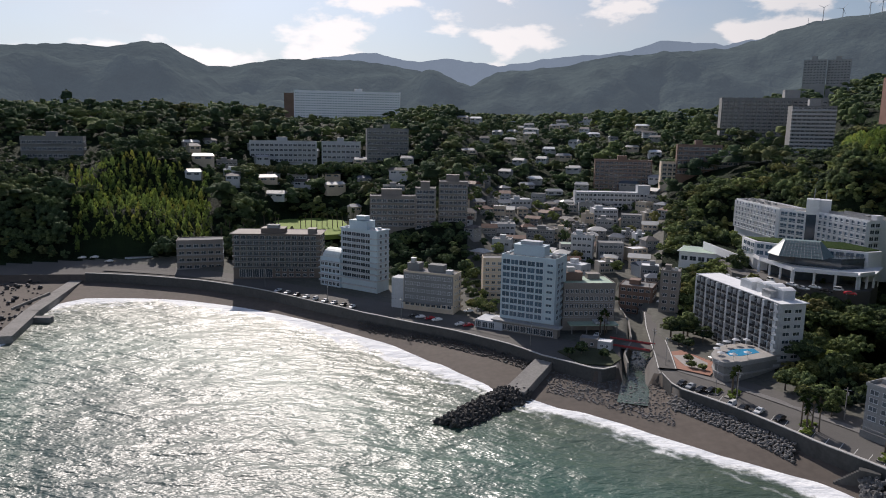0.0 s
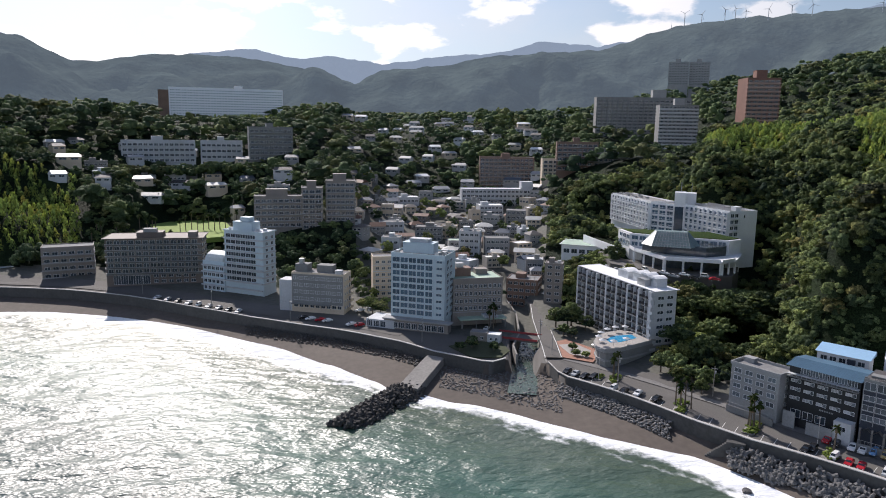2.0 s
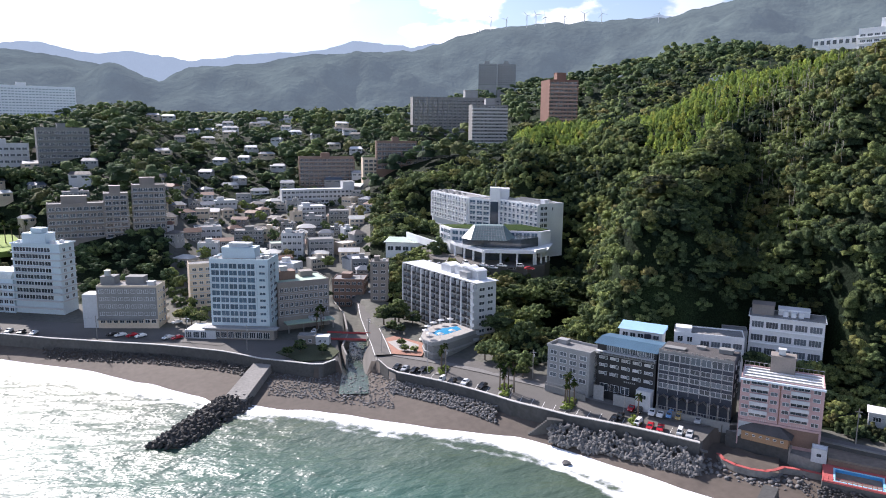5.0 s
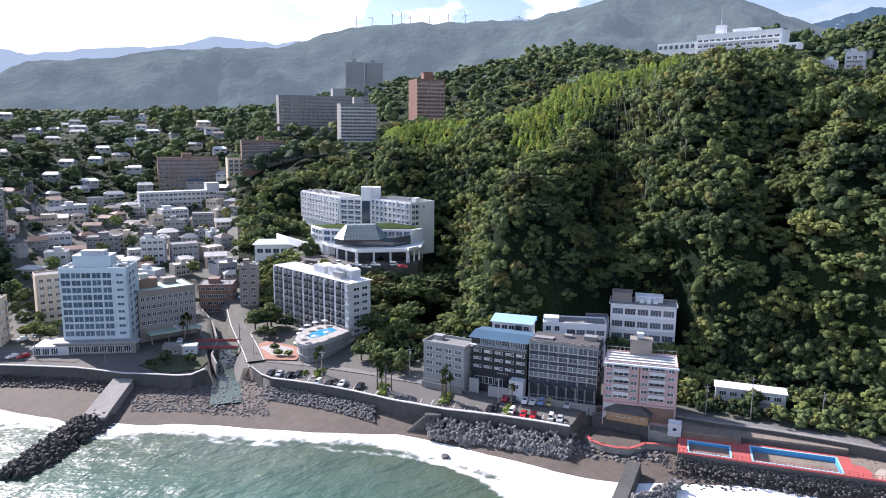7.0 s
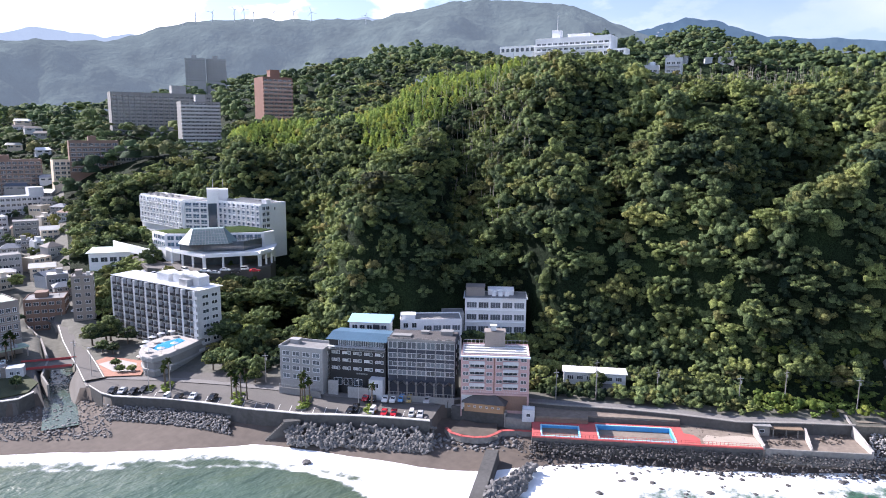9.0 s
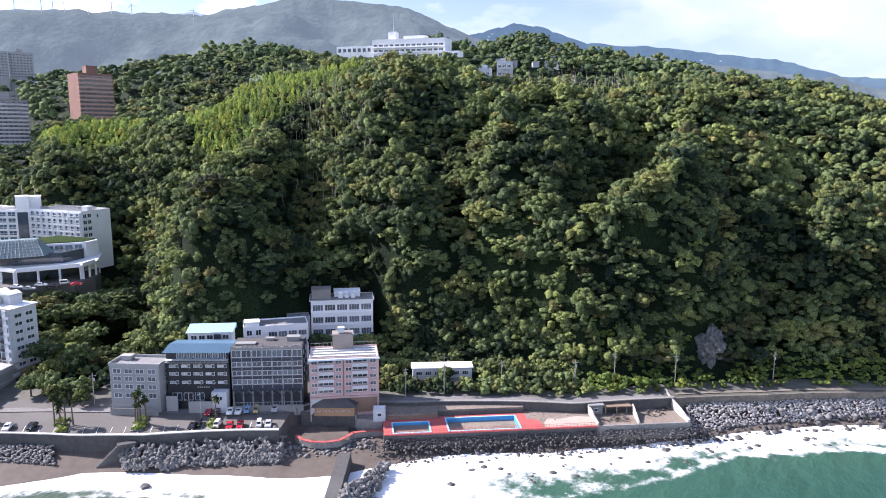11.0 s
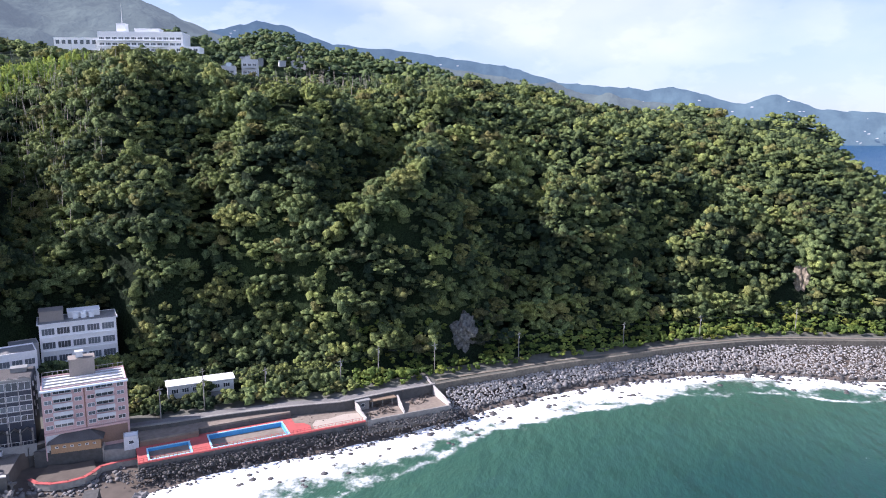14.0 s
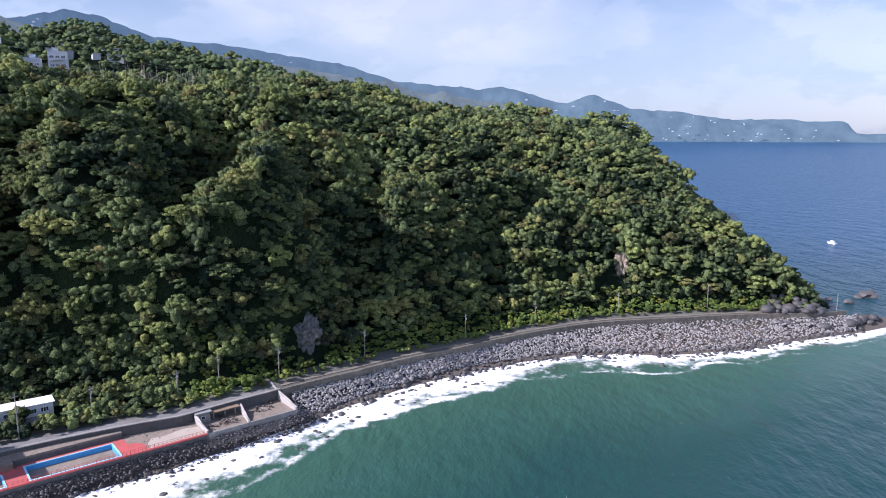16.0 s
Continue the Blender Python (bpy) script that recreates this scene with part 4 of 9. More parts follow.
class House:
    """A building on a rectangle: p0 and p1 are the ends of its front; depth runs inland."""

    def __init__(self, name, label, p0, p1, depth, z0, h, wall, roof=None, parapet=0.6, category="building", group="", over=0.0, base=3.0):
        (x0, y0), (x1, y1) = p0, p1
        self.w, self.d, self.h, self.wall = math.hypot(x1 - x0, y1 - y0), depth, h, wall
        m = pose(x0, y0, z0, 0, 0, math.degrees(math.atan2(y1 - y0, x1 - x0)))
        self.m, self.ob = m, thing(name, label, category, m, group)
        w, d = self.w, depth
        part("wall", boxes((0, 0, -base, w, d, h)), wall, self.ob)
        bm = boxes((-over + 0.25, -over + 0.25, h, w + over - 0.25, d + over - 0.25, h + 0.12))
        part("roof", bm, roof or M_ROOFGREY, self.ob)
        if parapet:
            o = over
            bm = bmesh.new()
            ring(bm, -o, -o, w + o, d + o, 0.25, h, h + parapet)
            part("parapet", bm, wall, self.ob)
        c = m @ Vector((w / 2, d / 2, 0))
        n = max(1, int(math.ceil(w / max(d, 6))))
        for k in range(n):
            q = m @ Vector((w * (k + 0.5) / n, d / 2, 0))
            CLEAR.append((q.x, q.y, math.hypot(w / n, d) / 2 + 3.0))

    def side(self, s, u, z):
        if s == "f":
            return pose(u, 0, z)
        if s == "r":
            return pose(self.w, u, z, 0, 0, 90)
        if s == "l":
            return pose(0, self.d - u, z, 0, 0, -90)
        return pose(self.w - u, self.d, z, 0, 0, 180)

    def run(self, s):
        return self.w if s in "fb" else self.d

    def windows(self, s, z, floors, fh, bays, ww, wh, glass=None, mull=1, u0=0.6, u1=None, sill=True, frame_mat=None, skip=()):
        u1 = self.run(s) - 0.6 if u1 is None else u1
        me = window_mesh(ww, wh, glass or M_GLASS, mull, frame_mat, sill)
        for f in range(floors):
            for b in range(bays):
                if (f, b) in skip:
                    continue
                u = u0 + (u1 - u0) * (b + 0.5) / bays - ww / 2
                part("window", me, None, self.ob, at=self.side(s, u, z + f * fh))

    def balconies(self, s, z, floors, fh, bays, dep=1.3, rail="bars", gap=0.25, u0=0.3, u1=None, material=None, rail_mat=None, window=True, glass=None):
        u1 = self.run(s) - 0.3 if u1 is None else u1
        w = (u1 - u0) / bays
        me = balcony_mesh(w - gap, dep, rail, material or self.wall, rail_mat or self.wall)
        wm = window_mesh(w * 0.62, fh * 0.66, glass or M_GLASS, 1, None, False)
        for f in range(floors):
            for b in range(bays):
                u = u0 + w * b
                part("balcony", me, None, self.ob, at=self.side(s, u + gap / 2, z + f * fh))
                if window:
                    part("window", wm, None, self.ob, at=self.side(s, u + w * 0.19, z + f * fh + 0.08))

    def band(self, s, z, h, out=0.12, material=None, u0=0.0, u1=None, name="band"):
        u1 = self.run(s) if u1 is None else u1
        part(name, boxes((u0, -out, 0, u1, -0.001, h)), material or self.wall, self.ob, at=self.side(s, 0, z))

    def fins(self, s, z, h, n, out=1.3, t=0.18, material=None, u0=0.0, u1=None):
        u1 = self.run(s) if u1 is None else u1
        me = add_mats(mesh_of(boxes((-t / 2, -out, 0, t / 2, -0.001, h)), "fin"), material or self.wall)
        for k in range(n + 1):
            part("fin", me, None, self.ob, at=self.side(s, u0 + t / 2 + (u1 - u0 - t) * k / n, z))

    def top(self, x, y, w, d, h, name="roof_housing", material=None, z=None):
        """A block on the roof: stair head, tank room or plant."""
        z = self.h + 0.12 if z is None else z
        bm = bmesh.new()
        capped(bm, x, y, z, x + w, y + d, z + h)
        return part(name, bm, material or self.wall, self.ob)

    def block(self, x0, y0, z0, x1, y1, z1, name="wing", material=None):
        return part(name, boxes((x0, y0, z0, x1, y1, z1)), material or self.wall, self.ob)


def tower(name, label, p0, p1, depth, z0, h, wall, floors, bays, ww=1.6, wh=1.5, sides="fr", sbays=4, glass=None, z1=1.0, **kw):
    """A plain block with rows of windows."""
    b = House(name, label, p0, p1, depth, z0, h, wall, **kw)
    fh = (h - z1 * 0.6) / floors
    b.windows("f", z1, floors, fh, bays, ww, wh, glass)
    for s in sides.replace("f", ""):
        b.windows(s, z1, floors, fh, sbays, ww, wh, glass)
    return b


def pol(az, d):
    return d * math.sin(radians(az)), d * math.cos(radians(az))


def facing(x, y, w, turn=0.0):
    """The ends of a front of width w, centred on x, y, that faces the camera."""
    a = math.atan2(x, y) + radians(turn)
    ux, uy = math.cos(a) * w / 2, -math.sin(a) * w / 2
    return (x - ux, y - uy), (x + ux, y + uy)


def sign_bars(b, s, u, z, n, w, h, material, out=0.14):
    """Lettering too far to read: a row of plain bars."""
    me = add_mats(mesh_of(boxes((0, -out, 0, w, -0.1, h)), "sign_bar"), material)
    for k in range(n):
        part("sign_bar", me, None, b.ob, "plain lettering bar" if not k else "", at=b.side(s, u + k * w * 1.5, z))


# ---- seaside hotels along the bay ----
a = House("hotel", "ten-storey pale blue-white hotel with a grid of windows", (23.3, 273.9), (43.3, 263.3), 13, 6, 29.8, M_PALEBLUE, M_ROOFGREY, parapet=0.8)
for fl in range(9):
    if fl < 8:
        a.band("f", 5.35 + fl * 2.62, 0.45, 0.16, M_PALEBLUE, 0, 18.3)
    a.windows("f", 5.85 + fl * 2.62, 1, 2.6, 5, 3.15, 2.0, M_BLUEGLASS, 1, 0.5, 17.7, False)
a.balconies("f", 5.6, 9, 2.62, 1, 0.9, "solid", 0.1, 18.4, 22.2, glass=M_BLUEGLASS)
a.balconies("r", 5.6, 9, 2.62, 2, 0.7, "solid", 0.9, 1.6, 9.5, glass=M_BLUEGLASS)
a.fins("f", 5.2, 24.2, 5, 0.25, 0.3, None, 0.2, 18.2)
a.block(-9, -4.2, -2, 3, 6, 3.6, "annex", M_WHITE)
a.block(-1.5, -3.6, -2, 25.5, -0.02, 4.2, "podium", M_TAUPE)
a.block(-2.0, -4.3, 4.2, 26.5, -0.02, 4.7, "podium_roof", M_LIGHTGREY)
a.windows("f", 0.6, 1, 3, 9, 2.2, 2.6, M_GLASS, 2, 3.5, 22, False)
me = window_mesh(2.3, 2.4, M_GLASS, 2, None, False)
for k in range(9):
    part("window", me, None, a.ob, at=pose(-0.6 + k * 2.75, -3.62, 0.9))
for k in range(3):
    part("window", me, None, a.ob, at=pose(-8.6 + k * 2.9, -4.22, 0.7))
a.top(3, 5, 13, 6, 4.2, "roof_housing", M_PALEBLUE)
a.top(5.5, 6, 8, 4, 1.4, "water_tank_room", M_WHITE, 34.2)
for x, y, w in ((1.2, 1.5, 1.4), (17.5, 2.2, 1.8), (19.7, 5, 1.6), (18, 9, 2.2)):
    a.top(x, y, w, w * 0.8, 1.3, "air_conditioner", M_METAL)

gr = House("hotel", "five-storey grey tiled hotel with a green roof", (47.7, 269.4), (68.5, 271.1), 15, 6, 19.6, M_TAUPE, M_ROOFGREEN, parapet=0.5)
for fl in range(4):
    gr.windows("f", 7.0 + fl * 3.0, 1, 3, 10, 1.35, 1.6, M_GLASS, 1, 0.5, 20.4)
    gr.band("f", 6.1 + fl * 3.0, 0.3, 0.1, M_LIGHTGREY)
    gr.windows("r", 7.0 + fl * 3.0, 1, 3, 5, 1.35, 1.6, M_GLASS, 1)
part("canopy", boxes((2, -5, 4.0, 21.3, -0.02, 4.5)), M_ROOFGREEN, gr.ob)
for x in (2.6, 8.5, 14.5, 20.6):
    part("canopy_post", boxes((x, -4.7, -1, x + 0.4, -4.3, 4.0)), M_CONC, gr.ob)
sign_bars(gr, "f", 12.0, 4.7, 5, 0.8, 0.9, M_WHITE, 5.1)
gr.top(1, 6, 8, 5, 3.4, "roof_housing", M_BROWN)
gr.top(3, 7, 3, 2.5, 1.8, "water_tank", M_METAL, 23.2)
gr.top(12, 9, 5, 4, 2.2, "roof_housing", M_TAUPE)

dt = House("hotel", "nine-storey white hotel tower with banded balconies", (-49.7, 338), (-31, 325.8), 9, 7, 29.7, M_PALEBLUE, M_ROOFWHITE, parapet=0.5, over=0.5)
for fl in range(8):
    dt.windows("f", 6.3 + fl * 2.9, 1, 2.9, 6, 2.75, 1.8, M_GLASS, 1, 0.8, 18.0, False)
    dt.band("f", 5.6 + fl * 2.9, 0.45, 1.0, M_WHITE, 0, 22.4, "balcony_band")
    dt.band("r", 5.6 + fl * 2.9, 0.45, 0.5, M_WHITE, 0, 9, "balcony_band")
    dt.windows("r", 6.4 + fl * 2.9, 1, 2.9, 2, 1.6, 1.5, M_GLASS, 1)
dt.top(4, 1.5, 11, 6, 4.2, "roof_housing", M_PALEBLUE)
dt.top(8, 2, 5, 4, 2.0, "stair_head", M_PALEBLUE, 34.2)
for x, y in ((1.5, 1.5), (16.5, 2), (18.5, 5)):
    dt.top(x, y, 1.5, 1.4, 1.2, "roof_tank", M_WHITE)
dt.block(-13, -1, -2, -0.02, 11, 14.5, "wing")
for fl in range(4):
    part("balcony_band", boxes((-13.4, -2.0, 2.6 + fl * 3.2, 22.6, -1.02, 3.1 + fl * 3.2)), M_WHITE, dt.ob)
    for k in range(5):
        part("window", window_mesh(1.9, 1.6, M_GLASS, 1, None, False), None, dt.ob, at=pose(-12.4 + k * 2.5, -1.02, 3.4 + fl * 3.2 - 2.8 + 0.1))
bm = bmesh.new()
prof = [(math.cos(math.pi * k / 8) * 5.6, math.sin(math.pi * k / 8) * 4.0) for k in range(9)]
va, vb = [bm.verts.new((-11.8, 5 + y, 14.5 + z)) for y, z in prof], [bm.verts.new((-1.2, 5 + y, 14.5 + z)) for y, z in prof]
for k in range(8):
    bm.faces.new((va[k], va[k + 1], vb[k + 1], vb[k]))
bm.faces.new(va[::-1]), bm.faces.new(vb)
part("barrel_roof", bm, mat("pool_hall_glazing", (0.5, 0.55, 0.55), 0.35, 0.2, 0.5, 2.0), dt.ob, "curved translucent roof over the bath hall")

eh = House("hotel", "seven-storey umber hotel with long balconies and brown roof", (-108.2, 355.7), (-63.5, 357.1), 17, 7, 23.2, M_EBROWN, M_EBROWN, parapet=0.3, over=1.2)
for fl in range(6):
    eh.windows("f", 6.2 + fl * 2.85, 1, 2.9, 13, 2.5, 1.9, M_GLASS, 1, 0.5, 43, False)
    eh.band("f", 5.5 + fl * 2.85, 0.35, 1.4, M_GREYWALL, 0, None, "balcony_slab")
    eh.band("f", 6.25 + fl * 2.85, 0.1, 1.4, M_METAL, 0, None, "balcony_rail")
    eh.windows("r", 6.8 + fl * 2.95, 1, 2.9, 3, 1.8, 1.6, M_GLASS, 1)
    eh.band("r", 6.0 + fl * 2.95, 0.35, 1.0, M_BEIGE, 0, 12, "balcony_slab")
eh.windows("f", 0.6, 1, 3, 5, 3.2, 4.4, M_GLASS, 2, 3, 20, False)
eh.windows("f", 1.2, 2, 2.7, 6, 2.2, 1.5, M_GLASS, 1, 21, 42, False)
sign_bars(eh, "f", 33.5, 5.0, 4, 0.7, 0.8, M_WHITE)
bm = bmesh.new()
capped(bm, 14, 3, 23.3, 26, 11, 25.8)
part("roof_housing", bm, M_EBROWN, eh.ob)
eh.top(17, 4, 6, 4, 1.6, "skylight", M_LIGHTGREY, 25.8)
eh.top(38, 3, 4, 6, 2.4, "stair_head", M_TAUPE)

fb = House("hotel", "five-storey beige hotel with a grey front by the road", (-17.1, 300.9), (4.8, 292.1), 9, 7, 16.4, M_BEIGE, M_ROOFGREY, parapet=0.4)
# front greyer than the beige sides
part("front_panel", boxes((0.1, -0.03, 3.2, 23.4, -0.005, 16.0)), M_GREYWALL, fb.ob, "plain grey front panel")
for fl in range(5):
    fb.windows("f", 1.6 + fl * 3.0, 1, 3, 9, 1.8, 1.5, M_GLASS, 1, 0.6, 23, False)
    fb.balconies("r", 1.0 + fl * 3.0, 1, 3, 1, 1.2, "solid", 0.2, 5.6, 8.8, M_BEIGE)
    fb.windows("r", 1.6 + fl * 3.0, 1, 3, 2, 1.0, 1.0, M_GLASS, 0, 0.6, 5.2, False)
part("balcony_band", boxes((0.2, -1.6, 3.0, 18, -0.13, 3.4)), M_GREYWALL, fb.ob)
fb.top(0.5, 3, 5.5, 5, 3.2, "roof_housing", M_GREYWALL)
fb.top(1.8, 4, 1.8, 1.8, 2.2, "water_tank", M_METAL, 19.7)
fb.top(10, 4, 7, 4.5, 3.0, "roof_housing", M_GREYWALL)
fb.top(19.5, 1, 2.6, 2.6, 1.7, "stair_head", M_WHITE)
fb.block(-6, 0.5, -2, -0.02, 7, 13, "annex", M_WHITE)

gb = tower("apartment_block", "cream five-storey apartment block among houses", *facing(23.5, 318, 9.6, -6), 9, 7.6, 18.5, M_BEIGE, 6, 3, 1.7, 1.3, "fr", 2)
for fl in range(5):
    gb.band("f", 3.0 + fl * 3.0, 0.3, 0.5, M_WHITE, 0, None, "balcony_band")

bh = House("hotel", "nine-storey white hotel with recessed balconies and pool deck", (100.9, 271.0), (111.0, 223.3), 9.2, 6.5, 23.7, M_WHITE, M_ROOFWHITE, parapet=0.25, over=0.7)
# dark sheet on the white wall: the balcony recess's shade put into colour
M_RECESS = mat("recess_shade_grey", (0.06, 0.063, 0.07), 0.7, 0.2, 0.3, 2.0)
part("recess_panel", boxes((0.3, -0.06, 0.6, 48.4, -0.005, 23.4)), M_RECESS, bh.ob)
for fl in range(8):
    bh.balconies("f", 2.4 + fl * 2.62, 1, 2.62, 14, 1.35, "bars", 0.35, 0.4, 48.4, M_LIGHTGREY, M_BLACK)
    bh.band("f", 2.2 + fl * 2.62, 0.18, 1.42, M_LIGHTGREY, 0.3, 48.5, "balcony_slab")
bh.fins("f", 0.8, 22.6, 14, 1.3, 0.2, M_WHITE, 0.3, 48.5)
bh.fins("f", 2.2, 21.3, 7, 1.44, 0.95, M_WHITE, 0.3, 48.5)
bh.block(46.2, -1.0, 2.2, 48.68, -0.07, 23.5, "corner_wall", M_WHITE)
for fl in range(8):
    part("corner_balcony", boxes((47.0, -1.5, 0, 49.4, 0.9, 0.18), (49.3, -1.5, 0.18, 49.4, 0.9, 0.95), (47.0, -1.5, 0.18, 49.3, -1.4, 0.95)), M_WHITE, bh.ob, at=pose(0, 0, 2.5 + fl * 2.62))
bh.windows("r", 5.0, 7, 2.6, 2, 2.6, 1.25, M_GLASS, 1, 0.6, 8.4, False)
part("base_panel", boxes((48.76, 0.0, -2.0, 48.9, 9.2, 4.2)), M_GREYWALL, bh.ob)
bh.top(21.5, 3.5, 6.5, 4, 2.7, "plant_room", M_WHITE)
bh.top(30, 4, 5, 4.4, 3.2, "plant_room", M_WHITE)
bh.top(35.2, 4, 4.2, 4.4, 3.5, "plant_room", M_WHITE)
bh.top(39.6, 4, 4.6, 4.4, 3.2, "plant_room", M_WHITE)
bh.top(36.5, 1.4, 4.5, 2.4, 2.5, "cooling_unit", M_METAL)
for x_, w_, h_ in ((21.5, 6.5, 2.7), (30, 5, 3.2), (35.2, 4.2, 3.5), (39.6, 4.6, 3.2)):  # low vaulted tops
    bm = bmesh.new()
    arc = [(-0.1 + (w_ + 0.2) * k / 8, 23.84 + h_ + 0.75 * math.sin(math.pi * k / 8)) for k in range(9)]
    fr_, bk_ = [bm.verts.new((x_ + u, 3.45, z)) for u, z in arc], [bm.verts.new((x_ + u, 8.45, z)) for u, z in arc]
    bm.faces.new(fr_)
    bm.faces.new(bk_[::-1])
    for k in range(8):
        bm.faces.new((fr_[k + 1], fr_[k], bk_[k], bk_[k + 1]))
    part("vaulted_roof", bm, M_ROOFWHITE, bh.ob)
bm = bmesh.new()
deck = [(89.5, 223.7), (92.7, 229.1), (98.0, 233.7), (104.0, 235.6), (110.0, 232.0), (112.5, 223.5), (102.7, 218.5), (95.3, 215.0), (89.8, 214.4), (88.3, 218.8)]
prism(bm, [(102 + (x - 102) * 0.93, 224.5 + (y - 224.5) * 0.93) for x, y in deck], 5, 13.0)
pd = new("pool_podium", add_mats(mesh_of(bm), M_GREYWALL))
tagged(pd, "curved grey concrete podium carrying a rooftop pool", "podium")
for nm, pts, z0, z1, m_ in (("deck_edge", [(x, y) for x, y in deck], 11.7, 13.06, M_LIGHTGREY), ("deck", [(102 + (x - 102) * 0.98, 224.5 + (y - 224.5) * 0.98) for x, y in deck], 13.06, 13.14, M_PAVE),
                            ("pool_water", [(94.3, 224.5), (98.7, 228.6), (106.0, 229.4), (106.1, 225.2), (98.5, 221.3), (94.6, 221.2)], 13.14, 13.2, mat("pool_water", (0.05, 0.30, 0.52), 0.05, 0.1)),
                            ("lower_band", [(102 + (x - 102) * 0.97, 224.5 + (y - 224.5) * 0.97) for x, y in deck], 8.4, 9.0, M_LIGHTGREY)):
    bm = bmesh.new()
    prism(bm, pts, z0, z1)
    part(nm, bm, m_, pd)
for k, (x, y) in enumerate(((90.6, 218.5), (91.0, 223.0), (93.6, 227.4), (97.4, 231.0), (101.4, 233.2), (105.2, 233.4), (94.0, 217.0), (99.5, 219.2))):
    e = thing("parasol", "white sun parasol on the hotel pool deck", "parasol", pose(x, y, 13.14), "parasols round the pool")
    bm = bmesh.new()
    tube(bm, (0, 0, 0), (0, 0, 2.1), 0.05)
    part("pole", bm, M_METAL, e)
    bm = bmesh.new()
    bmesh.ops.create_cone(bm, segments=8, radius1=1.35, radius2=0.03, depth=0.55, matrix=pose(0, 0, 2.2))
    part("canopy", bm, M_WHITE, e)

# ---- lodgings along the shore road ----
M_CURTAIN = mat("curtained_glass", (0.10, 0.12, 0.14), 0.3, 0.8, 0.5, 1.3, rand=1.6, spec=0.5)
d1 = House("lodging", "four-storey pale grey concrete lodging block", (113, 177.4), (119.6, 164.9), 8, 7.5, 12.4, M_LIGHTGREY, M_ROOFGREY, parapet=0.9, over=0.25)
for fl, z in enumerate((3.2, 5.8, 8.1, 10.3)):
    d1.windows("f", z, 1, 3, 4, 2.3, 1.35, M_CURTAIN, 1, 0.4, 13.7)
    d1.band("f", z - 0.75, 0.22, 0.14, M_LIGHTGREY)
    d1.windows("r", z, 1, 3, 1, 1.2, 1.2)
d1.top(1.0, 4.5, 3.0, 2.2, 1.4, "roof_housing")
bk = House("inn", "black-clad five-storey inn with blue sheet roof", (122.6, 165.4), (132, 150.5), 11, 7.5, 16.0, M_BLACK, M_ROOFBLUE, parapet=0)
WIN_PALE = mat("pale_blinds", (0.46, 0.47, 0.48), 0.4, 0.55, 0.5, 2.0, rand=1.2)
for fl, z in enumerate((6.5, 9.0, 11.3)):
    for k in range(5):
        bk.windows("f", z, 1, 3, 1, 1.55, 0.85, WIN_PALE, 1, 0.7 + k * 3.4, 2.3 + k * 3.4, False)
        bk.windows("f", z - 0.1, 1, 3, 1, 0.85, 1.05, M_CURTAIN, 0, 2.4 + k * 3.4, 3.3 + k * 3.4, False)
bk.windows("f", 14.0, 1, 3, 6, 2.1, 1.75, M_CURTAIN, 2, 2.8, 17.0, False)
bk.band("f", 13.0, 0.22, 1.5, M_GREYWALL, 0, 17.6, "balcony")
bk.band("f", 13.75, 0.1, 1.5, M_WHITE, 0, 17.6, "balcony_rail")
for k in range(15):
    part("baluster", boxes((k * 1.25, -1.5, 13.22, k * 1.25 + 0.08, -1.42, 13.75)), M_WHITE, bk.ob)
bk.windows("f", 1.6, 1, 3, 3, 2.6, 2.2, M_GLASS, 1, 1, 10.5, False)
part("porch", boxes((13.2, -3.0, -1, 17.4, -0.02, 5.0)), M_WHITE, bk.ob)
part("window", window_mesh(1.6, 1.3, M_GLASS, 1, None, False), None, bk.ob, at=pose(14.6, -3.02, 2.6))
part("entrance_wall", boxes((6.8, -3.4, -1, 13.2, -3.0, 2.4)), M_LIGHTGREY, bk.ob)
part("side_wall", boxes((0.2, -2.2, -1, 3.4, -2.0, 3.6)), M_LIGHTGREY, bk.ob)
bm = bmesh.new()
v = [bm.verts.new(p) for p in ((-0.6, -1.3, 16.0), (18.2, -1.3, 16.0), (18.2, 11.5, 16.0), (-0.6, 11.5, 16.0), (-0.6, 4.8, 16.9), (18.2, 4.8, 16.9))]
for f in ((0, 1, 5, 4), (2, 3, 4, 5), (1, 2, 5), (3, 0, 4), (3, 2, 1, 0)):
    bm.faces.new([v[i] for i in f])
part("pitched_roof", bm, M_ROOFBLUE, bk.ob)
seam = add_mats(mesh_of(boxes((-0.04, 0, 0, 0.04, 6.1, 0.09))), M_ROOFBLUE)
for k in range(30):
    part("roof_seam", seam, None, bk.ob, at=pose(-0.4 + k * 0.635, -1.28, 16.02, math.degrees(math.atan2(0.9, 6.1)), 0, 0))
sign_bars(bk, "f", 8.5, 5.3, 6, 0.4, 0.4, M_LIGHTGREY)

g2 = House("hotel", "abandoned slate-grey hotel with white window grid", (132.3, 150.0), (144, 133.7), 10, 7.5, 17.0, M_SLATE, M_TILE, parapet=0.0)
for fl, (z, h_) in enumerate(((6.2, 1.45), (8.8, 1.45), (11.4, 1.45), (14.2, 2.1))):
    g2.windows("f", z, 1, 3, 7, 2.6, h_, M_CURTAIN, 1, 0.1, 20.0, False)
    g2.band("f", z - 0.14, 0.12, 0.22, M_LIGHTGREY, 0, None, "floor_edge")
g2.fins("f", 5.0, 11.6, 7, 0.3, 0.13, M_LIGHTGREY, 0.1, 20.0)
g2.windows("r", 6.3, 4, 2.6, 2, 1.2, 1.2)
g2.band("f", 16.35, 0.75, 0.25, M_GREYWALL)
rq = random.Random(12)
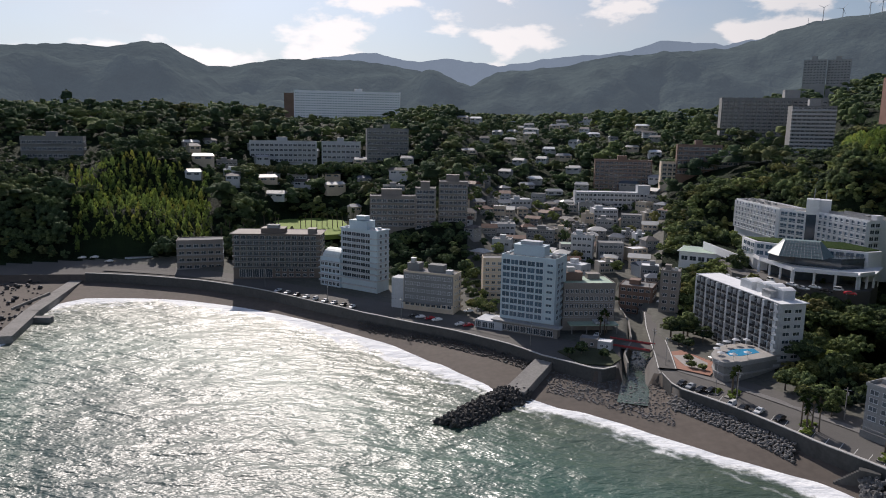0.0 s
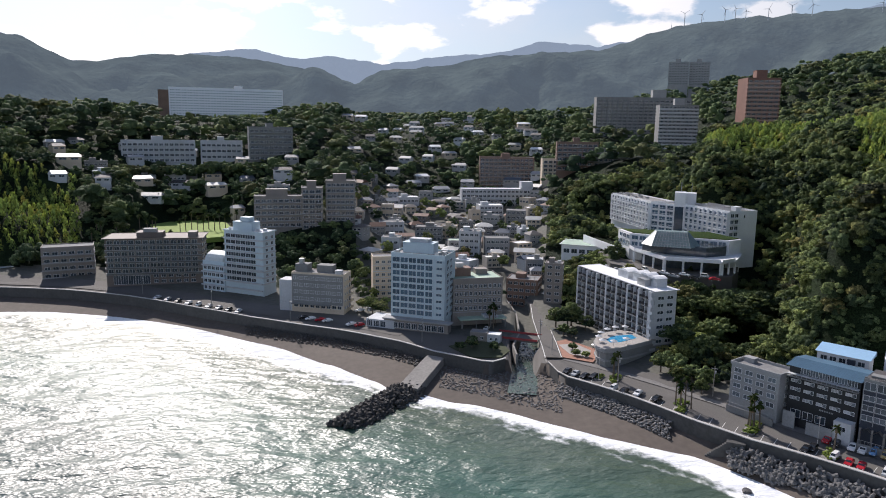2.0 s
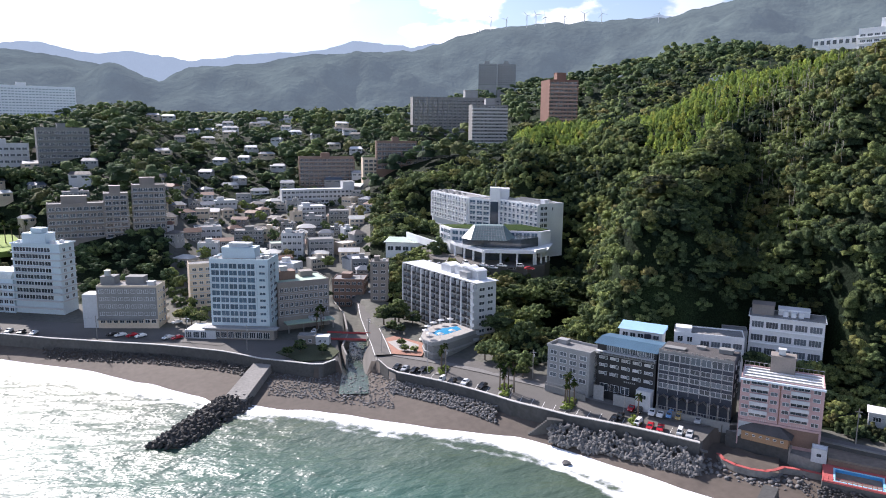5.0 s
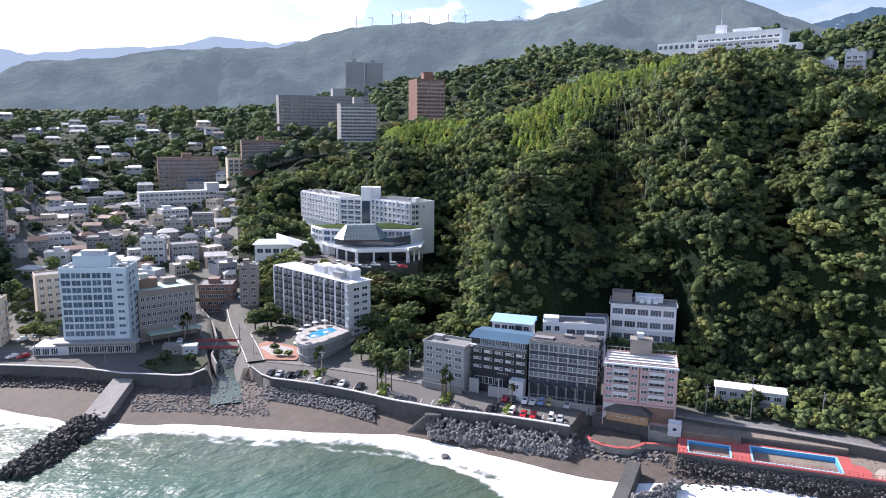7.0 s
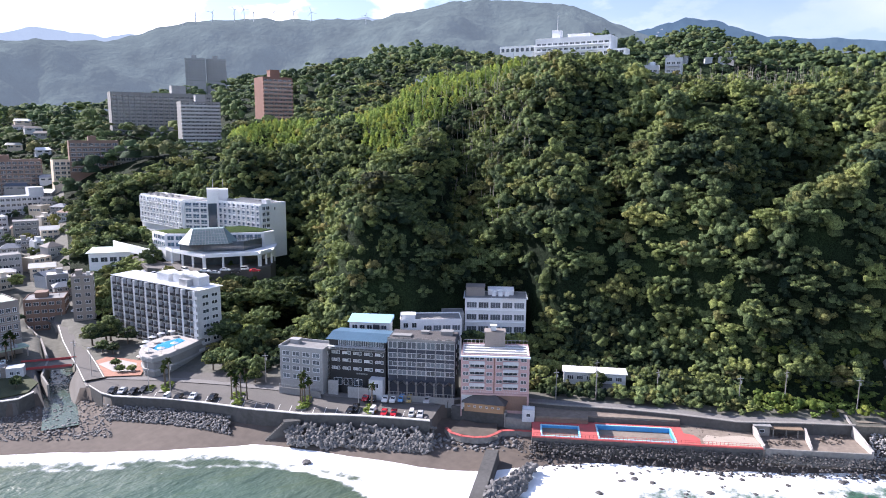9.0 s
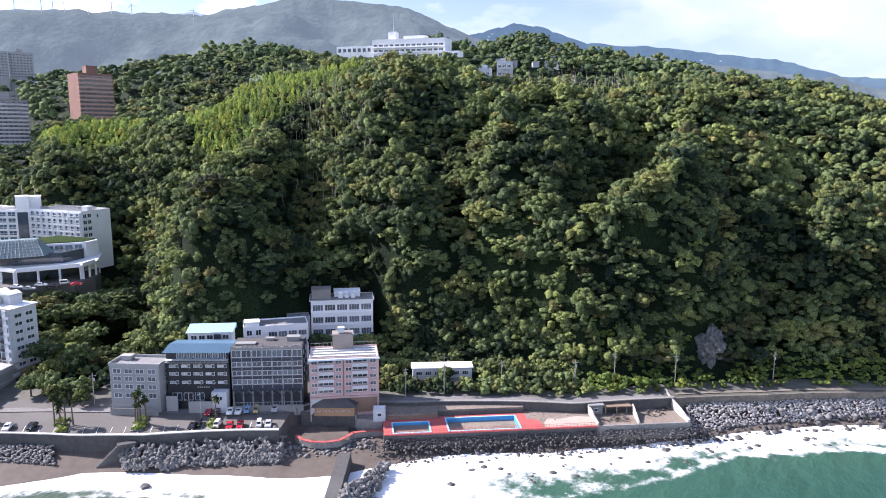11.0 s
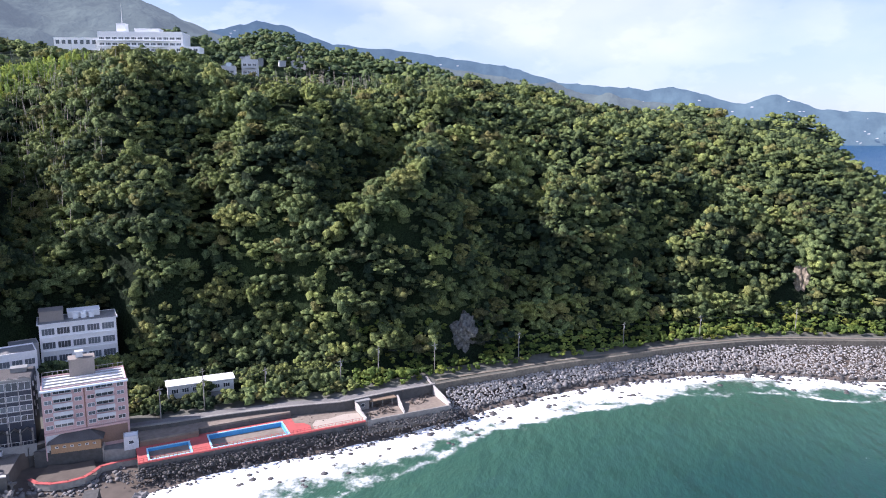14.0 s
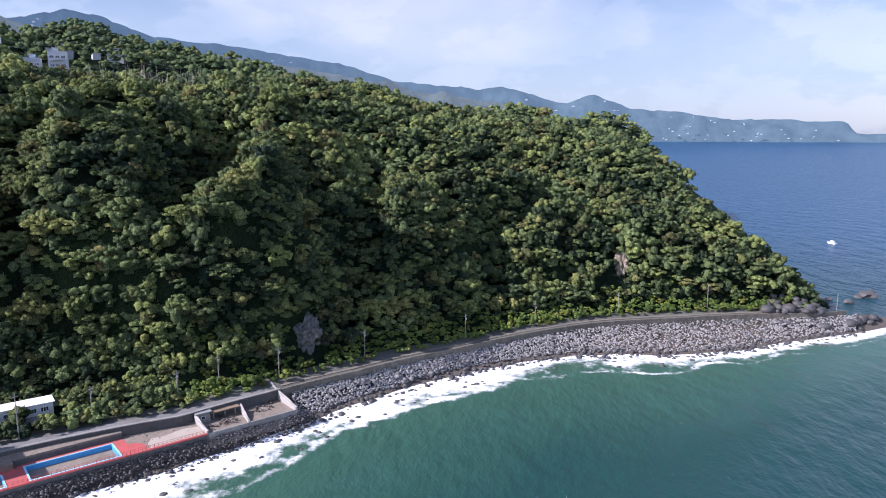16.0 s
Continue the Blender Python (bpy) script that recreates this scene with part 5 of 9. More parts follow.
for k in range(16):
    part("broken_parapet", boxes((k * 1.25, 0.05, 17.0, k * 1.25 + rq.uniform(0.5, 1.2), 0.3, 17.12 + rq.uniform(0.05, 0.55))), M_CONC, g2.ob)
for x, y, w, d, h_ in ((1.0, 2.0, 5.5, 2.2, 0.5), (15, 5.5, 3.6, 2.4, 1.2), (9, 6, 2.2, 1.6, 0.8)):
    g2.top(x, y, w, d, h_, "roof_housing", M_GREYWALL)
me = mesh_of(boxes((-0.2, -1.2, -1, 0.2, -0.8, 4.4)))
add_mats(me, M_CONC)
for k in range(8):
    part("pillar", me, None, g2.ob, at=pose(0.6 + k * 2.7, 0, 0))
for k in range(7):
    bm = bmesh.new()
    v = [bm.verts.new(p) for p in ((0, -1.6, 3.4), (1.35, -1.6, 4.5), (2.7, -1.6, 3.4), (0, -0.02, 3.4), (1.35, -0.02, 4.5), (2.7, -0.02, 3.4))]
    for f in ((0, 1, 4, 3), (1, 2, 5, 4)):
        bm.faces.new([v[i] for i in f])
    bmesh.ops.solidify(bm, geom=bm.faces[:], thickness=0.15)
    part("folded_canopy", bm, M_CONC, g2.ob, at=pose(0.7 + k * 2.7, 0, 0))
# low fenced yard walls before the lodgings
for p0, p1, lab in (((111.2, 175.4), (117.6, 163.4), "pale low wall with a rail before the lodging"), ((130.2, 147.6), (141.6, 131.6), "grey low wall before the empty hotel")):
    L = math.hypot(p1[0] - p0[0], p1[1] - p0[1])
    yw = thing("yard_wall", lab, "wall", pose(*p0, 5.5, 0, 0, math.degrees(math.atan2(p1[1] - p0[1], p1[0] - p0[0]))))
    part("wall", boxes((0, -0.15, 0, L, 0.15, 3.0)), M_GREYWALL, yw)
    part("rail", boxes((0, -0.05, 3.9, L, 0.05, 4.0)), M_LIGHTGREY, yw)
    for k in range(int(L / 0.8)):
        part("rail_post", boxes((k * 0.8, -0.04, 3.0, k * 0.8 + 0.08, 0.04, 3.9)), M_LIGHTGREY, yw)

pk = House("apartment_house", "six-storey pink apartment house with railed balconies", (141.6, 129.1), (154, 114.2), 11, 6.9, 15.1, M_PINK, M_ROOFWHITE, parapet=0.5)
for fl in range(5):
    z = 4.45 + fl * 2.17
    for u0, u1 in ((2.3, 6.8), (11.8, 16.3)):
        if fl:
            pk.balconies("f", z, 1, 2.17, 1, 1.2, "bars", 0.1, u0, u1, M_LIGHTGREY, M_WHITE, False)
        part("window", window_mesh(u1 - u0 - 0.4, 1.1, M_GLASS, 2, None, False), None, pk.ob, at=pk.side("f", u0 + 0.2, z + 0.86))
        for k in range(10):
            part("rail_bar", boxes((u0 + 0.2 + k * 0.45, -1.24, z + 0.1, u0 + 0.26 + k * 0.45, -1.2, z + 0.85)), M_WHITE, pk.ob)
    for u in (0.5, 7.2, 10.0, 16.9):
        part("window", window_mesh(1.7, 1.05, M_CURTAIN, 1, None, False), None, pk.ob, at=pk.side("f", u, z + 0.55))
    pk.windows("r", z + 0.5, 1, 2.4, 2, 1.2, 1.0)
pk.band("f", 3.7, 0.5, 0.5, M_PINK, 0, None, "floor_edge")
pk.band("f", 4.2, 10.7, 0.1, M_REDBROWN, 9.3, 9.6, "red_stripe")
part("garage_front", boxes((6.5, -0.08, -0.8, 18.9, -0.01, 3.6)), M_BROWN, pk.ob)
part("ground_floor_panel", boxes((0.2, -0.1, -0.8, 6.0, -0.01, 3.6)), M_WHITE, pk.ob)
part("window", window_mesh(1.8, 1.3, M_GLASS, 1, None, False), None, pk.ob, at=pk.side("f", 1.6, 1.6))
pk.band("f", 14.9, 0.45, 0.8, mat("pale_blue_edge", (0.55, 0.62, 0.68), 0.6, 0.1), -0.2, 19.6, "roof_edge")
for k in range(4):
    pk.block(0.6, 1.4 + k * 2.4, 15.25, 18.8, 1.55 + k * 2.4, 15.6, "roof_kerb", M_LIGHTGREY)
me = add_mats(mesh_of(boxes((-0.03, -0.03, 0, 0.03, 0.03, 1.1))), M_METAL)
for k in range(17):
    part("roof_rail_post", me, None, pk.ob, at=pose(0.2 + k * 1.19, 10.7, 15.6))
part("roof_rail", boxes((0.2, 10.66, 16.6, 19.2, 10.74, 16.7)), M_METAL, pk.ob)
pk.top(6.5, 8.5, 6, 4.0, 4.8, "lift_tower", M_TAUPE, 15.0)
pk.top(8.2, 9, 1.7, 1.7, 1.6, "water_tank", M_WHITE, 20.0)

bl = House("house", "white house with bright blue sheet roof on a terrace", (139.2, 176.6), (147.3, 166.1), 5.5, 19.0, 4.2, M_BRIGHT, M_ROOFLBLUE, parapet=0, base=10)
bl.windows("f", 1.8, 1, 3, 5, 1.8, 1.4, M_GLASS, 1)
bm = bmesh.new()
v = [bm.verts.new(p) for p in ((-0.5, -0.7, 4.2), (13.8, -0.7, 4.2), (13.8, 6.0, 5.4), (-0.5, 6.0, 5.4), (-0.5, 6.0, 4.2), (13.8, 6.0, 4.2))]
for f in ((0, 1, 2, 3), (0, 3, 4), (1, 5, 2), (2, 5, 4, 3), (0, 4, 5, 1)):
    bm.faces.new([v[i] for i in f])
part("pitched_roof", bm, M_ROOFLBLUE, bl.ob)
part("dormer", boxes((8, -0.9, 2.0, 10, -0.02, 3.4)), M_SLATE, bl.ob)

ua = House("inn", "white two-storey inn annex stepped on the slope", (151.3, 165.2), (166.3, 151.5), 9, 14.8, 8.4, M_BRIGHT, M_ROOFGREY, parapet=0.5, base=10)
ua.windows("f", 1.2, 2, 3.8, 4, 2.6, 1.8, M_CURTAIN, 2, 7.5, 20, False)
ua.windows("f", 6.0, 1, 4.2, 2, 1.6, 1.7, M_GLASS, 1, 0.4, 6, False)
ua.band("f", 4.6, 0.4, 1.3, M_SLATE, 0.3, 7.5, "balcony")
ua.top(0.5, 1, 4.5, 4, 1.6, "stair_head", M_BRIGHT)
ub = House("inn", "three-storey white inn on the hillside with flat roof", (176.6, 159.5), (190.4, 143.4), 10, 14.0, 13.6, M_BRIGHT, M_ROOFGREY, parapet=0.25, base=10, over=0.5)
for fl in range(3):
    ub.windows("f", 1.6 + fl * 4.3, 1, 4, 5, 3.5, 2.1, M_CURTAIN, 3, 0.3, 20.9, False)
    ub.band("f", 0.6 + fl * 4.3, 0.4, 0.35, M_BRIGHT)
ub.top(0.3, 3, 6.5, 6, 3.2, "roof_housing", M_TAUPE)
ub.top(8, 5, 9, 5, 2.0, "roof_housing", M_ROOFWHITE)
for x in (9.4, 11.6, 13.8):
    ub.top(x, 3.2, 1.5, 1.5, 1.6, "water_tank", M_BRIGHT)
uc = House("house", "small pale annex beside the hillside inn", (169.5, 163.5), (175, 158.5), 6, 15.0, 7.6, M_LIGHTGREY, M_ROOFGREY, parapet=0.3, base=10)
uc.windows("f", 4.6, 1, 3, 2, 1.6, 1.1)
sh = House("shed", "long white single-storey shed under the trees", (175.6, 117.0), (186.4, 101.8), 5, 8.5, 3.4, M_WHITE, M_ROOFWHITE, parapet=0, over=0.7, base=3)
sh.windows("f", 1.0, 1, 3, 6, 1.9, 1.3, M_GLASS, 2, 0.5, 18, False)
part("terrace", boxes((10, -4.5, -4, 17.5, -0.02, 0.1)), M_CONC, sh.ob)
bw = House("bath_house", "low brown bath house with a hipped tile roof", (141.1, 127.2), (146.9, 117.6), 5.5, 6.3, 2.6, mat("ochre_wall", (0.34, 0.22, 0.13), 0.8, 0.2, 0.4, 3.0), M_TILE, parapet=0, base=0.1)
bm = bmesh.new()
v = [bm.verts.new(p) for p in ((-0.8, -0.8, 2.6), (12.0, -0.8, 2.6), (12.0, 6.3, 2.6), (-0.8, 6.3, 2.6), (3.0, 2.75, 4.6), (8.2, 2.75, 4.6))]
for f in ((0, 1, 5, 4), (1, 2, 5), (2, 3, 4, 5), (3, 0, 4), (3, 2, 1, 0)):
    bm.faces.new([v[i] for i in f])
part("hipped_roof", bm, M_TILE, bw.ob)
bw.windows("f", 1.2, 1, 2, 6, 0.7, 0.5, M_GLASS, 0, 0.5, 10.6, False)

# ---- the white hotel on the hillside ----
def balcony_front(b, side, bays, u0, u1, floors=5, z=9.0, fh=2.92, out=1.1, rail=True):
    """Rows of glazed rooms behind slabs and light rails, parted by thin walls."""
    for fl in range(floors):
        b.windows(side, z + 0.35 + fl * fh, 1, fh, bays, (u1 - u0) / bays * 0.8, 2.0, M_BLUEGLASS, 1, u0, u1, False)
        b.band(side, z - 0.15 + fl * fh, 0.3, out, M_BRIGHT, u0, u1, "balcony_slab")
        if rail:
            b.band(side, z + 1.0 + fl * fh, 0.1, out, M_BRIGHT, u0, u1, "balcony_rail")
    b.fins(side, z - 0.1, floors * fh, bays, out - 0.06, 0.2, M_BRIGHT, u0, u1)


c1 = House("hotel", "white hillside hotel wing with five rows of balconies", (164.5, 393.8), (165.8, 345.0), 13, 25, 23.6, M_BRIGHT, M_ROOFGREY, parapet=0.6)
balcony_front(c1, "f", 13, 0.4, 47.6)
balcony_front(c1, "l", 3, 0.4, 12.0, rail=False)
for k in range(9):
    c1.top(4 + 3.1 * k, 2.5 + (k % 3) * 2, 1.7, 1.3, 1.0 + (k % 2) * 0.5, "air_conditioner", M_LIGHTGREY)
cb = House("hotel", "white hotel middle bay with three rooms a floor", (165.9, 344.8), (173.2, 334.0), 13, 25, 23.2, M_BRIGHT, M_ROOFGREY, parapet=0.6)
balcony_front(cb, "f", 3, 0.2, 12.9, z=8.7, out=0.8)
tw_ = House("lift_tower", "white hotel lift tower with a tall dark glass strip", (172.6, 333.2), (177.4, 330.6), 8, 25, 29.6, M_BRIGHT, M_ROOFWHITE, parapet=0.3)
part("dark_glass_strip", boxes((0.35, -0.12, 8, 4.6, -0.01, 22.6)), mat("dark_blue_glass", (0.03, 0.05, 0.08), 0.15, 0.3, 0.3, 1.0), tw_.ob)
tw_.block(5.5, 1.5, 22, 10.4, 8.0, 29.6, "tower_head", M_BRIGHT)
for x in (3, 8):
    bm = bmesh.new()
    tube(bm, (x, 5, 29.7), (x, 5, 34.5), 0.12)
    part("mast", bm, M_METAL, tw_.ob)
c2 = House("hotel", "white hillside hotel wing with balconies and a blank end wall", (177.6, 331.0), (182.9, 299.4), 16, 25, 23.6, M_BRIGHT, M_ROOFGREY, parapet=0.6)
balcony_front(c2, "f", 9, 0.2, 31.8)
for fl in range(5):
    c2.windows("r", 9.4 + fl * 2.92, 1, 2.9, 2, 2.0, 1.7, M_GLASS, 1, 0.5, 5.4, False)
    c2.band("r", 8.85 + fl * 2.92, 0.28, 0.9, M_BRIGHT, 0.2, 5.6, "balcony_slab")
c2.windows("r", 20.6, 1, 2.9, 1, 0.9, 1.6, M_GLASS, 0, 8.0, 9.4, False)
for y in (4, 12):
    c2.block(2, y, 23.7, 28, y + 0.12, 25.0, "roof_rail", M_METAL)
c2.top(27, 5, 3.2, 3, 2.2, "stair_head", M_BRIGHT)
c2.top(20, 7, 2.2, 1.8, 1.3, "air_conditioner", M_LIGHTGREY)
bm = bmesh.new()
prism(bm, [pol(*q) for q in ((21.8, 352), (22.8, 320), (26.0, 306.5), (30.6, 303.5), (32.0, 310), (32.4, 340))], 14, 26.4)
tagged(new("terrace", add_mats(mesh_of(bm), M_ASPHALT)), "asphalt car terrace in front of the hillside hotel", "terrace", kind="structure")
lob = thing("hotel_lobby", "white columned terrace and glass-roofed hotel lobby", "building", pose(0, 0, 0))
bm = bmesh.new()
prism(bm, [pol(*q) for q in ((23.4, 350), (24.6, 326), (26.9, 307), (31.2, 308), (32.2, 316), (32.6, 334), (28, 350))], 31.5, 32.3)
part("deck", bm, M_BRIGHT, lob)
bm = bmesh.new()
prism(bm, [pol(*q) for q in ((23.3, 347), (24.2, 334), (26.2, 330), (31.6, 328), (32.4, 334), (30, 352))], 24, 38.6)
part("upper_block", bm, M_BRIGHT, lob)
bm = bmesh.new()
prism(bm, [pol(*q) for q in ((25.2, 326), (27, 318.5), (30, 316.5), (31.4, 325), (31, 330), (26, 330))], 26, 36.5)
part("glazed_hall", bm, M_GLASS, lob)
for q0, q1 in (((23.5, 348), (24.6, 326.5)), ((24.65, 326), (26.9, 307.4)), ((27.0, 307.3), (31.1, 308.3)), ((31.25, 308.6), (32.1, 316))):
    p0, p1 = Vector((*pol(*q0), 0)), Vector((*pol(*q1), 0))
    n = max(2, int((p1 - p0).length / 6))
    for k in range(n + 1):
        c = p0.lerp(p1, k / n) * 1.004
        bm = bmesh.new()
        tube(bm, (c.x, c.y, 26.3), (c.x, c.y, 31.5), 0.48, n=8)
        part("column", bm, M_BRIGHT, lob)
    bm = bmesh.new()
    w_ = (p1 - p0)
    box(bm, 0, -0.1, 0, w_.length, 0.15, 0.75, 0, pose(p0.x, p0.y, 32.3, 0, 0, math.degrees(math.atan2(w_.y, w_.x))))
    part("parapet", bm, M_BRIGHT, lob)
for q0, q1 in (((23.4, 345), (24.2, 334)), ((24.3, 333.8), (26.1, 330.1)), ((26.4, 329.8), (31.4, 328))):
    p0, p1 = Vector((*pol(*q0), 0)) * 0.9985, Vector((*pol(*q1), 0)) * 0.9985
    w_ = p1 - p0
    n = max(1, int(w_.length / 3.4))
    for k in range(n):
        for z in (33.0, 35.9):
            part("window", window_mesh(w_.length / n - 0.7, 1.9, M_BLUEGLASS, 1, None, False), None, lob, at=pose(p0.x, p0.y, z, 0, 0, math.degrees(math.atan2(w_.y, w_.x))) @ pose(0.35 + k * w_.length / n, 0, 0))
gx, gy = pol(27.35, 322)
gm = pose(gx, gy, 36.5, 0, 0, -27.35) @ Matrix.Diagonal((0.84, 0.95, 1.0, 1.0))
bm = bmesh.new()
lo = [(-15, -2), (-9.5, -8.5), (9.5, -8.5), (15, -2), (13, 6), (-13, 6)]
hi = [(-8.5, 2), (-7.5, -0.5), (7.5, -0.5), (8.5, 2), (8, 4.5), (-8, 4.5)]
va, vb = [bm.verts.new((*p, -0.4)) for p in lo], [bm.verts.new((*p, 5.4)) for p in hi]
for k in range(6):
    bm.faces.new((va[k], va[(k + 1) % 6], vb[(k + 1) % 6], vb[k]))
bm.faces.new(vb), bm.faces.new(va[::-1])
gl = part("glass_roof", bm, mat("green_grey_glazing", (0.17, 0.23, 0.23), 0.42, 0.25, 0.3, 1.0, spec=0.25), lob, "faceted grey-green glass roof", gm)
for k in range(13):
    s = k / 12
    bm = bmesh.new()
    tube(bm, (-9.5 + 19 * s, -8.55, -0.4), (-7.5 + 15 * s, -0.55, 5.4), 0.1, n=4)
    part("glazing_bar", bm, M_LIGHTGREY, gl)
for k in range(1, 6):
    s = k / 6
    bm = bmesh.new()
    tube(bm, (-9.5 + 2 * s, -8.6 + 8 * s, -0.4 + 5.8 * s), (9.5 - 2 * s, -8.6 + 8 * s, -0.4 + 5.8 * s), 0.09, n=4)
    part("glazing_bar", bm, M_LIGHTGREY, gl)
bm = bmesh.new()
prism(bm, [pol(*q) for q in ((23.6, 346), (24.4, 335), (26.4, 331), (31.4, 329), (32.2, 335), (30, 350))], 38.6, 39.0)
part("roof_garden", bm, M_GRASS, lob, "planted green roof terrace")
for q in ((28, 330, 14), (24, 320, 7), (26, 314, 7), (28.5, 311, 7), (31, 310, 7), (32.6, 316, 6), (25, 330, 8), (31, 330, 10)):
    CLEAR.append((*pol(q[0], q[1]), q[2] + 3))
vs_ = House("pavilion", "low pavilion with a flat pale green roof", *facing(127.8, 336.0, 25, 8), 17, 22, 5.5, M_BRIGHT, M_ROOFGREEN, parapet=0.2, over=1.0)
vs_.windows("f", 1.2, 1, 3, 6, 3, 2.2, M_GLASS, 1)


rw = thing("ramp_wall", "white parapet wall along the hotel drive", "wall", pose(0, 0, 0))
ra, rb_ = Vector((*pol(20.6, 372), 30.2)), Vector((*pol(23.3, 336), 31.0))
bm = bmesh.new()
box(bm, 0, -0.25, -2.5, (rb_ - ra).length, 0.25, 1.2, 0, pose(*ra, 0, 0, math.degrees(math.atan2(rb_.y - ra.y, rb_.x - ra.x))))
part("parapet", bm, M_BRIGHT, rw)
CLEAR.append((*pol(22, 352), 8))

# ---- sea wall, pools, piers ----
def wall_strip(name, az0, az1, step, z0, z1, t, material, cap=None, parent=None, label="", into=0.0):
    """A wall along the land's edge; cap: a lighter coping of its own."""
    n = max(1, int((az1 - az0) / step))
    A = az0 + (az1 - az0) * np.arange(n + 1) / n
    bm, bc = bmesh.new(), bmesh.new()
    for b, lo, hi, o0, o1 in ((bm, z0, z1, -0.45, t), (bc, z1, z1 + 0.22, -0.6, t + 0.15)):
        prev = None
        for q in A:
            d = float(SEAWALL(q)) + into
            v = [b.verts.new((*pol(q, r), z)) for r, z in ((d + o0, lo), (d + o1, lo), (d + o1, hi), (d + o0, hi))]
            if prev:
                for k in range(4):
                    b.faces.new((prev[k], prev[(k + 1) % 4], v[(k + 1) % 4], v[k]))
            else:
                b.faces.new(v)
            prev = v
        b.faces.new(prev[::-1])
        bmesh.ops.recalc_face_normals(b, faces=b.faces[:])
    w = part(name, bm, material, parent)
    if label:
        tagged(w, label, "wall", kind="structure")
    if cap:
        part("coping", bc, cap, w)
    else:
        bc.free()
    return w


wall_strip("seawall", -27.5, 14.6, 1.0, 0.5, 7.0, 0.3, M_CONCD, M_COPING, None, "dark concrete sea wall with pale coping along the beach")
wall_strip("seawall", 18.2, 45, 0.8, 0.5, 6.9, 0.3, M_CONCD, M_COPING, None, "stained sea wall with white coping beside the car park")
wall_strip("retaining_wall", 46.5, 78, 1.0, 2.0, 7.6, 0.3, M_CONCD, M_CONC, None, "stained retaining wall below the shore road")
wall_strip("seawall", 78, 122.3, 1.0, 2.0, 7.5, 0.4, mat("stone_sea_wall", (0.15, 0.135, 0.11), 0.9, 0.4, 0.3, 1.2, 0.6), None, None, "old stone sea wall carrying the coast path")


def sheet(name, pts, z, material, label, category, thick=0.06):
    bm = bmesh.new()
    prism(bm, pts, z - thick, z)
    return tagged(new(name, add_mats(mesh_of(bm), material)), label, category, kind="structure")


def strip(name, line, w, z, material, label="", parent=None, lift=0.0):
    """A ribbon along a line of places, lying on the ground."""
    bm = bmesh.new()
    prev = None
    for k, p in enumerate(line):
        a, b = Vector(line[max(0, k - 1)]), Vector(line[min(len(line) - 1, k + 1)])
        n = Vector((-(b - a).y, (b - a).x)).normalized() * w / 2
        zz = z if z is not None else ground_at(*p) + lift
        v = [bm.verts.new((p[0] + s * n.x, p[1] + s * n.y, zz)) for s in (-1, 1)]
        if prev:
            bm.faces.new((prev[0], v[0], v[1], prev[1]))
        prev = v
    ob = part(name, bm, material, parent)
    if label:
        tagged(ob, label, "road", kind="structure")
    return ob


# river mouth: side walls, plaza, bridge
for line, lab in ((((64.5, 232), (66, 243), (72.5, 258), (79, 288), (81, 318)), "stone wall on the stream's bank"), (((72.5, 222), (76, 240), (82.5, 258), (88, 288), (90.5, 318)), "overgrown stone wall on the stream's bank")):
    for (ax, ay), (bx, by) in zip(line, line[1:]):
        bm = bmesh.new()
        L = math.hypot(bx - ax, by - ay)
        box(bm, 0, -0.3, 0, L + 0.2, 0.3, 6.1, 0, pose(ax, ay, 0.4, 0, 0, math.degrees(math.atan2(by - ay, bx - ax))))
        tagged(new("river_wall", add_mats(mesh_of(bm), M_CONC)), lab, "wall", kind="structure")
br = thing("road_bridge", "low road bridge with red railings over the stream", "bridge", pose(69.5, 253.5, 6.3, 0, 0, -28))
part("deck", boxes((-7.5, -4.2, -0.5, 9.5, 4.2, 0.15)), M_ASPHALT, br)
for y in (-4.3, 4.2):
    part("railing", boxes((-7.5, y, 0.15, 9.5, y + 0.12, 0.95)), mat("red_railing", (0.38, 0.06, 0.06), 0.6, 0.2), br, "red painted railing")
strip("water", [(60, 208), (64, 220), (70.5, 243), (78, 262), (84, 290), (86, 318)], 9.6, 1.25, mat("stream_water", (0.06, 0.09, 0.07), 0.25, 0.5, 0.25, 1.5, 0.5), "shallow green stream running over stones")
strip("road", [(76, 226), (79, 240), (82, 256), (86, 276), (92, 300), (90, 330)], 6.5, 6.9, M_ASPHALT, "asphalt lane beside the stream")
for side in (-2.9, 2.9):
    strip("road_line", [(76 + side, 226), (79 + side, 240), (82 + side, 256), (86 + side, 276), (92 + side, 300)], 0.28, 6.92, M_PAINT, "white painted road edge line")
sheet("pavement", [(80, 243), (79.5, 226), (88, 219.5), (97, 233), (89, 247)], 6.85, mat("red_brick_paving", (0.33, 0.17, 0.12), 0.85, 0.25, 0.3, 2.0), "reddish paved forecourt of the hotel", "pavement")
sheet("pavement", [(82.5, 240), (83, 229), (88, 224), (92, 232), (89, 241)], 6.9, M_PAVE, "pale paved island in the forecourt", "pavement")
shore_road = [pol(q, float(SEAWALL(q)) + 14) for q in np.arange(-26, 8, 2.0)]
strip("road", shore_road, 9, None, M_ASPHALT, "asphalt shore road in front of the hotels", None, 0.1)
lane = [pol(q, float(SEAWALL(q)) + 19 - 6 * smooth(q, 30, 44)) for q in np.arange(19.5, 46, 1.5)] + [pol(q, float(SEAWALL(q)) + 2.5) for q in np.arange(47, 78, 1.5)]
strip("road", lane, 3.0, None, mat("worn_asphalt", (0.17, 0.165, 0.16), 0.9, 0.3, 0.15, 2.0, 0.1), "worn grey shore road past the lodgings", None, 0.12)
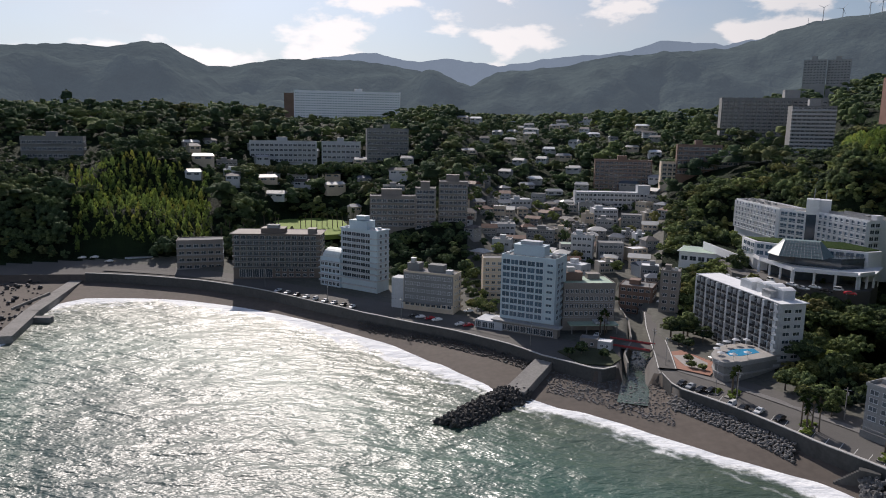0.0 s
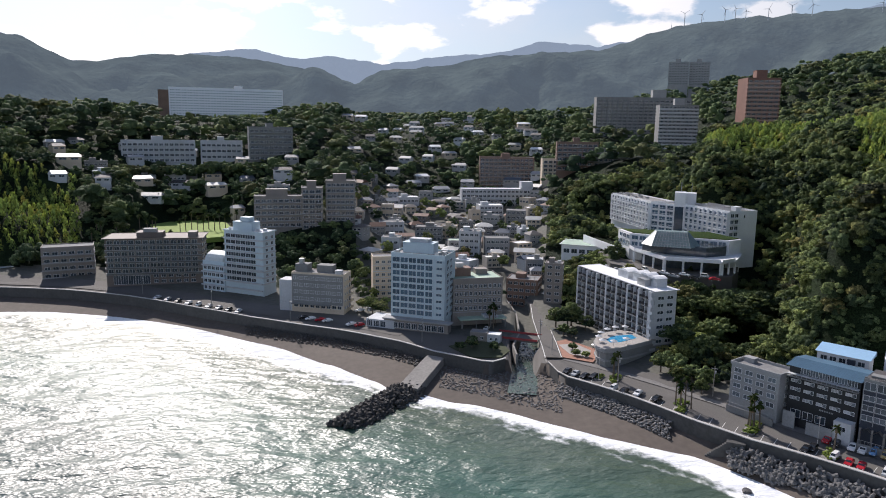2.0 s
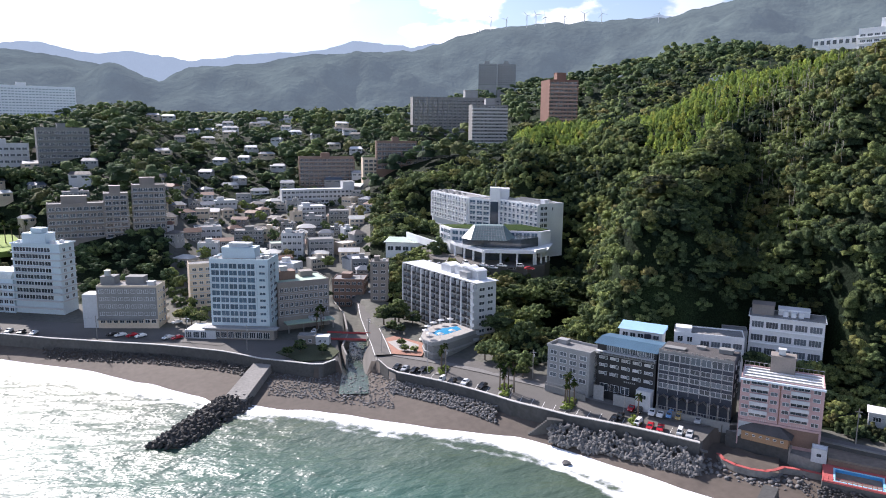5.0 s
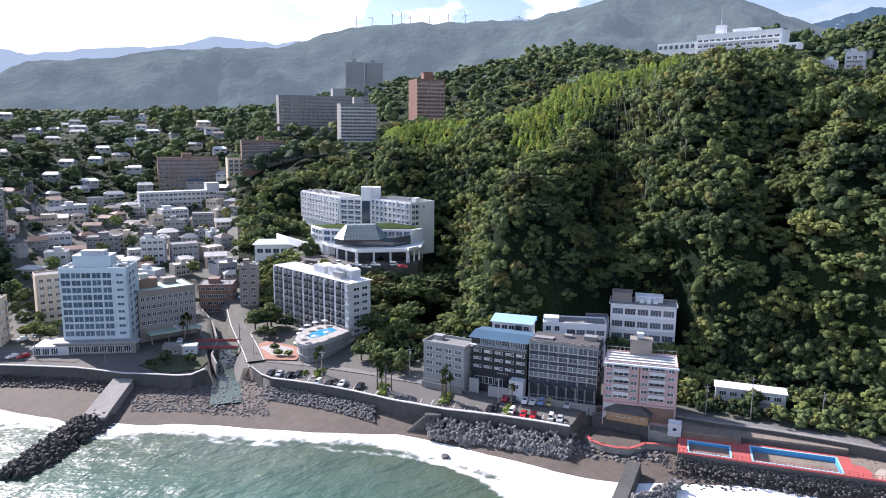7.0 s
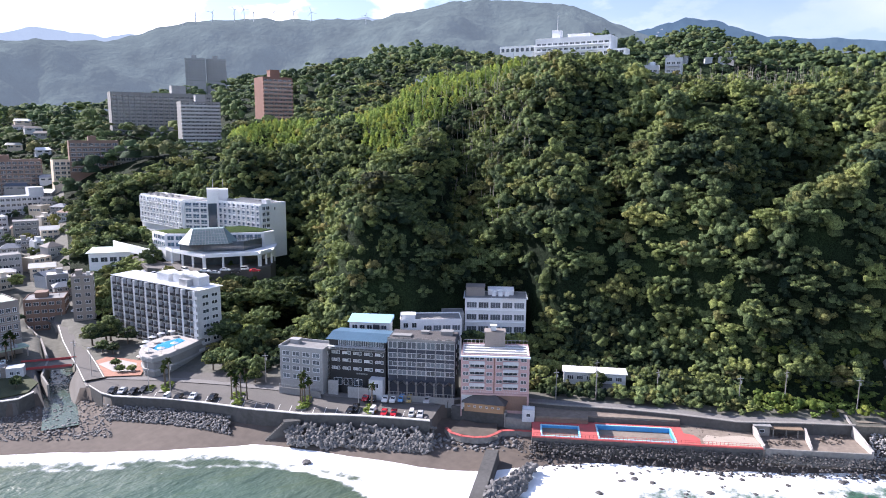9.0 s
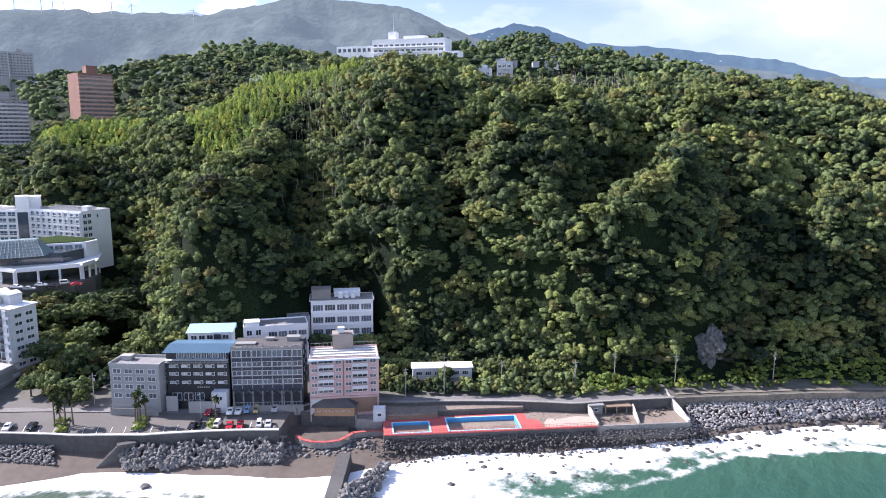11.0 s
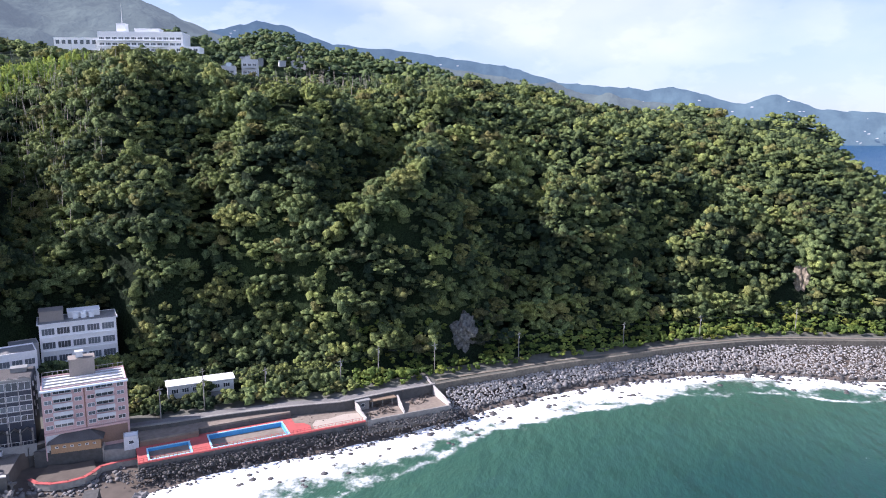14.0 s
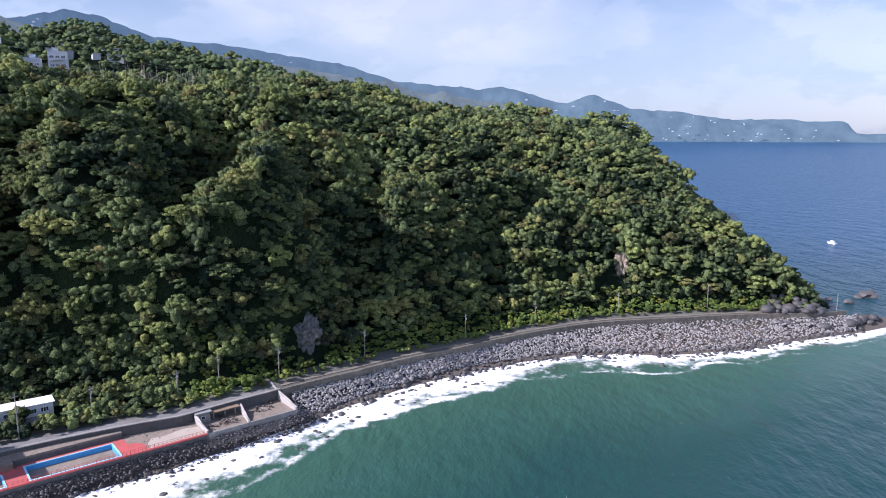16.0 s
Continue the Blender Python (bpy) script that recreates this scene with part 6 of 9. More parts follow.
path = [pol(q, float(SEAWALL(q)) + 3.0) for q in np.arange(78, 122, 1.5)]
strip("road", path, 1.9, None, mat("trodden_path", (0.17, 0.15, 0.12), 0.95, 0.3, 0.3, 2.0, 0.2), "narrow concrete coast path", None, 0.1)
for k in range(26):
    q = 19.8 + k * 0.95
    p0, p1 = pol(q, float(SEAWALL(q)) + 2.0), pol(q + 0.25, float(SEAWALL(q)) + 6.5)
    strip("bay_line", [p0, p1], 0.15, None, M_PAINT, "white parking bay line", None, 0.06)

# the swimming pools
tm = pose(142.7, 103.9, 0, 0, 0, math.degrees(math.atan2(-48.1, 33.2))) @ pose(-0.4, 1.0, 0, 0, 0, 2.96)
tr_ = thing("pool_terrace", "red-painted seaside terrace with two drained swimming pools", "swimming pool", tm)
part("base", boxes((0, 0.05, -0.5, 59, 16.5, 3.4)), M_CONCD, tr_)
M_DECK = mat("silt_covered_concrete", (0.215, 0.178, 0.145), 0.9, 0.3, 0.12, 0.8, 0.1, stain=(0.13, 0.108, 0.09))
for b in ((0, 0, 4.6, 59, 0.7, 5), (0, 0.7, 4.6, 2.3, 9.6, 5), (12.9, 0.7, 4.6, 17.4, 11, 5), (2.3, 8.0, 4.6, 12.9, 9.6, 5), (17.4, 9.8, 4.6, 37.8, 11.2, 5), (37.8, 0.7, 4.6, 40.6, 11.2, 5)):
    part("deck", boxes(b), M_RED, tr_)
part("deck", boxes((40.6, 0.7, 3.4, 59, 16.4, 4.94)), M_DECK, tr_, "silt-covered concrete deck")
part("deck_kerb", boxes((0, 0.02, 3.4, 59, 0.6, 4.6)), M_CONCD, tr_)
for nm, pts, m_ in (("sand_drift", ((44.5, 0.75), (58.9, 0.75), (58.9, 6.5), (55, 7.4), (50, 6.0), (46.5, 6.6), (44.8, 4.0)), mat("pale_sand", (0.37, 0.32, 0.27), 0.95, 0.15, 0.3, 3.0, 0.1)), ("red_patch", ((40.6, 1.0), (43.6, 1.0), (44.2, 3.8), (43.0, 6.2), (40.6, 7.0)), M_RED)):
    bm = bmesh.new()
    prism(bm, pts, 4.9, 4.96)
    part(nm, bm, m_, tr_)
part("back_wall", boxes((1.0, 9.7, 3.4, 15.5, 10.0, 6.0)), M_BROWN, tr_, "low dark red-brown wall behind the small pool")
part("back_wall", boxes((15.5, 11.4, 3.4, 40.6, 11.7, 6.2)), M_CONCD, tr_)
part("back_step", boxes((1.0, 10.0, 3.4, 15.5, 16.4, 6.5)), M_DECK, tr_)
part("back_step", boxes((15.52, 11.7, 3.4, 40.6, 16.4, 6.6)), M_DECK, tr_)
for x0, y0, x1, y1, zf in ((2.4, 0.6, 12.8, 7.9, 4.25), (17.5, 0.6, 37.7, 9.7, 3.75)):
    part("pool_floor", boxes((x0, y0, 3.3, x1, y1, zf)), M_DECK, tr_, "silt-filled pool floor")
    bm = bmesh.new()
    ring(bm, x0 - 0.1, y0 - 0.1, x1 + 0.1, y1 + 0.1, 0.42, 3.4, 5.08)
    part("pool_rim", bm, mat("pool_rim", (0.30, 0.58, 0.72), 0.6, 0.2, 0.4, 2.0), tr_, "light blue pool rim")
    bm = bmesh.new()
    ring(bm, x0 + 0.32, y0 + 0.32, x1 - 0.32, y1 - 0.32, 0.06, zf - 0.1, 4.95)
    part("pool_lining", bm, M_POOLBLUE, tr_, "deep blue painted lining")
me = add_mats(mesh_of(boxes((-0.04, -0.04, 0, 0.04, 0.04, 1.0))), M_RED)
for k in range(60):
    part("rail_post", me, None, tr_, at=pose(0.3 + k * 0.98, 0.15, 5))
for z in (5.5, 6.0):
    part("rail", boxes((0.3, 0.12, z, 58.5, 0.18, z + 0.06)), M_RED, tr_)
wb = House("kiosk", "small white concrete kiosk at the pool entrance", (149.0, 112.6), (151.0, 109.8), 3.0, 5.0, 3.2, M_WHITE, M_ROOFWHITE, parapet=0.3, base=0.1)
wb.windows("f", 1.4, 1, 2, 1, 1.2, 1.0, M_GLASS, 0)
# kids' basin with its red curved edge
arc = [(134.0, 127.5), (132.8, 124.5), (133.2, 121.0), (135.0, 117.8), (137.6, 115.6), (140.4, 115.2), (143.4, 115.4), (146.4, 112.8), (149.5, 108.6)]
strip("basin_floor", [(137, 127), (139, 121), (143, 116.5)], 9.0, 3.1, M_SAND, "sandy floor of a ruined paddling basin")
be = thing("basin_edge", "curved red-topped edge of a ruined paddling basin", "pool edge", pose(0, 0, 0))
for nm, w_, lo, hi, m_ in (("curb", 0.4, -1.6, 0.1, M_CONC), ("red_top", 0.5, 0.1, 0.22, M_RED)):
    for (ax, ay), (bx, by) in zip(arc, arc[1:]):
        bm = bmesh.new()
        L = math.hypot(bx - ax, by - ay)
        box(bm, -0.1, -w_, lo, L + 0.1, w_, hi, 0, pose(ax, ay, 3.0, 0, 0, math.degrees(math.atan2(by - ay, bx - ax))))
        part(nm, bm, m_, be)
bm = bmesh.new()
box(bm, 0, 0, 0, 15.5, 0.5, 5.2, 0, pose(140.4, 131.6, 1.4, 0, 0, -63))
tagged(new("retaining_wall", add_mats(mesh_of(bm), M_CONCD)), "dark concrete wall under the bath house", "wall", kind="structure")
bm = bmesh.new()
prism(bm, [(140.8, 132), (147.8, 117.6), (152, 120), (149, 133)], 1, 6.3)
tagged(new("terrace", add_mats(mesh_of(bm), M_PAVE)), "raised yard round the bath house", "terrace", kind="structure")
bm = bmesh.new()
prism(bm, [(147.6, 117.4), (150.5, 110.5), (155, 113.5), (152, 120)], 1, 5.2)
tagged(new("terrace", add_mats(mesh_of(bm), M_CONC)), "stained concrete landing beside the kiosk", "terrace", kind="structure")

# ruined bath house at the end of the terrace
rn = thing("ruined_bath_house", "roofless ruined concrete bath house full of rubble", "ruin", tm)
part("floor", boxes((59.02, 0.3, 0, 85.4, 17, 4.5)), M_DECK, rn)
part("front_kerb", boxes((59.6, 0.1, 1, 85.4, 0.6, 4.9)), M_CONC, rn)


def slant(nm, x0, y0, x1, y1, t, z, h0, h1, m_=None):
    """A broken wall whose height falls from one end to the other."""
    L = math.hypot(x1 - x0, y1 - y0)
    bm = bmesh.new()
    n = 6
    r = random.Random(int(x0 * 7 + y0))
    rows = [[bm.verts.new((L * k / n, s * t / 2, zz)) for s in (-1, 1) for zz in (0, h0 + (h1 - h0) * k / n + r.uniform(-0.18, 0.18))] for k in range(n + 1)]
    for a, b in zip(rows, rows[1:]):
        for i, j in ((0, 1), (1, 3), (3, 2), (2, 0)):
            bm.faces.new((a[i], a[j], b[j], b[i]))
    bm.faces.new((rows[0][0], rows[0][2], rows[0][3], rows[0][1]))
    bm.faces.new((rows[-1][0], rows[-1][1], rows[-1][3], rows[-1][2]))
    bmesh.ops.recalc_face_normals(bm, faces=bm.faces[:])
    part(nm, bm, m_ or M_PAVE, rn, at=pose(x0, y0, z, 0, 0, math.degrees(math.atan2(y1 - y0, x1 - x0))))


slant("wall", 59.3, 0.4, 59.3, 9.5, 0.5, 3.0, 2.6, 4.2)
slant("wall", 71.2, 0.6, 72.6, 9.5, 0.45, 4.4, 0.8, 2.6)
slant("wall", 85.6, 0.2, 85.6, 16.8, 0.6, 1.0, 4.6, 7.4)
slant("wall", 60, 14.6, 85.4, 16.9, 0.5, 4.0, 2.6, 2.9, M_CONCD)
slant("wall", 63.6, 11.4, 72.4, 11.8, 0.35, 4.4, 2.3, 2.2, M_CONC)
part("room", boxes((59.6, 9.0, 4.4, 63.4, 13.6, 7.2)), M_CONC, rn)
bm = bmesh.new()
capped(bm, 59.3, 8.7, 7.2, 63.7, 13.9, 7.45)
part("roof_slab", bm, M_GREYWALL, rn)
part("roof_slab", boxes((63.6, 8.6, 6.6, 72.0, 11.6, 6.85)), M_WOOD, rn, "rusty brown sheet roof")
part("room", boxes((70.5, 11.9, 4.4, 75.0, 15.0, 7.2)), M_CONC, rn)
part("roof_slab", boxes((70.2, 11.2, 7.2, 75.4, 15.3, 7.4)), M_BROWN, rn, "brown roof slab")
for x in (64.2, 67.5, 70.5):
    part("post", boxes((x, 8.8, 4.4, x + 0.25, 9.05, 6.6)), M_CONC, rn)
part("window", window_mesh(1.2, 1.0, M_GLASS, 0, None, False), None, rn, at=pose(60.8, 8.98, 5.4))

# jetties
jt = thing("jetty", "concrete apron leading to a rubble breakwater", "jetty", pose(36.0, 236.5, 0, 0, 0, math.degrees(math.atan2(-20.5, -11.5))))
bm = bmesh.new()
v = [bm.verts.new(p) for p in ((0, -3.4, 0), (25, -3.8, 0), (25, 3.8, 0), (0, 3.4, 0), (0, -3.2, 5.4), (25, -3.5, 2.6), (25, 3.5, 2.6), (0, 3.2, 5.4))]
for f in ((3, 2, 1, 0), (4, 5, 6, 7), (0, 1, 5, 4), (1, 2, 6, 5), (2, 3, 7, 6), (3, 0, 4, 7)):
    bm.faces.new([v[i] for i in f])
part("apron", bm, M_CONC, jt)
gy_ = thing("groyne", "low concrete groyne running into the surf", "groyne", pose(132.5, 109.5, 0, 0, 0, math.degrees(math.atan2(-14, -24))))
bm = bmesh.new()
v = [bm.verts.new(p) for p in ((0, -2.2, -1), (34, -2.6, -2), (34, 2.6, -2), (0, 2.2, -1), (0, -1.6, 3.2), (34, -1.7, 0.5), (34, 1.7, 0.5), (0, 1.6, 3.2))]
for f in ((3, 2, 1, 0), (4, 5, 6, 7), (0, 1, 5, 4), (1, 2, 6, 5), (2, 3, 7, 6), (3, 0, 4, 7)):
    bm.faces.new([v[i] for i in f])
part("apron", bm, M_CONCD, gy_)
lj = thing("pier", "long low concrete pier with a rock mound", "pier", pose(0, 0, 0))
for line in ([(-195, 371), (-188, 335), (-181, 300), (-170, 262)],):
    bm = bmesh.new()
    for (ax, ay), (bx, by) in zip(line, line[1:]):
        L = math.hypot(bx - ax, by - ay)
        box(bm, -0.3, -3.2, -2, L + 0.3, 3.2, 3.0, 0, pose(ax, ay, 0, 0, 0, math.degrees(math.atan2(by - ay, bx - ax))))
    part("deck", bm, M_CONC, lj)
part("spur", boxes((-182, 291, -2, -168, 294, 2.4)), M_CONC, lj)
part("parapet", boxes((-190, 300, 3, -189.2, 330, 4.2)), M_CONC, lj)


# ---- rocks ----
def rock_template(rng, flat=0.75, n=2):
    """A boulder about one metre in radius from a worn cube: vertices and quads."""
    vs, idx, fs = [], {}, []

    def vid(p):
        k = tuple(np.round(p, 4))
        if k not in idx:
            idx[k] = len(vs)
            vs.append(np.array(p, float))
        return idx[k]
    g = np.linspace(-1, 1, n + 1)
    for ax in range(3):
        for s in (-1, 1):
            for i in range(n):
                for j in range(n):
                    q = []
                    for a, b in ((i, j), (i + 1, j), (i + 1, j + 1), (i, j + 1)):
                        p = [0, 0, 0]
                        p[ax], p[(ax + 1) % 3], p[(ax + 2) % 3] = s, g[a], g[b]
                        q.append(vid(p))
                    fs.append(q if s > 0 else q[::-1])
    vs = np.array(vs)
    vs /= np.linalg.norm(vs, axis=1)[:, None] ** 0.75
    vs *= rng.uniform(0.72, 1.12, (len(vs), 1)) * np.array([1, rng.uniform(0.7, 1), flat * rng.uniform(0.8, 1.1)])
    return vs * 0.85, np.array(fs), np.zeros(len(fs))


rng = np.random.default_rng(8)
ROCKS = [rock_template(rng) for _ in range(8)]
PEBBLES = [rock_template(rng, 0.75, 1) for _ in range(8)]
FLATROCKS = [rock_template(rng, 0.5) for _ in range(5)]


def tetrapod_mesh(material):
    bm = bmesh.new()
    bmesh.ops.create_icosphere(bm, subdivisions=1, radius=0.62)
    for d in ((0, 0, 1), (0.943, 0, -0.333), (-0.471, 0.816, -0.333), (-0.471, -0.816, -0.333)):
        tube(bm, Vector(d) * 0.3, Vector(d) * 1.35, 0.52, 0.36, 7)
    return add_mats(mesh_of(bm, "tetrapod"), material)


def rock_strip(name, az0, az1, lo, hi, n, size, material, label, seed, lift=0.25, templates=None, pile=0.0):
    """Loose stones strewn between two distances from the camera's place."""
    r = np.random.default_rng(seed)
    a = r.uniform(az0, az1, n)
    s = r.uniform(0, 1, n)
    d = lo(a) + (hi(a) - lo(a)) * s
    x, y = d * np.sin(np.radians(a)), d * np.cos(np.radians(a))
    R = size[0] + (size[1] - size[0]) * r.uniform(0, 1, n) ** 2.2
    z = np.maximum(height(x, y), -0.6) + R * lift + pile * s
    return stamp(name, templates or ROCKS, np.stack([x, y, z, R, r.uniform(0.7, 1.1, n), r.uniform(0, 1, n)], 1), material, label, "rocks", seed)


rock_strip("boulders", 19, 28.3, lambda a: SEAWALL(a) - 7, lambda a: SEAWALL(a) - 0.8, 1500, (0.25, 0.75), M_ROCK, "grey boulders heaped against the sea wall", 51, 0.3, PEBBLES, 1.6)
rock_strip("boulders", -7, 8.5, lambda a: SEAWALL(a) - 8, lambda a: SEAWALL(a) - 0.8, 1100, (0.25, 0.7), M_ROCKD, "dark stones at the foot of the sea wall", 52, 0.3, PEBBLES, 1.0)
rock_strip("boulders", 9, 19.5, lambda a: SHORE(a) + 8, lambda a: SEAWALL(a) - 1, 1500, (0.2, 0.6), M_ROCK, "loose grey stones at the stream mouth", 53, 0.25, PEBBLES)
sr = random.Random(31)
st_ = []
for k in range(240):
    s = sr.uniform(0, 5.999)
    i = int(s)
    (ax, ay), (bx, by) = RIVER[i], RIVER[i + 1]
    st_.append((ax + (bx - ax) * (s - i) + sr.uniform(-4, 4), ay + (by - ay) * (s - i) + sr.uniform(-2, 2), 1.2, sr.uniform(0.25, 0.75), 0.8, sr.random()))
stamp("stream_stones", ROCKS, st_, M_ROCK, "rounded stones in the stream bed", "rocks", 61)
rock_strip("boulders", 44, 53, lambda a: SHORE(a) + 9, lambda a: SHORE(a) + 16, 160, (0.4, 1.0), M_ROCK, "loose grey stones below the slipway", 54)
rock_strip("boulders", 54.5, 79, lambda a: SHORE(a) - 3, lambda a: np.minimum(SEAWALL(a) - 15.5, SHORE(a) + 5), 300, (0.25, 0.8), M_ROCKD, "dark wet boulders under the pool terrace", 55)
rock_strip("boulders", 79, 123, lambda a: SHORE(a) + 3, lambda a: SEAWALL(a) - 0.7, 9500, (0.24, 0.66), mat("pale_grey_rock", (0.33, 0.32, 0.31), 0.9, 0.32, 0.25, 2.0, 0.4, island=0.5), "pale grey boulder beach below the coast path", 56, 0.3, PEBBLES, 3.0)
rock_strip("boulders", 79, 123.5, lambda a: SHORE(a) - 5, lambda a: SHORE(a) + 4.5, 800, (0.4, 1.3), M_ROCKD, "black wet boulders in the wash", 57, 0.35)
rock_strip("boulders", 58, 122, lambda a: SHORE(a) - 17, lambda a: SHORE(a) - 3, 330, (0.35, 1.25), M_ROCKD, "scattered black rocks awash in the surf", 58, 0.5, FLATROCKS)
rock_strip("boulders", 84, 120, lambda a: SHORE(a) + 2, lambda a: SEAWALL(a) - 0.7, 260, (0.5, 1.3), M_ROCK, "large grey blocks among the boulders of the shore", 62, 0.4, None, 2.6)
rock_strip("boulders", 117, 124, lambda a: SEAWALL(a) - 6, lambda a: SEAWALL(a) + 16, 170, (1.2, 4.2), M_ROCKD, "large dark rocks at the tip of the headland", 59, 0.3)
rock_strip("boulders", -34, -30.4, lambda a: SHORE(a) - 20, lambda a: SEAWALL(a) - 2, 150, (0.6, 1.6), M_ROCKD, "dark rocks beside the pier", 60, 0.6)
for x, y, r in ((352, -233, 6.0), (338, -214, 3.2), (345, -208, 2.4), (360, -240, 2.6), (349, -226, 3.0), (98, 143, 1.6), (105, 149, 1.3), (157, 83, 1.9)):
    bm = bmesh.new()
    bmesh.ops.create_icosphere(bm, subdivisions=2, radius=r)
    for v in bm.verts:
        v.co *= 0.75 + 0.35 * noise.noise(v.co * (1.6 / r) + Vector((x, y, 0)))
        v.co.z *= 0.55
    rk = new("rock", add_mats(mesh_of(bm), M_ROCKD))
    rk.location = (x, y, 0.2)
    tagged(rk, "lone dark rock washed by surf", "rock", "rocks in the surf")

# rocks heaped along the foot of the terrace, and rubble on it
rb = np.random.default_rng(91)
pl = []
for k in range(1300):
    u, v = rb.uniform(-4, 92), -abs(rb.normal(0, 1.9)) - 0.3
    R = 0.24 + 0.5 * rb.uniform(0, 1) ** 2.5
    z = 4.4 * math.exp(v / 4.5) - 0.5
    p = tm @ Vector((u, v, z))
    pl.append((p.x, p.y, p.z, R, 0.85, rb.uniform(0, 1)))
stamp("boulders", PEBBLES, pl, M_ROCKD, "dark boulders heaped against the foot of the pool terrace", "rocks", 92)
pl = []
for u, v, s, n in ((67, 5.5, 2.2, 70), (78.5, 7.5, 2.6, 60), (82, 11, 1.6, 24), (62, 4, 1.2, 16), (66, 9.8, 2.0, 26)):
    for k in range(n):
        q = rb.normal(0, 0.6, 2)
        a_ = rb.uniform(0, 6.283)
        if n == 60:
            q = np.array([math.cos(a_), 0.7 * math.sin(a_)]) * rb.uniform(0.75, 1.05)
        p = tm @ Vector((u + q[0] * s, v + q[1] * s, 4.6 + 0.5 * rb.uniform(0, 1)))
        pl.append((p.x, p.y, p.z, rb.uniform(0.15, 0.5), 0.7, rb.uniform(0, 1)))
for k in range(26):
    p = tm @ Vector((rb.uniform(41, 58), rb.uniform(5, 14), 5.0))
    pl.append((p.x, p.y, p.z, rb.uniform(0.12, 0.4), 0.6, rb.uniform(0, 1)))
stamp("rubble", ROCKS, pl, mat("brown_rubble", (0.12, 0.10, 0.085), 0.9, 0.4, 0.4, 3.0, 0.4, island=0.8), "broken concrete and stones strewn on the terrace", "rubble", 93)

TETRA, TETRAD = tetrapod_mesh(mat("grey_concrete_block", (0.15, 0.148, 0.146), 0.9, 0.3, 0.3, 2.0, 0.3, rand=0.6)), tetrapod_mesh(mat("dark_concrete_block", (0.06, 0.057, 0.054), 0.85, 0.35, 0.3, 2.0, 0.3, rand=0.6))


def heap(parent, mesh, n, place, size, seed):
    r = random.Random(seed)
    for k in range(n):
        x, y, z = place(r)
        part("tetrapod", mesh, None, parent, at=pose(x, y, z, r.uniform(0, 360), r.uniform(0, 360), r.uniform(0, 360)) @ Matrix.Scale(size * r.uniform(0.85, 1.15), 4))


def jetty_place(r):
    s, u = r.uniform(0, 1), r.uniform(-1, 1)
    w = 6.4 * (1 - 0.2 * s)
    return 21.5 + 33.5 * s, u * w - 0.5 - 7.0 * s, 2.5 * (1 - abs(u) ** 1.7) - 0.2 - 0.9 * s


heap(jt, TETRAD, 295, jetty_place, 1.16, 3)
tp = thing("tetrapod_bank", "bank of grey concrete tetrapods against the sea wall", "tetrapods", pose(0, 0, 0))


def bank_place(r):
    q = r.uniform(32.9, 45.4)
    s = r.uniform(0, 1) ** 0.8
    return (*pol(q, float(SEAWALL(q)) - 1.2 - 6.6 * s), 1.1 + 3.3 * (1 - s) + r.uniform(-0.3, 0.3))


heap(tp, TETRA, 298, bank_place, 0.9, 4)


bs_ = thing("beach_stair", "concrete landing and steps from the sea wall to the beach", "stair", pose(*pol(32.6, 189.5), 0, 0, 0, -32.6))
part("landing", boxes((0, -1.9, -0.5, 4.6, -0.1, 5.6)), M_CONCD, bs_)
for k in range(10):
    part("step", boxes((-0.5 * (k + 1), -1.8, -0.5, -0.5 * k, -0.7, 5.4 - 0.45 * (k + 1))), M_CONCD, bs_)


def groyne_place(r):
    s, u = r.uniform(0, 1), r.uniform(0, 1)
    x = 14 + 4 * (1 - s) - 16 * u * (1 - 0.4 * s) + 18 * s
    return x, 3.0 + 8.5 * u * (1 - 0.5 * s), 2.4 * (1 - s * 0.7) - 1.0 * u


heap(gy_, TETRA, 230, groyne_place, 1.25, 5)

# a small boat off the headland
bx_, by_ = pol(91.7 + math.degrees(math.atan2(1481 - 784, 1242)), 610)
bt = thing("motor_boat", "small white motor boat out on the sea", "boat", pose(bx_, by_, -0.2, 0, 0, 20))
bm = bmesh.new()
v = [bm.verts.new(p) for p in ((-3.2, -1.1, 0), (2.2, -1.1, 0), (4.2, 0, 0), (2.2, 1.1, 0), (-3.2, 1.1, 0), (-3.3, -1.35, 1.1), (2.4, -1.35, 1.2), (4.9, 0, 1.5), (2.4, 1.35, 1.2), (-3.3, 1.35, 1.1))]
for k in range(5):
    bm.faces.new((v[k], v[(k + 1) % 5], v[5 + (k + 1) % 5], v[5 + k]))
bm.faces.new(v[5:])
bm.faces.new(v[4::-1])
part("hull", bm, M_BRIGHT, bt)
bm = bmesh.new()
capped(bm, -1.2, -0.8, 1.15, 1.2, 0.8, 2.6)
part("cabin", bm, M_BRIGHT, bt)


# ---- the town in the valley ----
HOUSE_WALLS = [M_WHITE, M_LIGHTGREY, M_BEIGE, M_TAUPE, M_GREYWALL, M_GREYWALL, mat("cream_render", (0.46, 0.42, 0.36), 0.8, 0.15, 0.2, 2.0)]
ROOFS = [M_TILE, mat("grey_blue_tiles", (0.09, 0.115, 0.15), 0.6, 0.25, 0.4, 5.0, 0.3), mat("brown_tiles", (0.16, 0.085, 0.06), 0.7, 0.25, 0.4, 5.0, 0.3), mat("pale_sheet_roof", (0.46, 0.46, 0.44), 0.5, 0.2, 0.3, 2.0)]


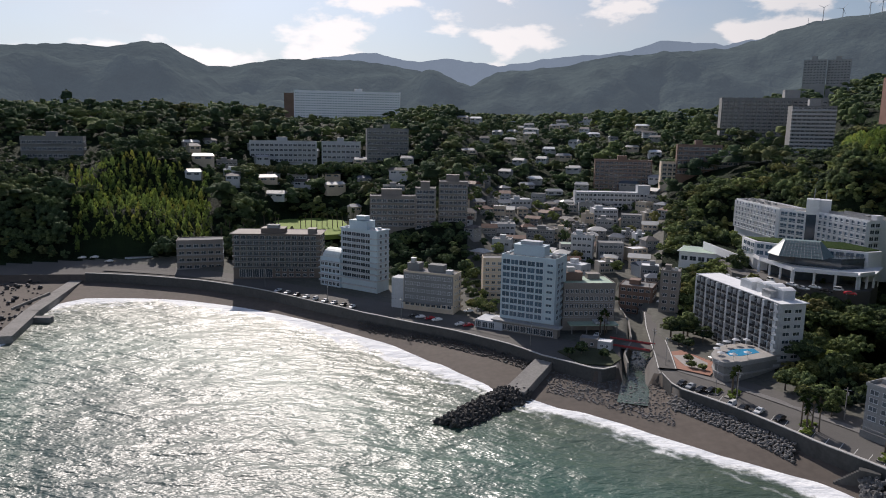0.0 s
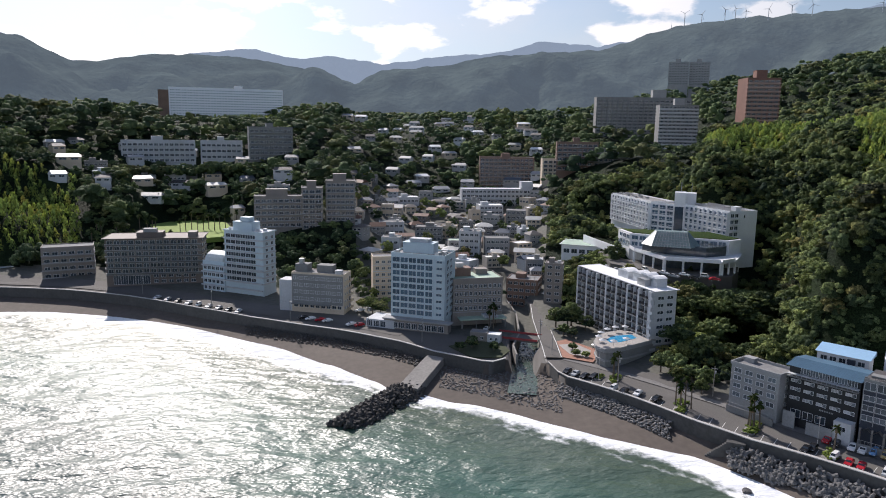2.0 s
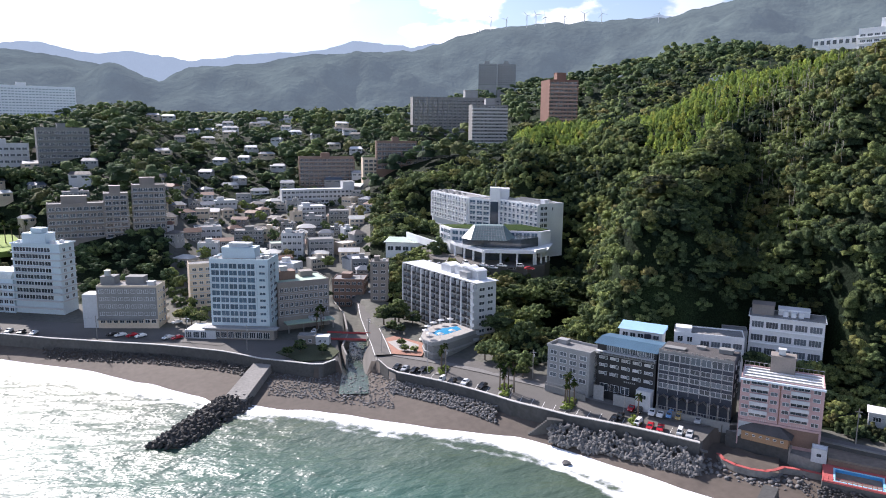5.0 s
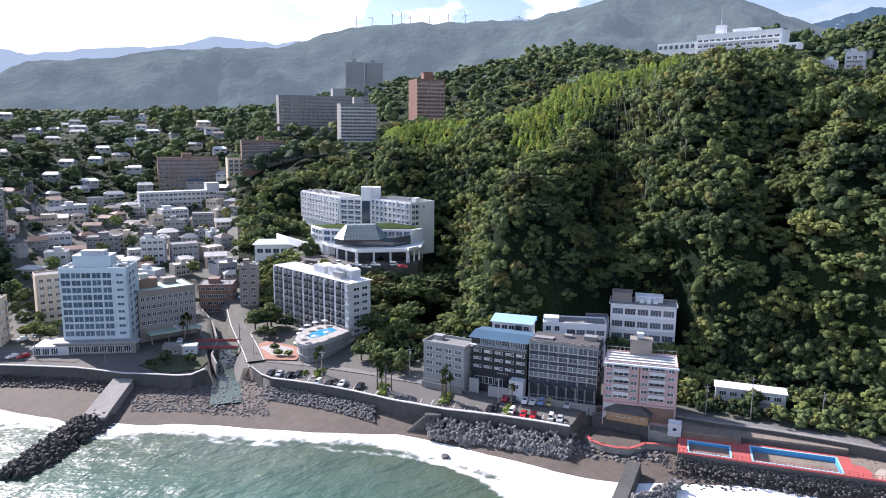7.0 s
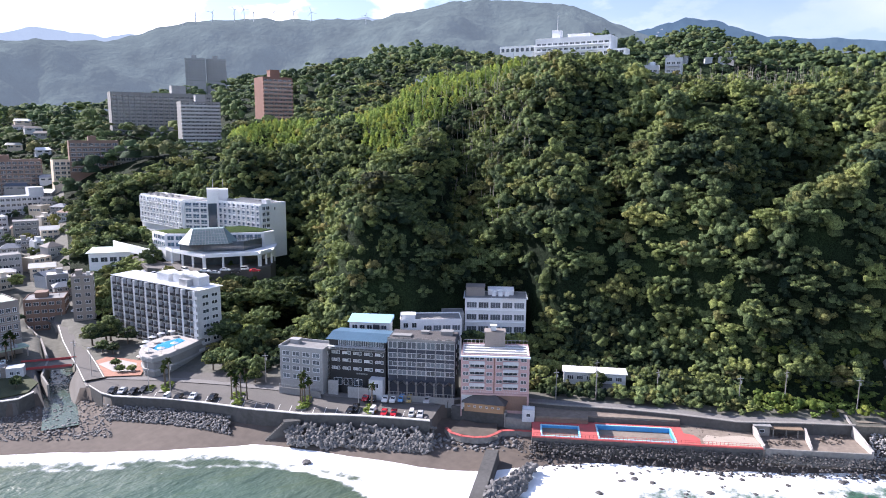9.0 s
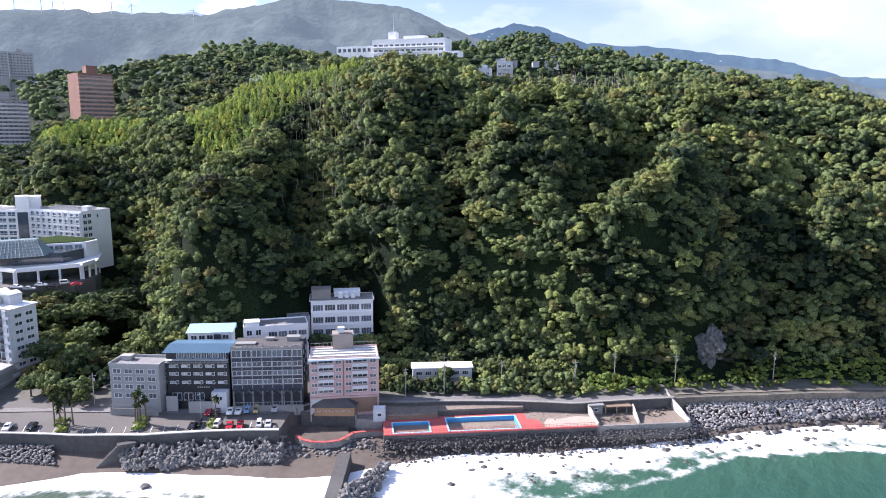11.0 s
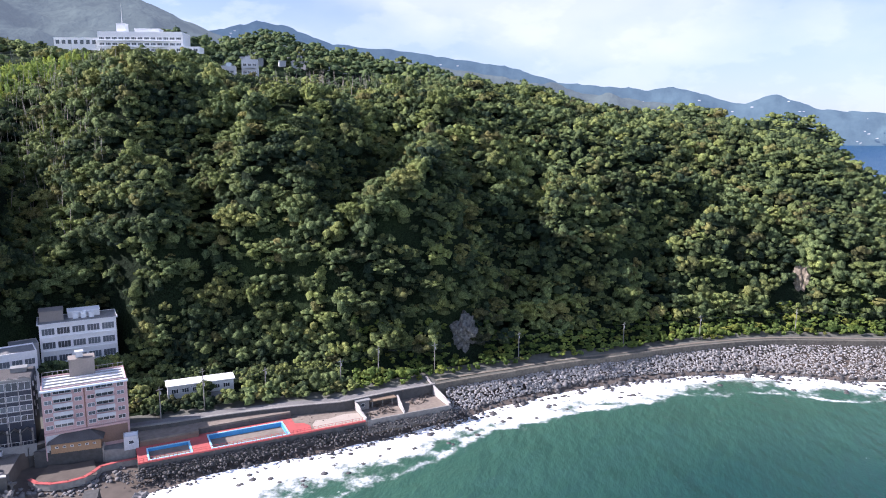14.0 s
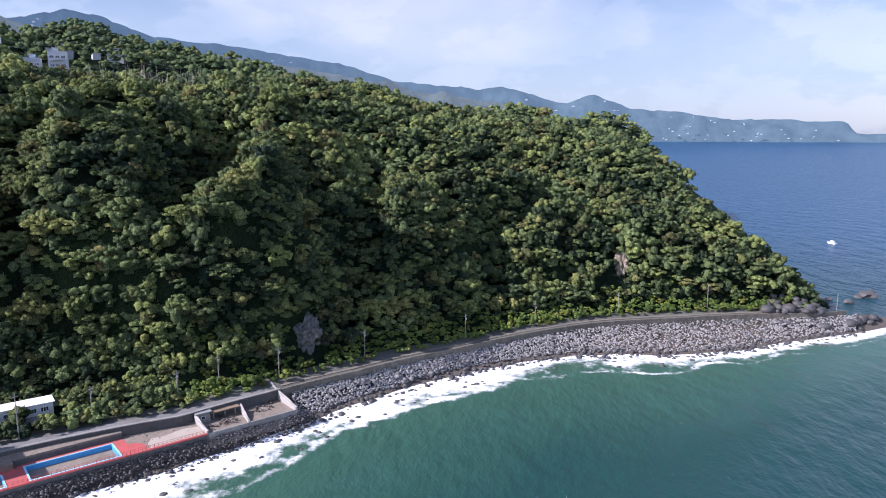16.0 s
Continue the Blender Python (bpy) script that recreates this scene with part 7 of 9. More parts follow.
def gable_house(label, x, y, w, d, h, turn, wall, roof, rise=2.0, hip=0.0):
    p0, p1 = facing(x, y, w, turn)
    b = House("house", label, p0, p1, d, ground_at(x, y) - 0.2, h, wall, roof, parapet=0, category="house", group="town houses", base=4)
    o = 0.55
    bm = bmesh.new()
    i = max(0.02, hip * d * 0.5)
    v = [bm.verts.new(p) for p in ((-o, -o, h), (b.w + o, -o, h), (b.w + o, d + o, h), (-o, d + o, h), (-o + i, d / 2, h + rise), (b.w + o - i, d / 2, h + rise))]
    for f in ((0, 1, 5, 4), (2, 3, 4, 5), (1, 2, 5), (3, 0, 4), (3, 2, 1, 0)):
        bm.faces.new([v[k] for k in f])
    part("pitched_roof", bm, roof, b.ob)
    fl = max(1, int(h / 2.6))
    b.windows("f", 0.9, fl, 2.7, max(2, int(w / 2.8)), 1.9, 1.3, M_GLASS, 1, 0.5, None, False)
    b.windows("r", 0.9, fl, 2.7, max(1, int(d / 4)), 1.2, 1.1, M_GLASS, 1, 0.5, None, False)
    return b


def flat_house(label, x, y, w, d, h, turn, wall, roof, rng_, z=None, name="house", group="town houses"):
    p0, p1 = facing(x, y, w, turn)
    b = House(name, label, p0, p1, d, (ground_at(x, y) - 0.2) if z is None else z, h, wall, roof, parapet=0.45, category="house" if h < 12 else "building", group=group, base=5)
    fl = max(1, int(h / 2.9))
    b.windows("f", 1.0, fl, h / fl, max(2, int(w / 2.7)), 2.0, 1.4, M_GLASS, 1, 0.5, None, False)
    b.windows("r", 1.0, fl, h / fl, max(1, int(d / 3.6)), 1.3, 1.2, M_GLASS, 1, 0.5, None, False)
    if fl > 1 and rng_.random() < 0.6:
        b.balconies("f", h / fl, fl - 1, h / fl, 1, 1.0, "solid", 0.1, w * 0.1, w * rng_.uniform(0.5, 0.9), window=False)
    if rng_.random() < 0.7:
        b.top(w * rng_.uniform(0.1, 0.5), d * 0.35, w * 0.3, d * 0.4, 2.2, "stair_head")
    if rng_.random() < 0.5:
        b.top(w * 0.7, d * 0.2, 1.3, 1.3, 1.4, "water_tank", M_METAL)
    return b


rr = random.Random(12)
for nm, x, y, w, d, h, turn, wall, roof, lab in (
        ("house", 78.1, 390.3, 12, 11, 14.2, 6, M_WHITE, M_ROOFGREY, "four-storey white corner house in the town"),
        ("house", 94.1, 387.7, 14, 10, 10.5, -8, M_LIGHTGREY, M_ROOFGREY, "three-storey grey house with roof rooms"),
        ("house", 59.9, 428.8, 17, 11, 8.8, 4, M_GREYWALL, M_ROOFGREY, "wide two-storey grey office in the town"),
        ("house", 37.1, 430.4, 15, 10, 7.6, -5, M_WHITE, M_ROOFGREY, "white two-storey house with roof room"),
        ("house", 33.3, 396.6, 10.7, 9, 8.4, 8, M_WHITE, M_ROOFGREY, "white house behind the blue hotel"),
        ("house", 111.8, 481.2, 17, 12, 9.5, -14, M_WHITE, M_ROOFWHITE, "stepped white house below the school"),
        ("house", 121.5, 450.9, 13, 11, 12.0, 0, M_GREYWALL, M_ROOFGREY, "four-storey grey-brown block in the town"),
        ("house", 106.3, 459.9, 11, 9, 7.6, 5, M_LIGHTGREY, M_ROOFGREY, "pale grey two-storey house"),
        ("house", 56.0, 505.9, 15, 10, 8.0, -10, M_WHITE, M_ROOFWHITE, "white house by the railway"),
        ("house", 72.6, 431.9, 10, 9, 8.0, 10, M_BEIGE, M_ROOFGREY, "beige two-storey house in the town"),
        ("house", 73.6, 398, 12, 9, 7.0, -6, M_LIGHTGREY, M_ROOFGREEN, "house with a green roof terrace"),
        ("house", 88.0, 312.0, 15, 12, 13.0, 10, M_BROWN, M_ROOFGREY, "dark brown four-storey guest house"),
        ("house", 97.5, 294.5, 8, 8, 18.0, 4, M_TAUPE, M_ROOFGREY, "narrow beige six-storey tower house"),
        ("house", -114.4, 548.2, 15, 10, 8.6, 0, M_WHITE, M_ROOFWHITE, "white house among trees"),
        ("house", -132.6, 537.9, 13, 9, 6.1, 5, M_WHITE, M_ROOFGREY, "low white house among trees"),
        ("house", -34.7, 483.8, 15, 9, 6.0, 0, M_LIGHTGREY, M_ROOFGREY, "pale house above the lawn"),
        ("house", -163.2, 529.4, 15, 10, 7.9, 0, M_GREYWALL, M_ROOFGREY, "grey house on the wooded slope"),
        ("house", -151.9, 504.6, 12, 9, 8.0, 0, M_WHITE, M_ROOFWHITE, "white house on the wooded slope")):
    flat_house(lab, x, y, w, d, h, turn, wall, roof, rr, None, nm, "")

ok_houses = 0
for trial in range(900):
    q, d_ = rr.uniform(1.5, 17.5), rr.uniform(300, 545)
    if d_ < 330 + max(0, 8 - q) * 9:
        continue
    x, y = pol(q, d_)
    w, dp = rr.uniform(6.5, 11), rr.uniform(6, 9)
    if any(math.hypot(x - cx, y + 4 - cy) < cr + 3.2 for cx, cy, cr in CLEAR) or float(to_line(np.array([x]), np.array([y]), RIVER)[0]) < 14:
        continue
    turn = rr.choice((0, 0, 35, -30, 12)) + rr.uniform(-8, 8)
    wall, roof = rr.choice(HOUSE_WALLS), rr.choice(ROOFS)
    if rr.random() < 0.74:
        gable_house("two-storey town house with a pitched tiled roof", x, y, w, dp, rr.choice((3.0, 5.4, 5.6)), turn, wall, roof, rr.uniform(1.4, 2.3), rr.choice((0, 0.9)))
    else:
        flat_house("flat-roofed concrete town house", x, y, w, dp, rr.choice((5.8, 5.8, 8.4, 8.6)), turn, wall, rr.choice((M_ROOFGREY, M_ROOFGREY, M_ROOFWHITE)), rr)
    ok_houses += 1
    if ok_houses > 105:
        break
st = House("school", "long white three-storey building beside the railway", *facing(124.1, 517.3, 54, -11), 11, 26.5, 14.0, M_WHITE, M_ROOFWHITE, parapet=0.5, base=5)
for fl in range(4):
    st.windows("f", 1.2 + fl * 3.4, 1, 3, 17, 2.3, 1.6, M_GLASS, 1, 0.5, None, False)
    st.band("f", 0.2 + fl * 3.4, 0.35, 0.4, M_WHITE, 0, None, "floor_band")
st.top(46, 2, 9, 8, 5.5, "stair_tower")
vd = thing("railway_viaduct", "low railway viaduct with pale parapet crossing the town", "viaduct", pose(52, 548, 31, 0, 0, -11))
part("deck", boxes((-40, 0, -1.2, 110, 6, 0)), M_CONC, vd)
part("parapet", boxes((-40, -0.3, -0.6, 110, -0.02, 1.2)), M_LIGHTGREY, vd)
for k in range(10):
    part("pier", boxes((-36 + k * 16, 1.5, -9, -33.5 + k * 16, 4.5, -1.2)), M_CONC, vd)

VALLEY = []  # bearings, reach and slope of the camera's sight lines to the small valley houses


def valley_house(x, y, w, d, h, turn, wall, roof):
    """A small house far up the valley: walls, pitched roof, a few windows."""
    p0, p1 = facing(x, y, w, turn)
    z, e = ground_at(x, y), 0.5
    b = thing("house", "small pitched-roofed house among valley trees", "house", pose(*p0, z, 0, 0, math.degrees(math.atan2(p1[1] - p0[1], p1[0] - p0[0]))), "valley houses")
    part("wall", boxes((0, 0, 0, w, d, h)), wall, b)
    part("plinth", boxes((0.05, 0.05, -5, w - 0.05, d - 0.05, 0)), M_SOIL, b, "dark footing in the forest floor's colour")
    bm = bmesh.new()
    v = [bm.verts.new(p) for p in ((-e, -e, h), (w + e, -e, h), (w + e, d + e, h), (-e, d + e, h), (0.8, d / 2, h + 1.9), (w - 0.8, d / 2, h + 1.9))]
    for f in ((0, 1, 5, 4), (2, 3, 4, 5), (1, 2, 5), (3, 0, 4), (3, 2, 1, 0)):
        bm.faces.new([v[k] for k in f])
    part("pitched_roof", bm, roof, b)
    for k in range(2):
        part("window", window_mesh(w * 0.3, 1.4, M_GLASS, 1, None, False), None, b, at=pose(w * (0.1 + 0.48 * k), 0, h - 2.1))
    r = math.hypot(x, y)
    q, half = math.degrees(math.atan2(x, y)), math.degrees(w / 2 / r)
    CLEAR.append((x, y, w * 0.7 + 1))
    VALLEY.append((q - half, q + half, r, math.degrees(math.atan2(z + h * 0.35 - 85, r))))


rv = random.Random(77)
PALE_ROOF = mat("pale_slate_roof", (0.30, 0.31, 0.33), 0.5, 0.2, 0.3, 2.0)
set_out = []
for a0, a1, r0, r1, n in ((-20, -3, 500, 620, 24), (1, 17, 570, 800, 34), (3, 12, 800, 960, 8)):
    got = 0
    for trial in range(400):
        q, r = rv.uniform(a0, a1), rv.uniform(r0, r1)
        x, y = pol(q, r)
        w = rv.uniform(8, 15)
        if got == n or any(math.hypot(x - cx, y - cy) < cr + 7 for cx, cy, cr in CLEAR) or any(math.hypot(x - cx, y - cy) < 19 for cx, cy in set_out):
            continue
        set_out.append((x, y))
        valley_house(x, y, w, rv.uniform(7, 10), rv.choice((3.2, 5.6, 5.8, 8.4)), rv.uniform(-25, 25), rv.choice((M_WHITE, M_LIGHTGREY, M_WHITE, M_BEIGE)), rv.choice((ROOFS[0], ROOFS[1], ROOFS[3], PALE_ROOF, M_ROOFWHITE)))
        got += 1

# towers and hotels on the slopes behind
tw = House("apartment_tower", "large grey slab tower with rows of balconies", *facing(299, 652, 90, -12), 16, 70, 47, M_GREYWALL, M_ROOFGREY, base=12)
for fl in range(14):
    tw.windows("f", 2 + fl * 3.15, 1, 3, 18, 3.2, 1.6, M_GLASS, 1, 1, None, False)
    tw.band("f", 0.9 + fl * 3.15, 0.7, 0.7, M_LIGHTGREY, 0, None, "balcony_band")
tw.fins("f", 0.5, 45, 18, 0.8, 0.4, M_GREYWALL)
tw.top(54, 4, 13, 9, 8, "lift_tower", M_LIGHTGREY)
t2 = House("apartment_tower", "pale tower with horizontal balcony bands", *facing(290.5, 563.5, 32, -12), 18, 66, 41.0, M_GREYWALL, M_ROOFGREY, base=12)
for fl in range(13):
    t2.band("f", 2.0 + fl * 2.95, 1.2, 1.0, M_WHITE, 0, None, "balcony_band")
    t2.windows("f", 3.3 + fl * 2.95, 1, 3, 9, 2.4, 1.4, M_GLASS, 1, 0.5, None, False)
    t2.windows("r", 3.0 + fl * 2.95, 1, 3, 4, 1.4, 1.3, M_GLASS, 0, 0.5, None, False)
t2.top(13, 5, 8, 7, 6, "lift_tower", M_LIGHTGREY)
t3 = House("apartment_tower", "red-brown thirteen-storey tower with pale bands", *facing(329, 506, 25, -20), 22, 80, 46.5, M_REDBROWN, M_ROOFGREY, base=14)
M_REDBAND = mat("salmon_band", (0.40, 0.27, 0.225), 0.8, 0.15, 0.3, 2.0)
for fl in range(14):
    t3.band("f", 2.0 + fl * 3.1, 1.1, 1.0, M_REDBAND, 0, None, "balcony_band")
    t3.windows("f", 3.3 + fl * 3.1, 1, 3, 6, 2.8, 1.5, M_GLASS, 1, 0.5, None, False)
    t3.windows("r", 3.0 + fl * 3.1, 1, 3, 4, 1.4, 1.3, M_GLASS, 0, 0.5, None, False)
t3.top(8, 5, 8, 8, 6.5, "lift_tower", M_REDBROWN)
# slab hotel: brightening by hazy air is put into wall and window colours
M_HAZEPANES = mat("haze_pale_panes", (0.34, 0.42, 0.46), 0.3, 0.3, 0.4, 0.8, rand=0.8)
M_SLABWHITE = mat("haze_bright_white", (0.86, 0.89, 0.92), 0.4, 0.06, 0.12, 2.0)
sl = House("hotel", "very long white slab hotel on the wooded ridge", (-174.5, 824.7), (-53.4, 848.3), 14, 93, 32.5, M_SLABWHITE, M_BROWN, parapet=0.8, base=12)
sl.fins("f", 1, 31, 40, 0.5, 0.8, M_SLABWHITE)
for fl in range(11):
    sl.windows("f", 1.5 + fl * 2.8, 1, 3, 20, 5.0, 1.0, M_HAZEPANES, 1, 1, None, False)
sl.top(70, 4, 9, 6, 4, "lift_tower")
sl.block(-11, 2, -12, -0.02, 13, 30, "dark_wing", M_BROWN)
for x, y, w, d, z, h, wall, fls, bays, lab, turn in (
        (-132.4, 582, 54, 13, 55.5, 17, M_WHITE, 4, 14, "long white hotel on the slope", 0), (-86.6, 592, 32, 12, 53.5, 19, M_WHITE, 4, 8, "white hotel with rows of square windows", 3),
        (-46.3, 578, 34, 15, 58, 26, M_GREYWALL, 6, 9, "grey hotel with striped balconies on the slope", -6), (-271.5, 489.8, 39, 14, 51, 24, M_GREYWALL, 5, 12, "dark grey hotel in the shade of the wooded hill", 10),
        (144.4, 570, 45, 16, 36, 26, M_BROWN, 8, 12, "red-brown apartment block behind the railway", -4), (184.2, 512, 31, 14, 55, 21, M_BROWN, 6, 8, "brown hotel with stepped balconies", -5),
        (177.2, 518, 35, 10, 50, 13, M_BEIGE, 4, 9, "beige terraced hotel on the slope", -10), (208, 505, 26, 12, 55, 17, M_TAUPE, 5, 7, "dark hotel wing on the slope", -12)):
    b = tower("hotel", lab, *facing(x, y, w, turn), d, z, h, wall, fls, bays, w / bays * 0.74, 1.8, "fr", 3, base=14)
    for fl in range(fls):
        b.band("f", 0.4 + fl * (h - 0.6) / fls, 0.35, 0.8, M_LIGHTGREY if wall is not M_WHITE else M_WHITE, 0, None, "balcony_band")
    b.top(w * 0.4, 3, w * 0.16, d * 0.5, 3.6, "lift_tower")
for x, y, w, d, z, h, wall, fls, bays, lab in ((-10.7, 410, 12, 14, 26, 24, M_TAUPE, 8, 3, "slim grey hotel block on the wooded mound"), (5.5, 412, 17, 14, 27, 27, M_TAUPE, 8, 6, "stepped grey hotel with corner balconies"),
                                               (-30, 412, 27, 12, 27, 18, M_TAUPE, 5, 8, "grey hotel wing with long balconies on the mound")):
    b = tower("hotel", lab, *facing(x, y, w, 0), d, z, h, wall, fls, bays, w / bays * 0.74, 1.7, "fr", 3, base=10)
    for fl in range(fls):
        b.band("f", 0.5 + fl * (h - 0.6) / fls, 0.4, 0.8, M_LIGHTGREY, 0, None, "balcony_band")
    b.top(w * 0.25, 3, w * 0.45, 5, 4.2, "roof_housing")
o0 = tower("hotel", "low dark hotel at the far end of the beach", *facing(-133, 378, 24, 4), 12, 6.5, 16, M_TAUPE, 4, 6, 2.6, 1.6, "fr", 3)
for fl in range(4):
    o0.band("f", 0.6 + fl * 3.8, 0.5, 1.4, M_LIGHTGREY, 0, None, "balcony_band")
for x, y, w, lab in ((-191.5, 392, 16, "low beach hut with a wide flat roof"), (-172.7, 392, 12, "low blue-fronted beach hut")):
    b = tower("hut", lab, *facing(x, y, w, 0), 6, 6.4, 3.6, M_LIGHTGREY if w > 14 else M_PALEBLUE, 1, 4, 1.8, 1.4, "f", over=1.2, parapet=0.15, roof=M_LIGHTGREY)

# the long white hotel on the hilltop
wh = House("hotel", "long white hilltop hotel with a mast", *facing(373.7, 252, 48, 20), 14, 125.5, 16.0, M_BRIGHT, M_ROOFWHITE, parapet=0.4, base=14)
for fl in range(3):
    wh.windows("f", 5.6 + fl * 3.2, 1, 3, 13, 2.7, 1.3, M_GLASS, 2, 0.5, None, False)
    wh.band("f", 4.6 + fl * 3.2, 0.4, 0.9, M_BRIGHT, 0, None, "balcony_band")
wh.block(-25, 1, -12, -0.02, 10, 13.0, "wing")
for k in range(7):
    part("arch_window", window_mesh(2.2, 2.4, M_GLASS, 0), None, wh.ob, at=pose(-24 + k * 3.4, 0.98, 9.3))
wh.top(9, 5, 5, 5, 5.5, "mast_base")
bm = bmesh.new()
tube(bm, (11.5, 7.5, 21), (11.5, 7.5, 33), 0.3, 0.1)
part("mast", bm, M_WHITE, wh.ob)
wh.top(20, 3, 14, 7, 2.4, "roof_housing")
wh.block(44.02, -3, -12, 58, 6, 8.0, "annex")
for k in range(4):
    part("window", window_mesh(2.4, 1.6, M_GLASS, 1), None, wh.ob, at=pose(45 + k * 3.2, -3.02, 5.2))
for x, y, w, h, zz, lab in ((301.8, 306, 13, 9.0, 105.5, "white villa among bamboo"), (379.4, 188, 9, 8.5, 117, "small white house on the wooded crest"), (372, 198, 9, 4.5, 117, "low blue-roofed house on the crest"), (296, 300, 14, 4.5, 101, "brown roofed villa among bamboo")):
    b = flat_house(lab, x, y, w, 7, h, 5, M_WHITE if w != 14 else M_BROWN, M_ROOFLBLUE if "blue" in lab else M_ROOFGREY, rr, zz, "villa", "")
for x, y, lab in ((590.6, 1158, "pair of white towers on the far slope"), (625, 1150, "white tower block on the far slope")):
    b = tower("apartment_tower", lab, *facing(x, y, 33, 0), 18, 165, 38, M_LIGHTGREY, 9, 7, 2.6, 2.0, "fr", 3, base=25)
    b.top(11, 5, 8, 8, 6, "lift_tower")
# scattered white houses on the far slopes
# white walls, greyed in their colour to stand in for haze
M_FARHOUSE = mat("haze_dimmed_walls", (0.42, 0.44, 0.47), 0.8, 0.15, 0.05, 0.5)
bm = bmesh.new()
r2 = random.Random(4)
for k in range(48):
    q = r2.uniform(58, 104)
    el = float(RANGE_FAR(q)) - r2.uniform(0.3, 2.4)
    d_ = 4150 * (1 - 0.006 * r2.random())
    x, y = pol(q, d_)
    s = r2.uniform(2, 7)
    box(bm, -s, -5, -2, s, 5, r2.uniform(2, 5), 0, pose(x, y, 85 + d_ * math.tan(radians(el)), 0, 0, -q))
for k in range(40):
    q = r2.uniform(104, 121)
    el = float(RANGE_FAR(q)) - r2.uniform(0.15, max(0.2, float(RANGE_FAR(q)) + 0.75))
    d_ = 4140
    x, y = pol(q, d_)
    s = r2.uniform(1.5, 6)
    box(bm, -s, -5, -1.5, s, 5, r2.uniform(1, 3), 0, pose(x, y, 85 + d_ * math.tan(radians(el)), 0, 0, -q))
tagged(new("far_houses", add_mats(mesh_of(bm), M_FARHOUSE)), "tiny white houses strewn over distant coastal slopes", "houses", kind="stuff")

# wind turbines on the ridge
bm = bmesh.new()
tube(bm, (0, 0, -8), (0, 0, 34), 1.3, 0.8, 8)
m_tower = add_mats(mesh_of(bm), M_WHITE)
bm = bmesh.new()
box(bm, -1.2, -2.8, 33.0, 1.2, 3.6, 35.2)
m_nac = add_mats(mesh_of(bm), M_WHITE)
bm = bmesh.new()
tube(bm, (0, -3.2, 0), (0, -3.2, 18), 0.8, 0.25, 5)
m_blade = add_mats(mesh_of(bm), M_WHITE)
for k, (q, dz, yaw) in enumerate(((26.3, -22, 5), (28.4, 0, -5), (30.0, 8, 8), (31.4, 0, 0), (32.9, 0, 10), (34.4, 3, -8), (35.7, 0, 4), (39.9, -8, 0), (27.2, 14, 6), (30.7, 10, -3))):
    x, y = pol(q, 2450)
    z = 85 + 2450 * math.tan(radians(float(RANGE(q)))) - 12 + dz
    e = thing("wind_turbine", "white three-bladed wind turbine on the mountain ridge", "wind turbine", pose(x, y, z, 0, 0, -q + yaw), "wind turbines on the ridge")
    part("tower", m_tower, None, e)
    part("nacelle", m_nac, None, e)
    for j in range(3):
        part("blade", m_blade, None, e, at=pose(0, 0, 34.2, 0, 120 * j + 37 * k, 0))


# ---- cars ----
M_TYRE = mat("tyre_rubber", (0.02, 0.02, 0.02), 0.8, 0.2)
M_CARGLASS = mat("car_glass", (0.02, 0.025, 0.03), 0.08, 0.2, spec=0.8)
M_LAMP = mat("car_lamp", (0.6, 0.6, 0.58), 0.2, 0.1)


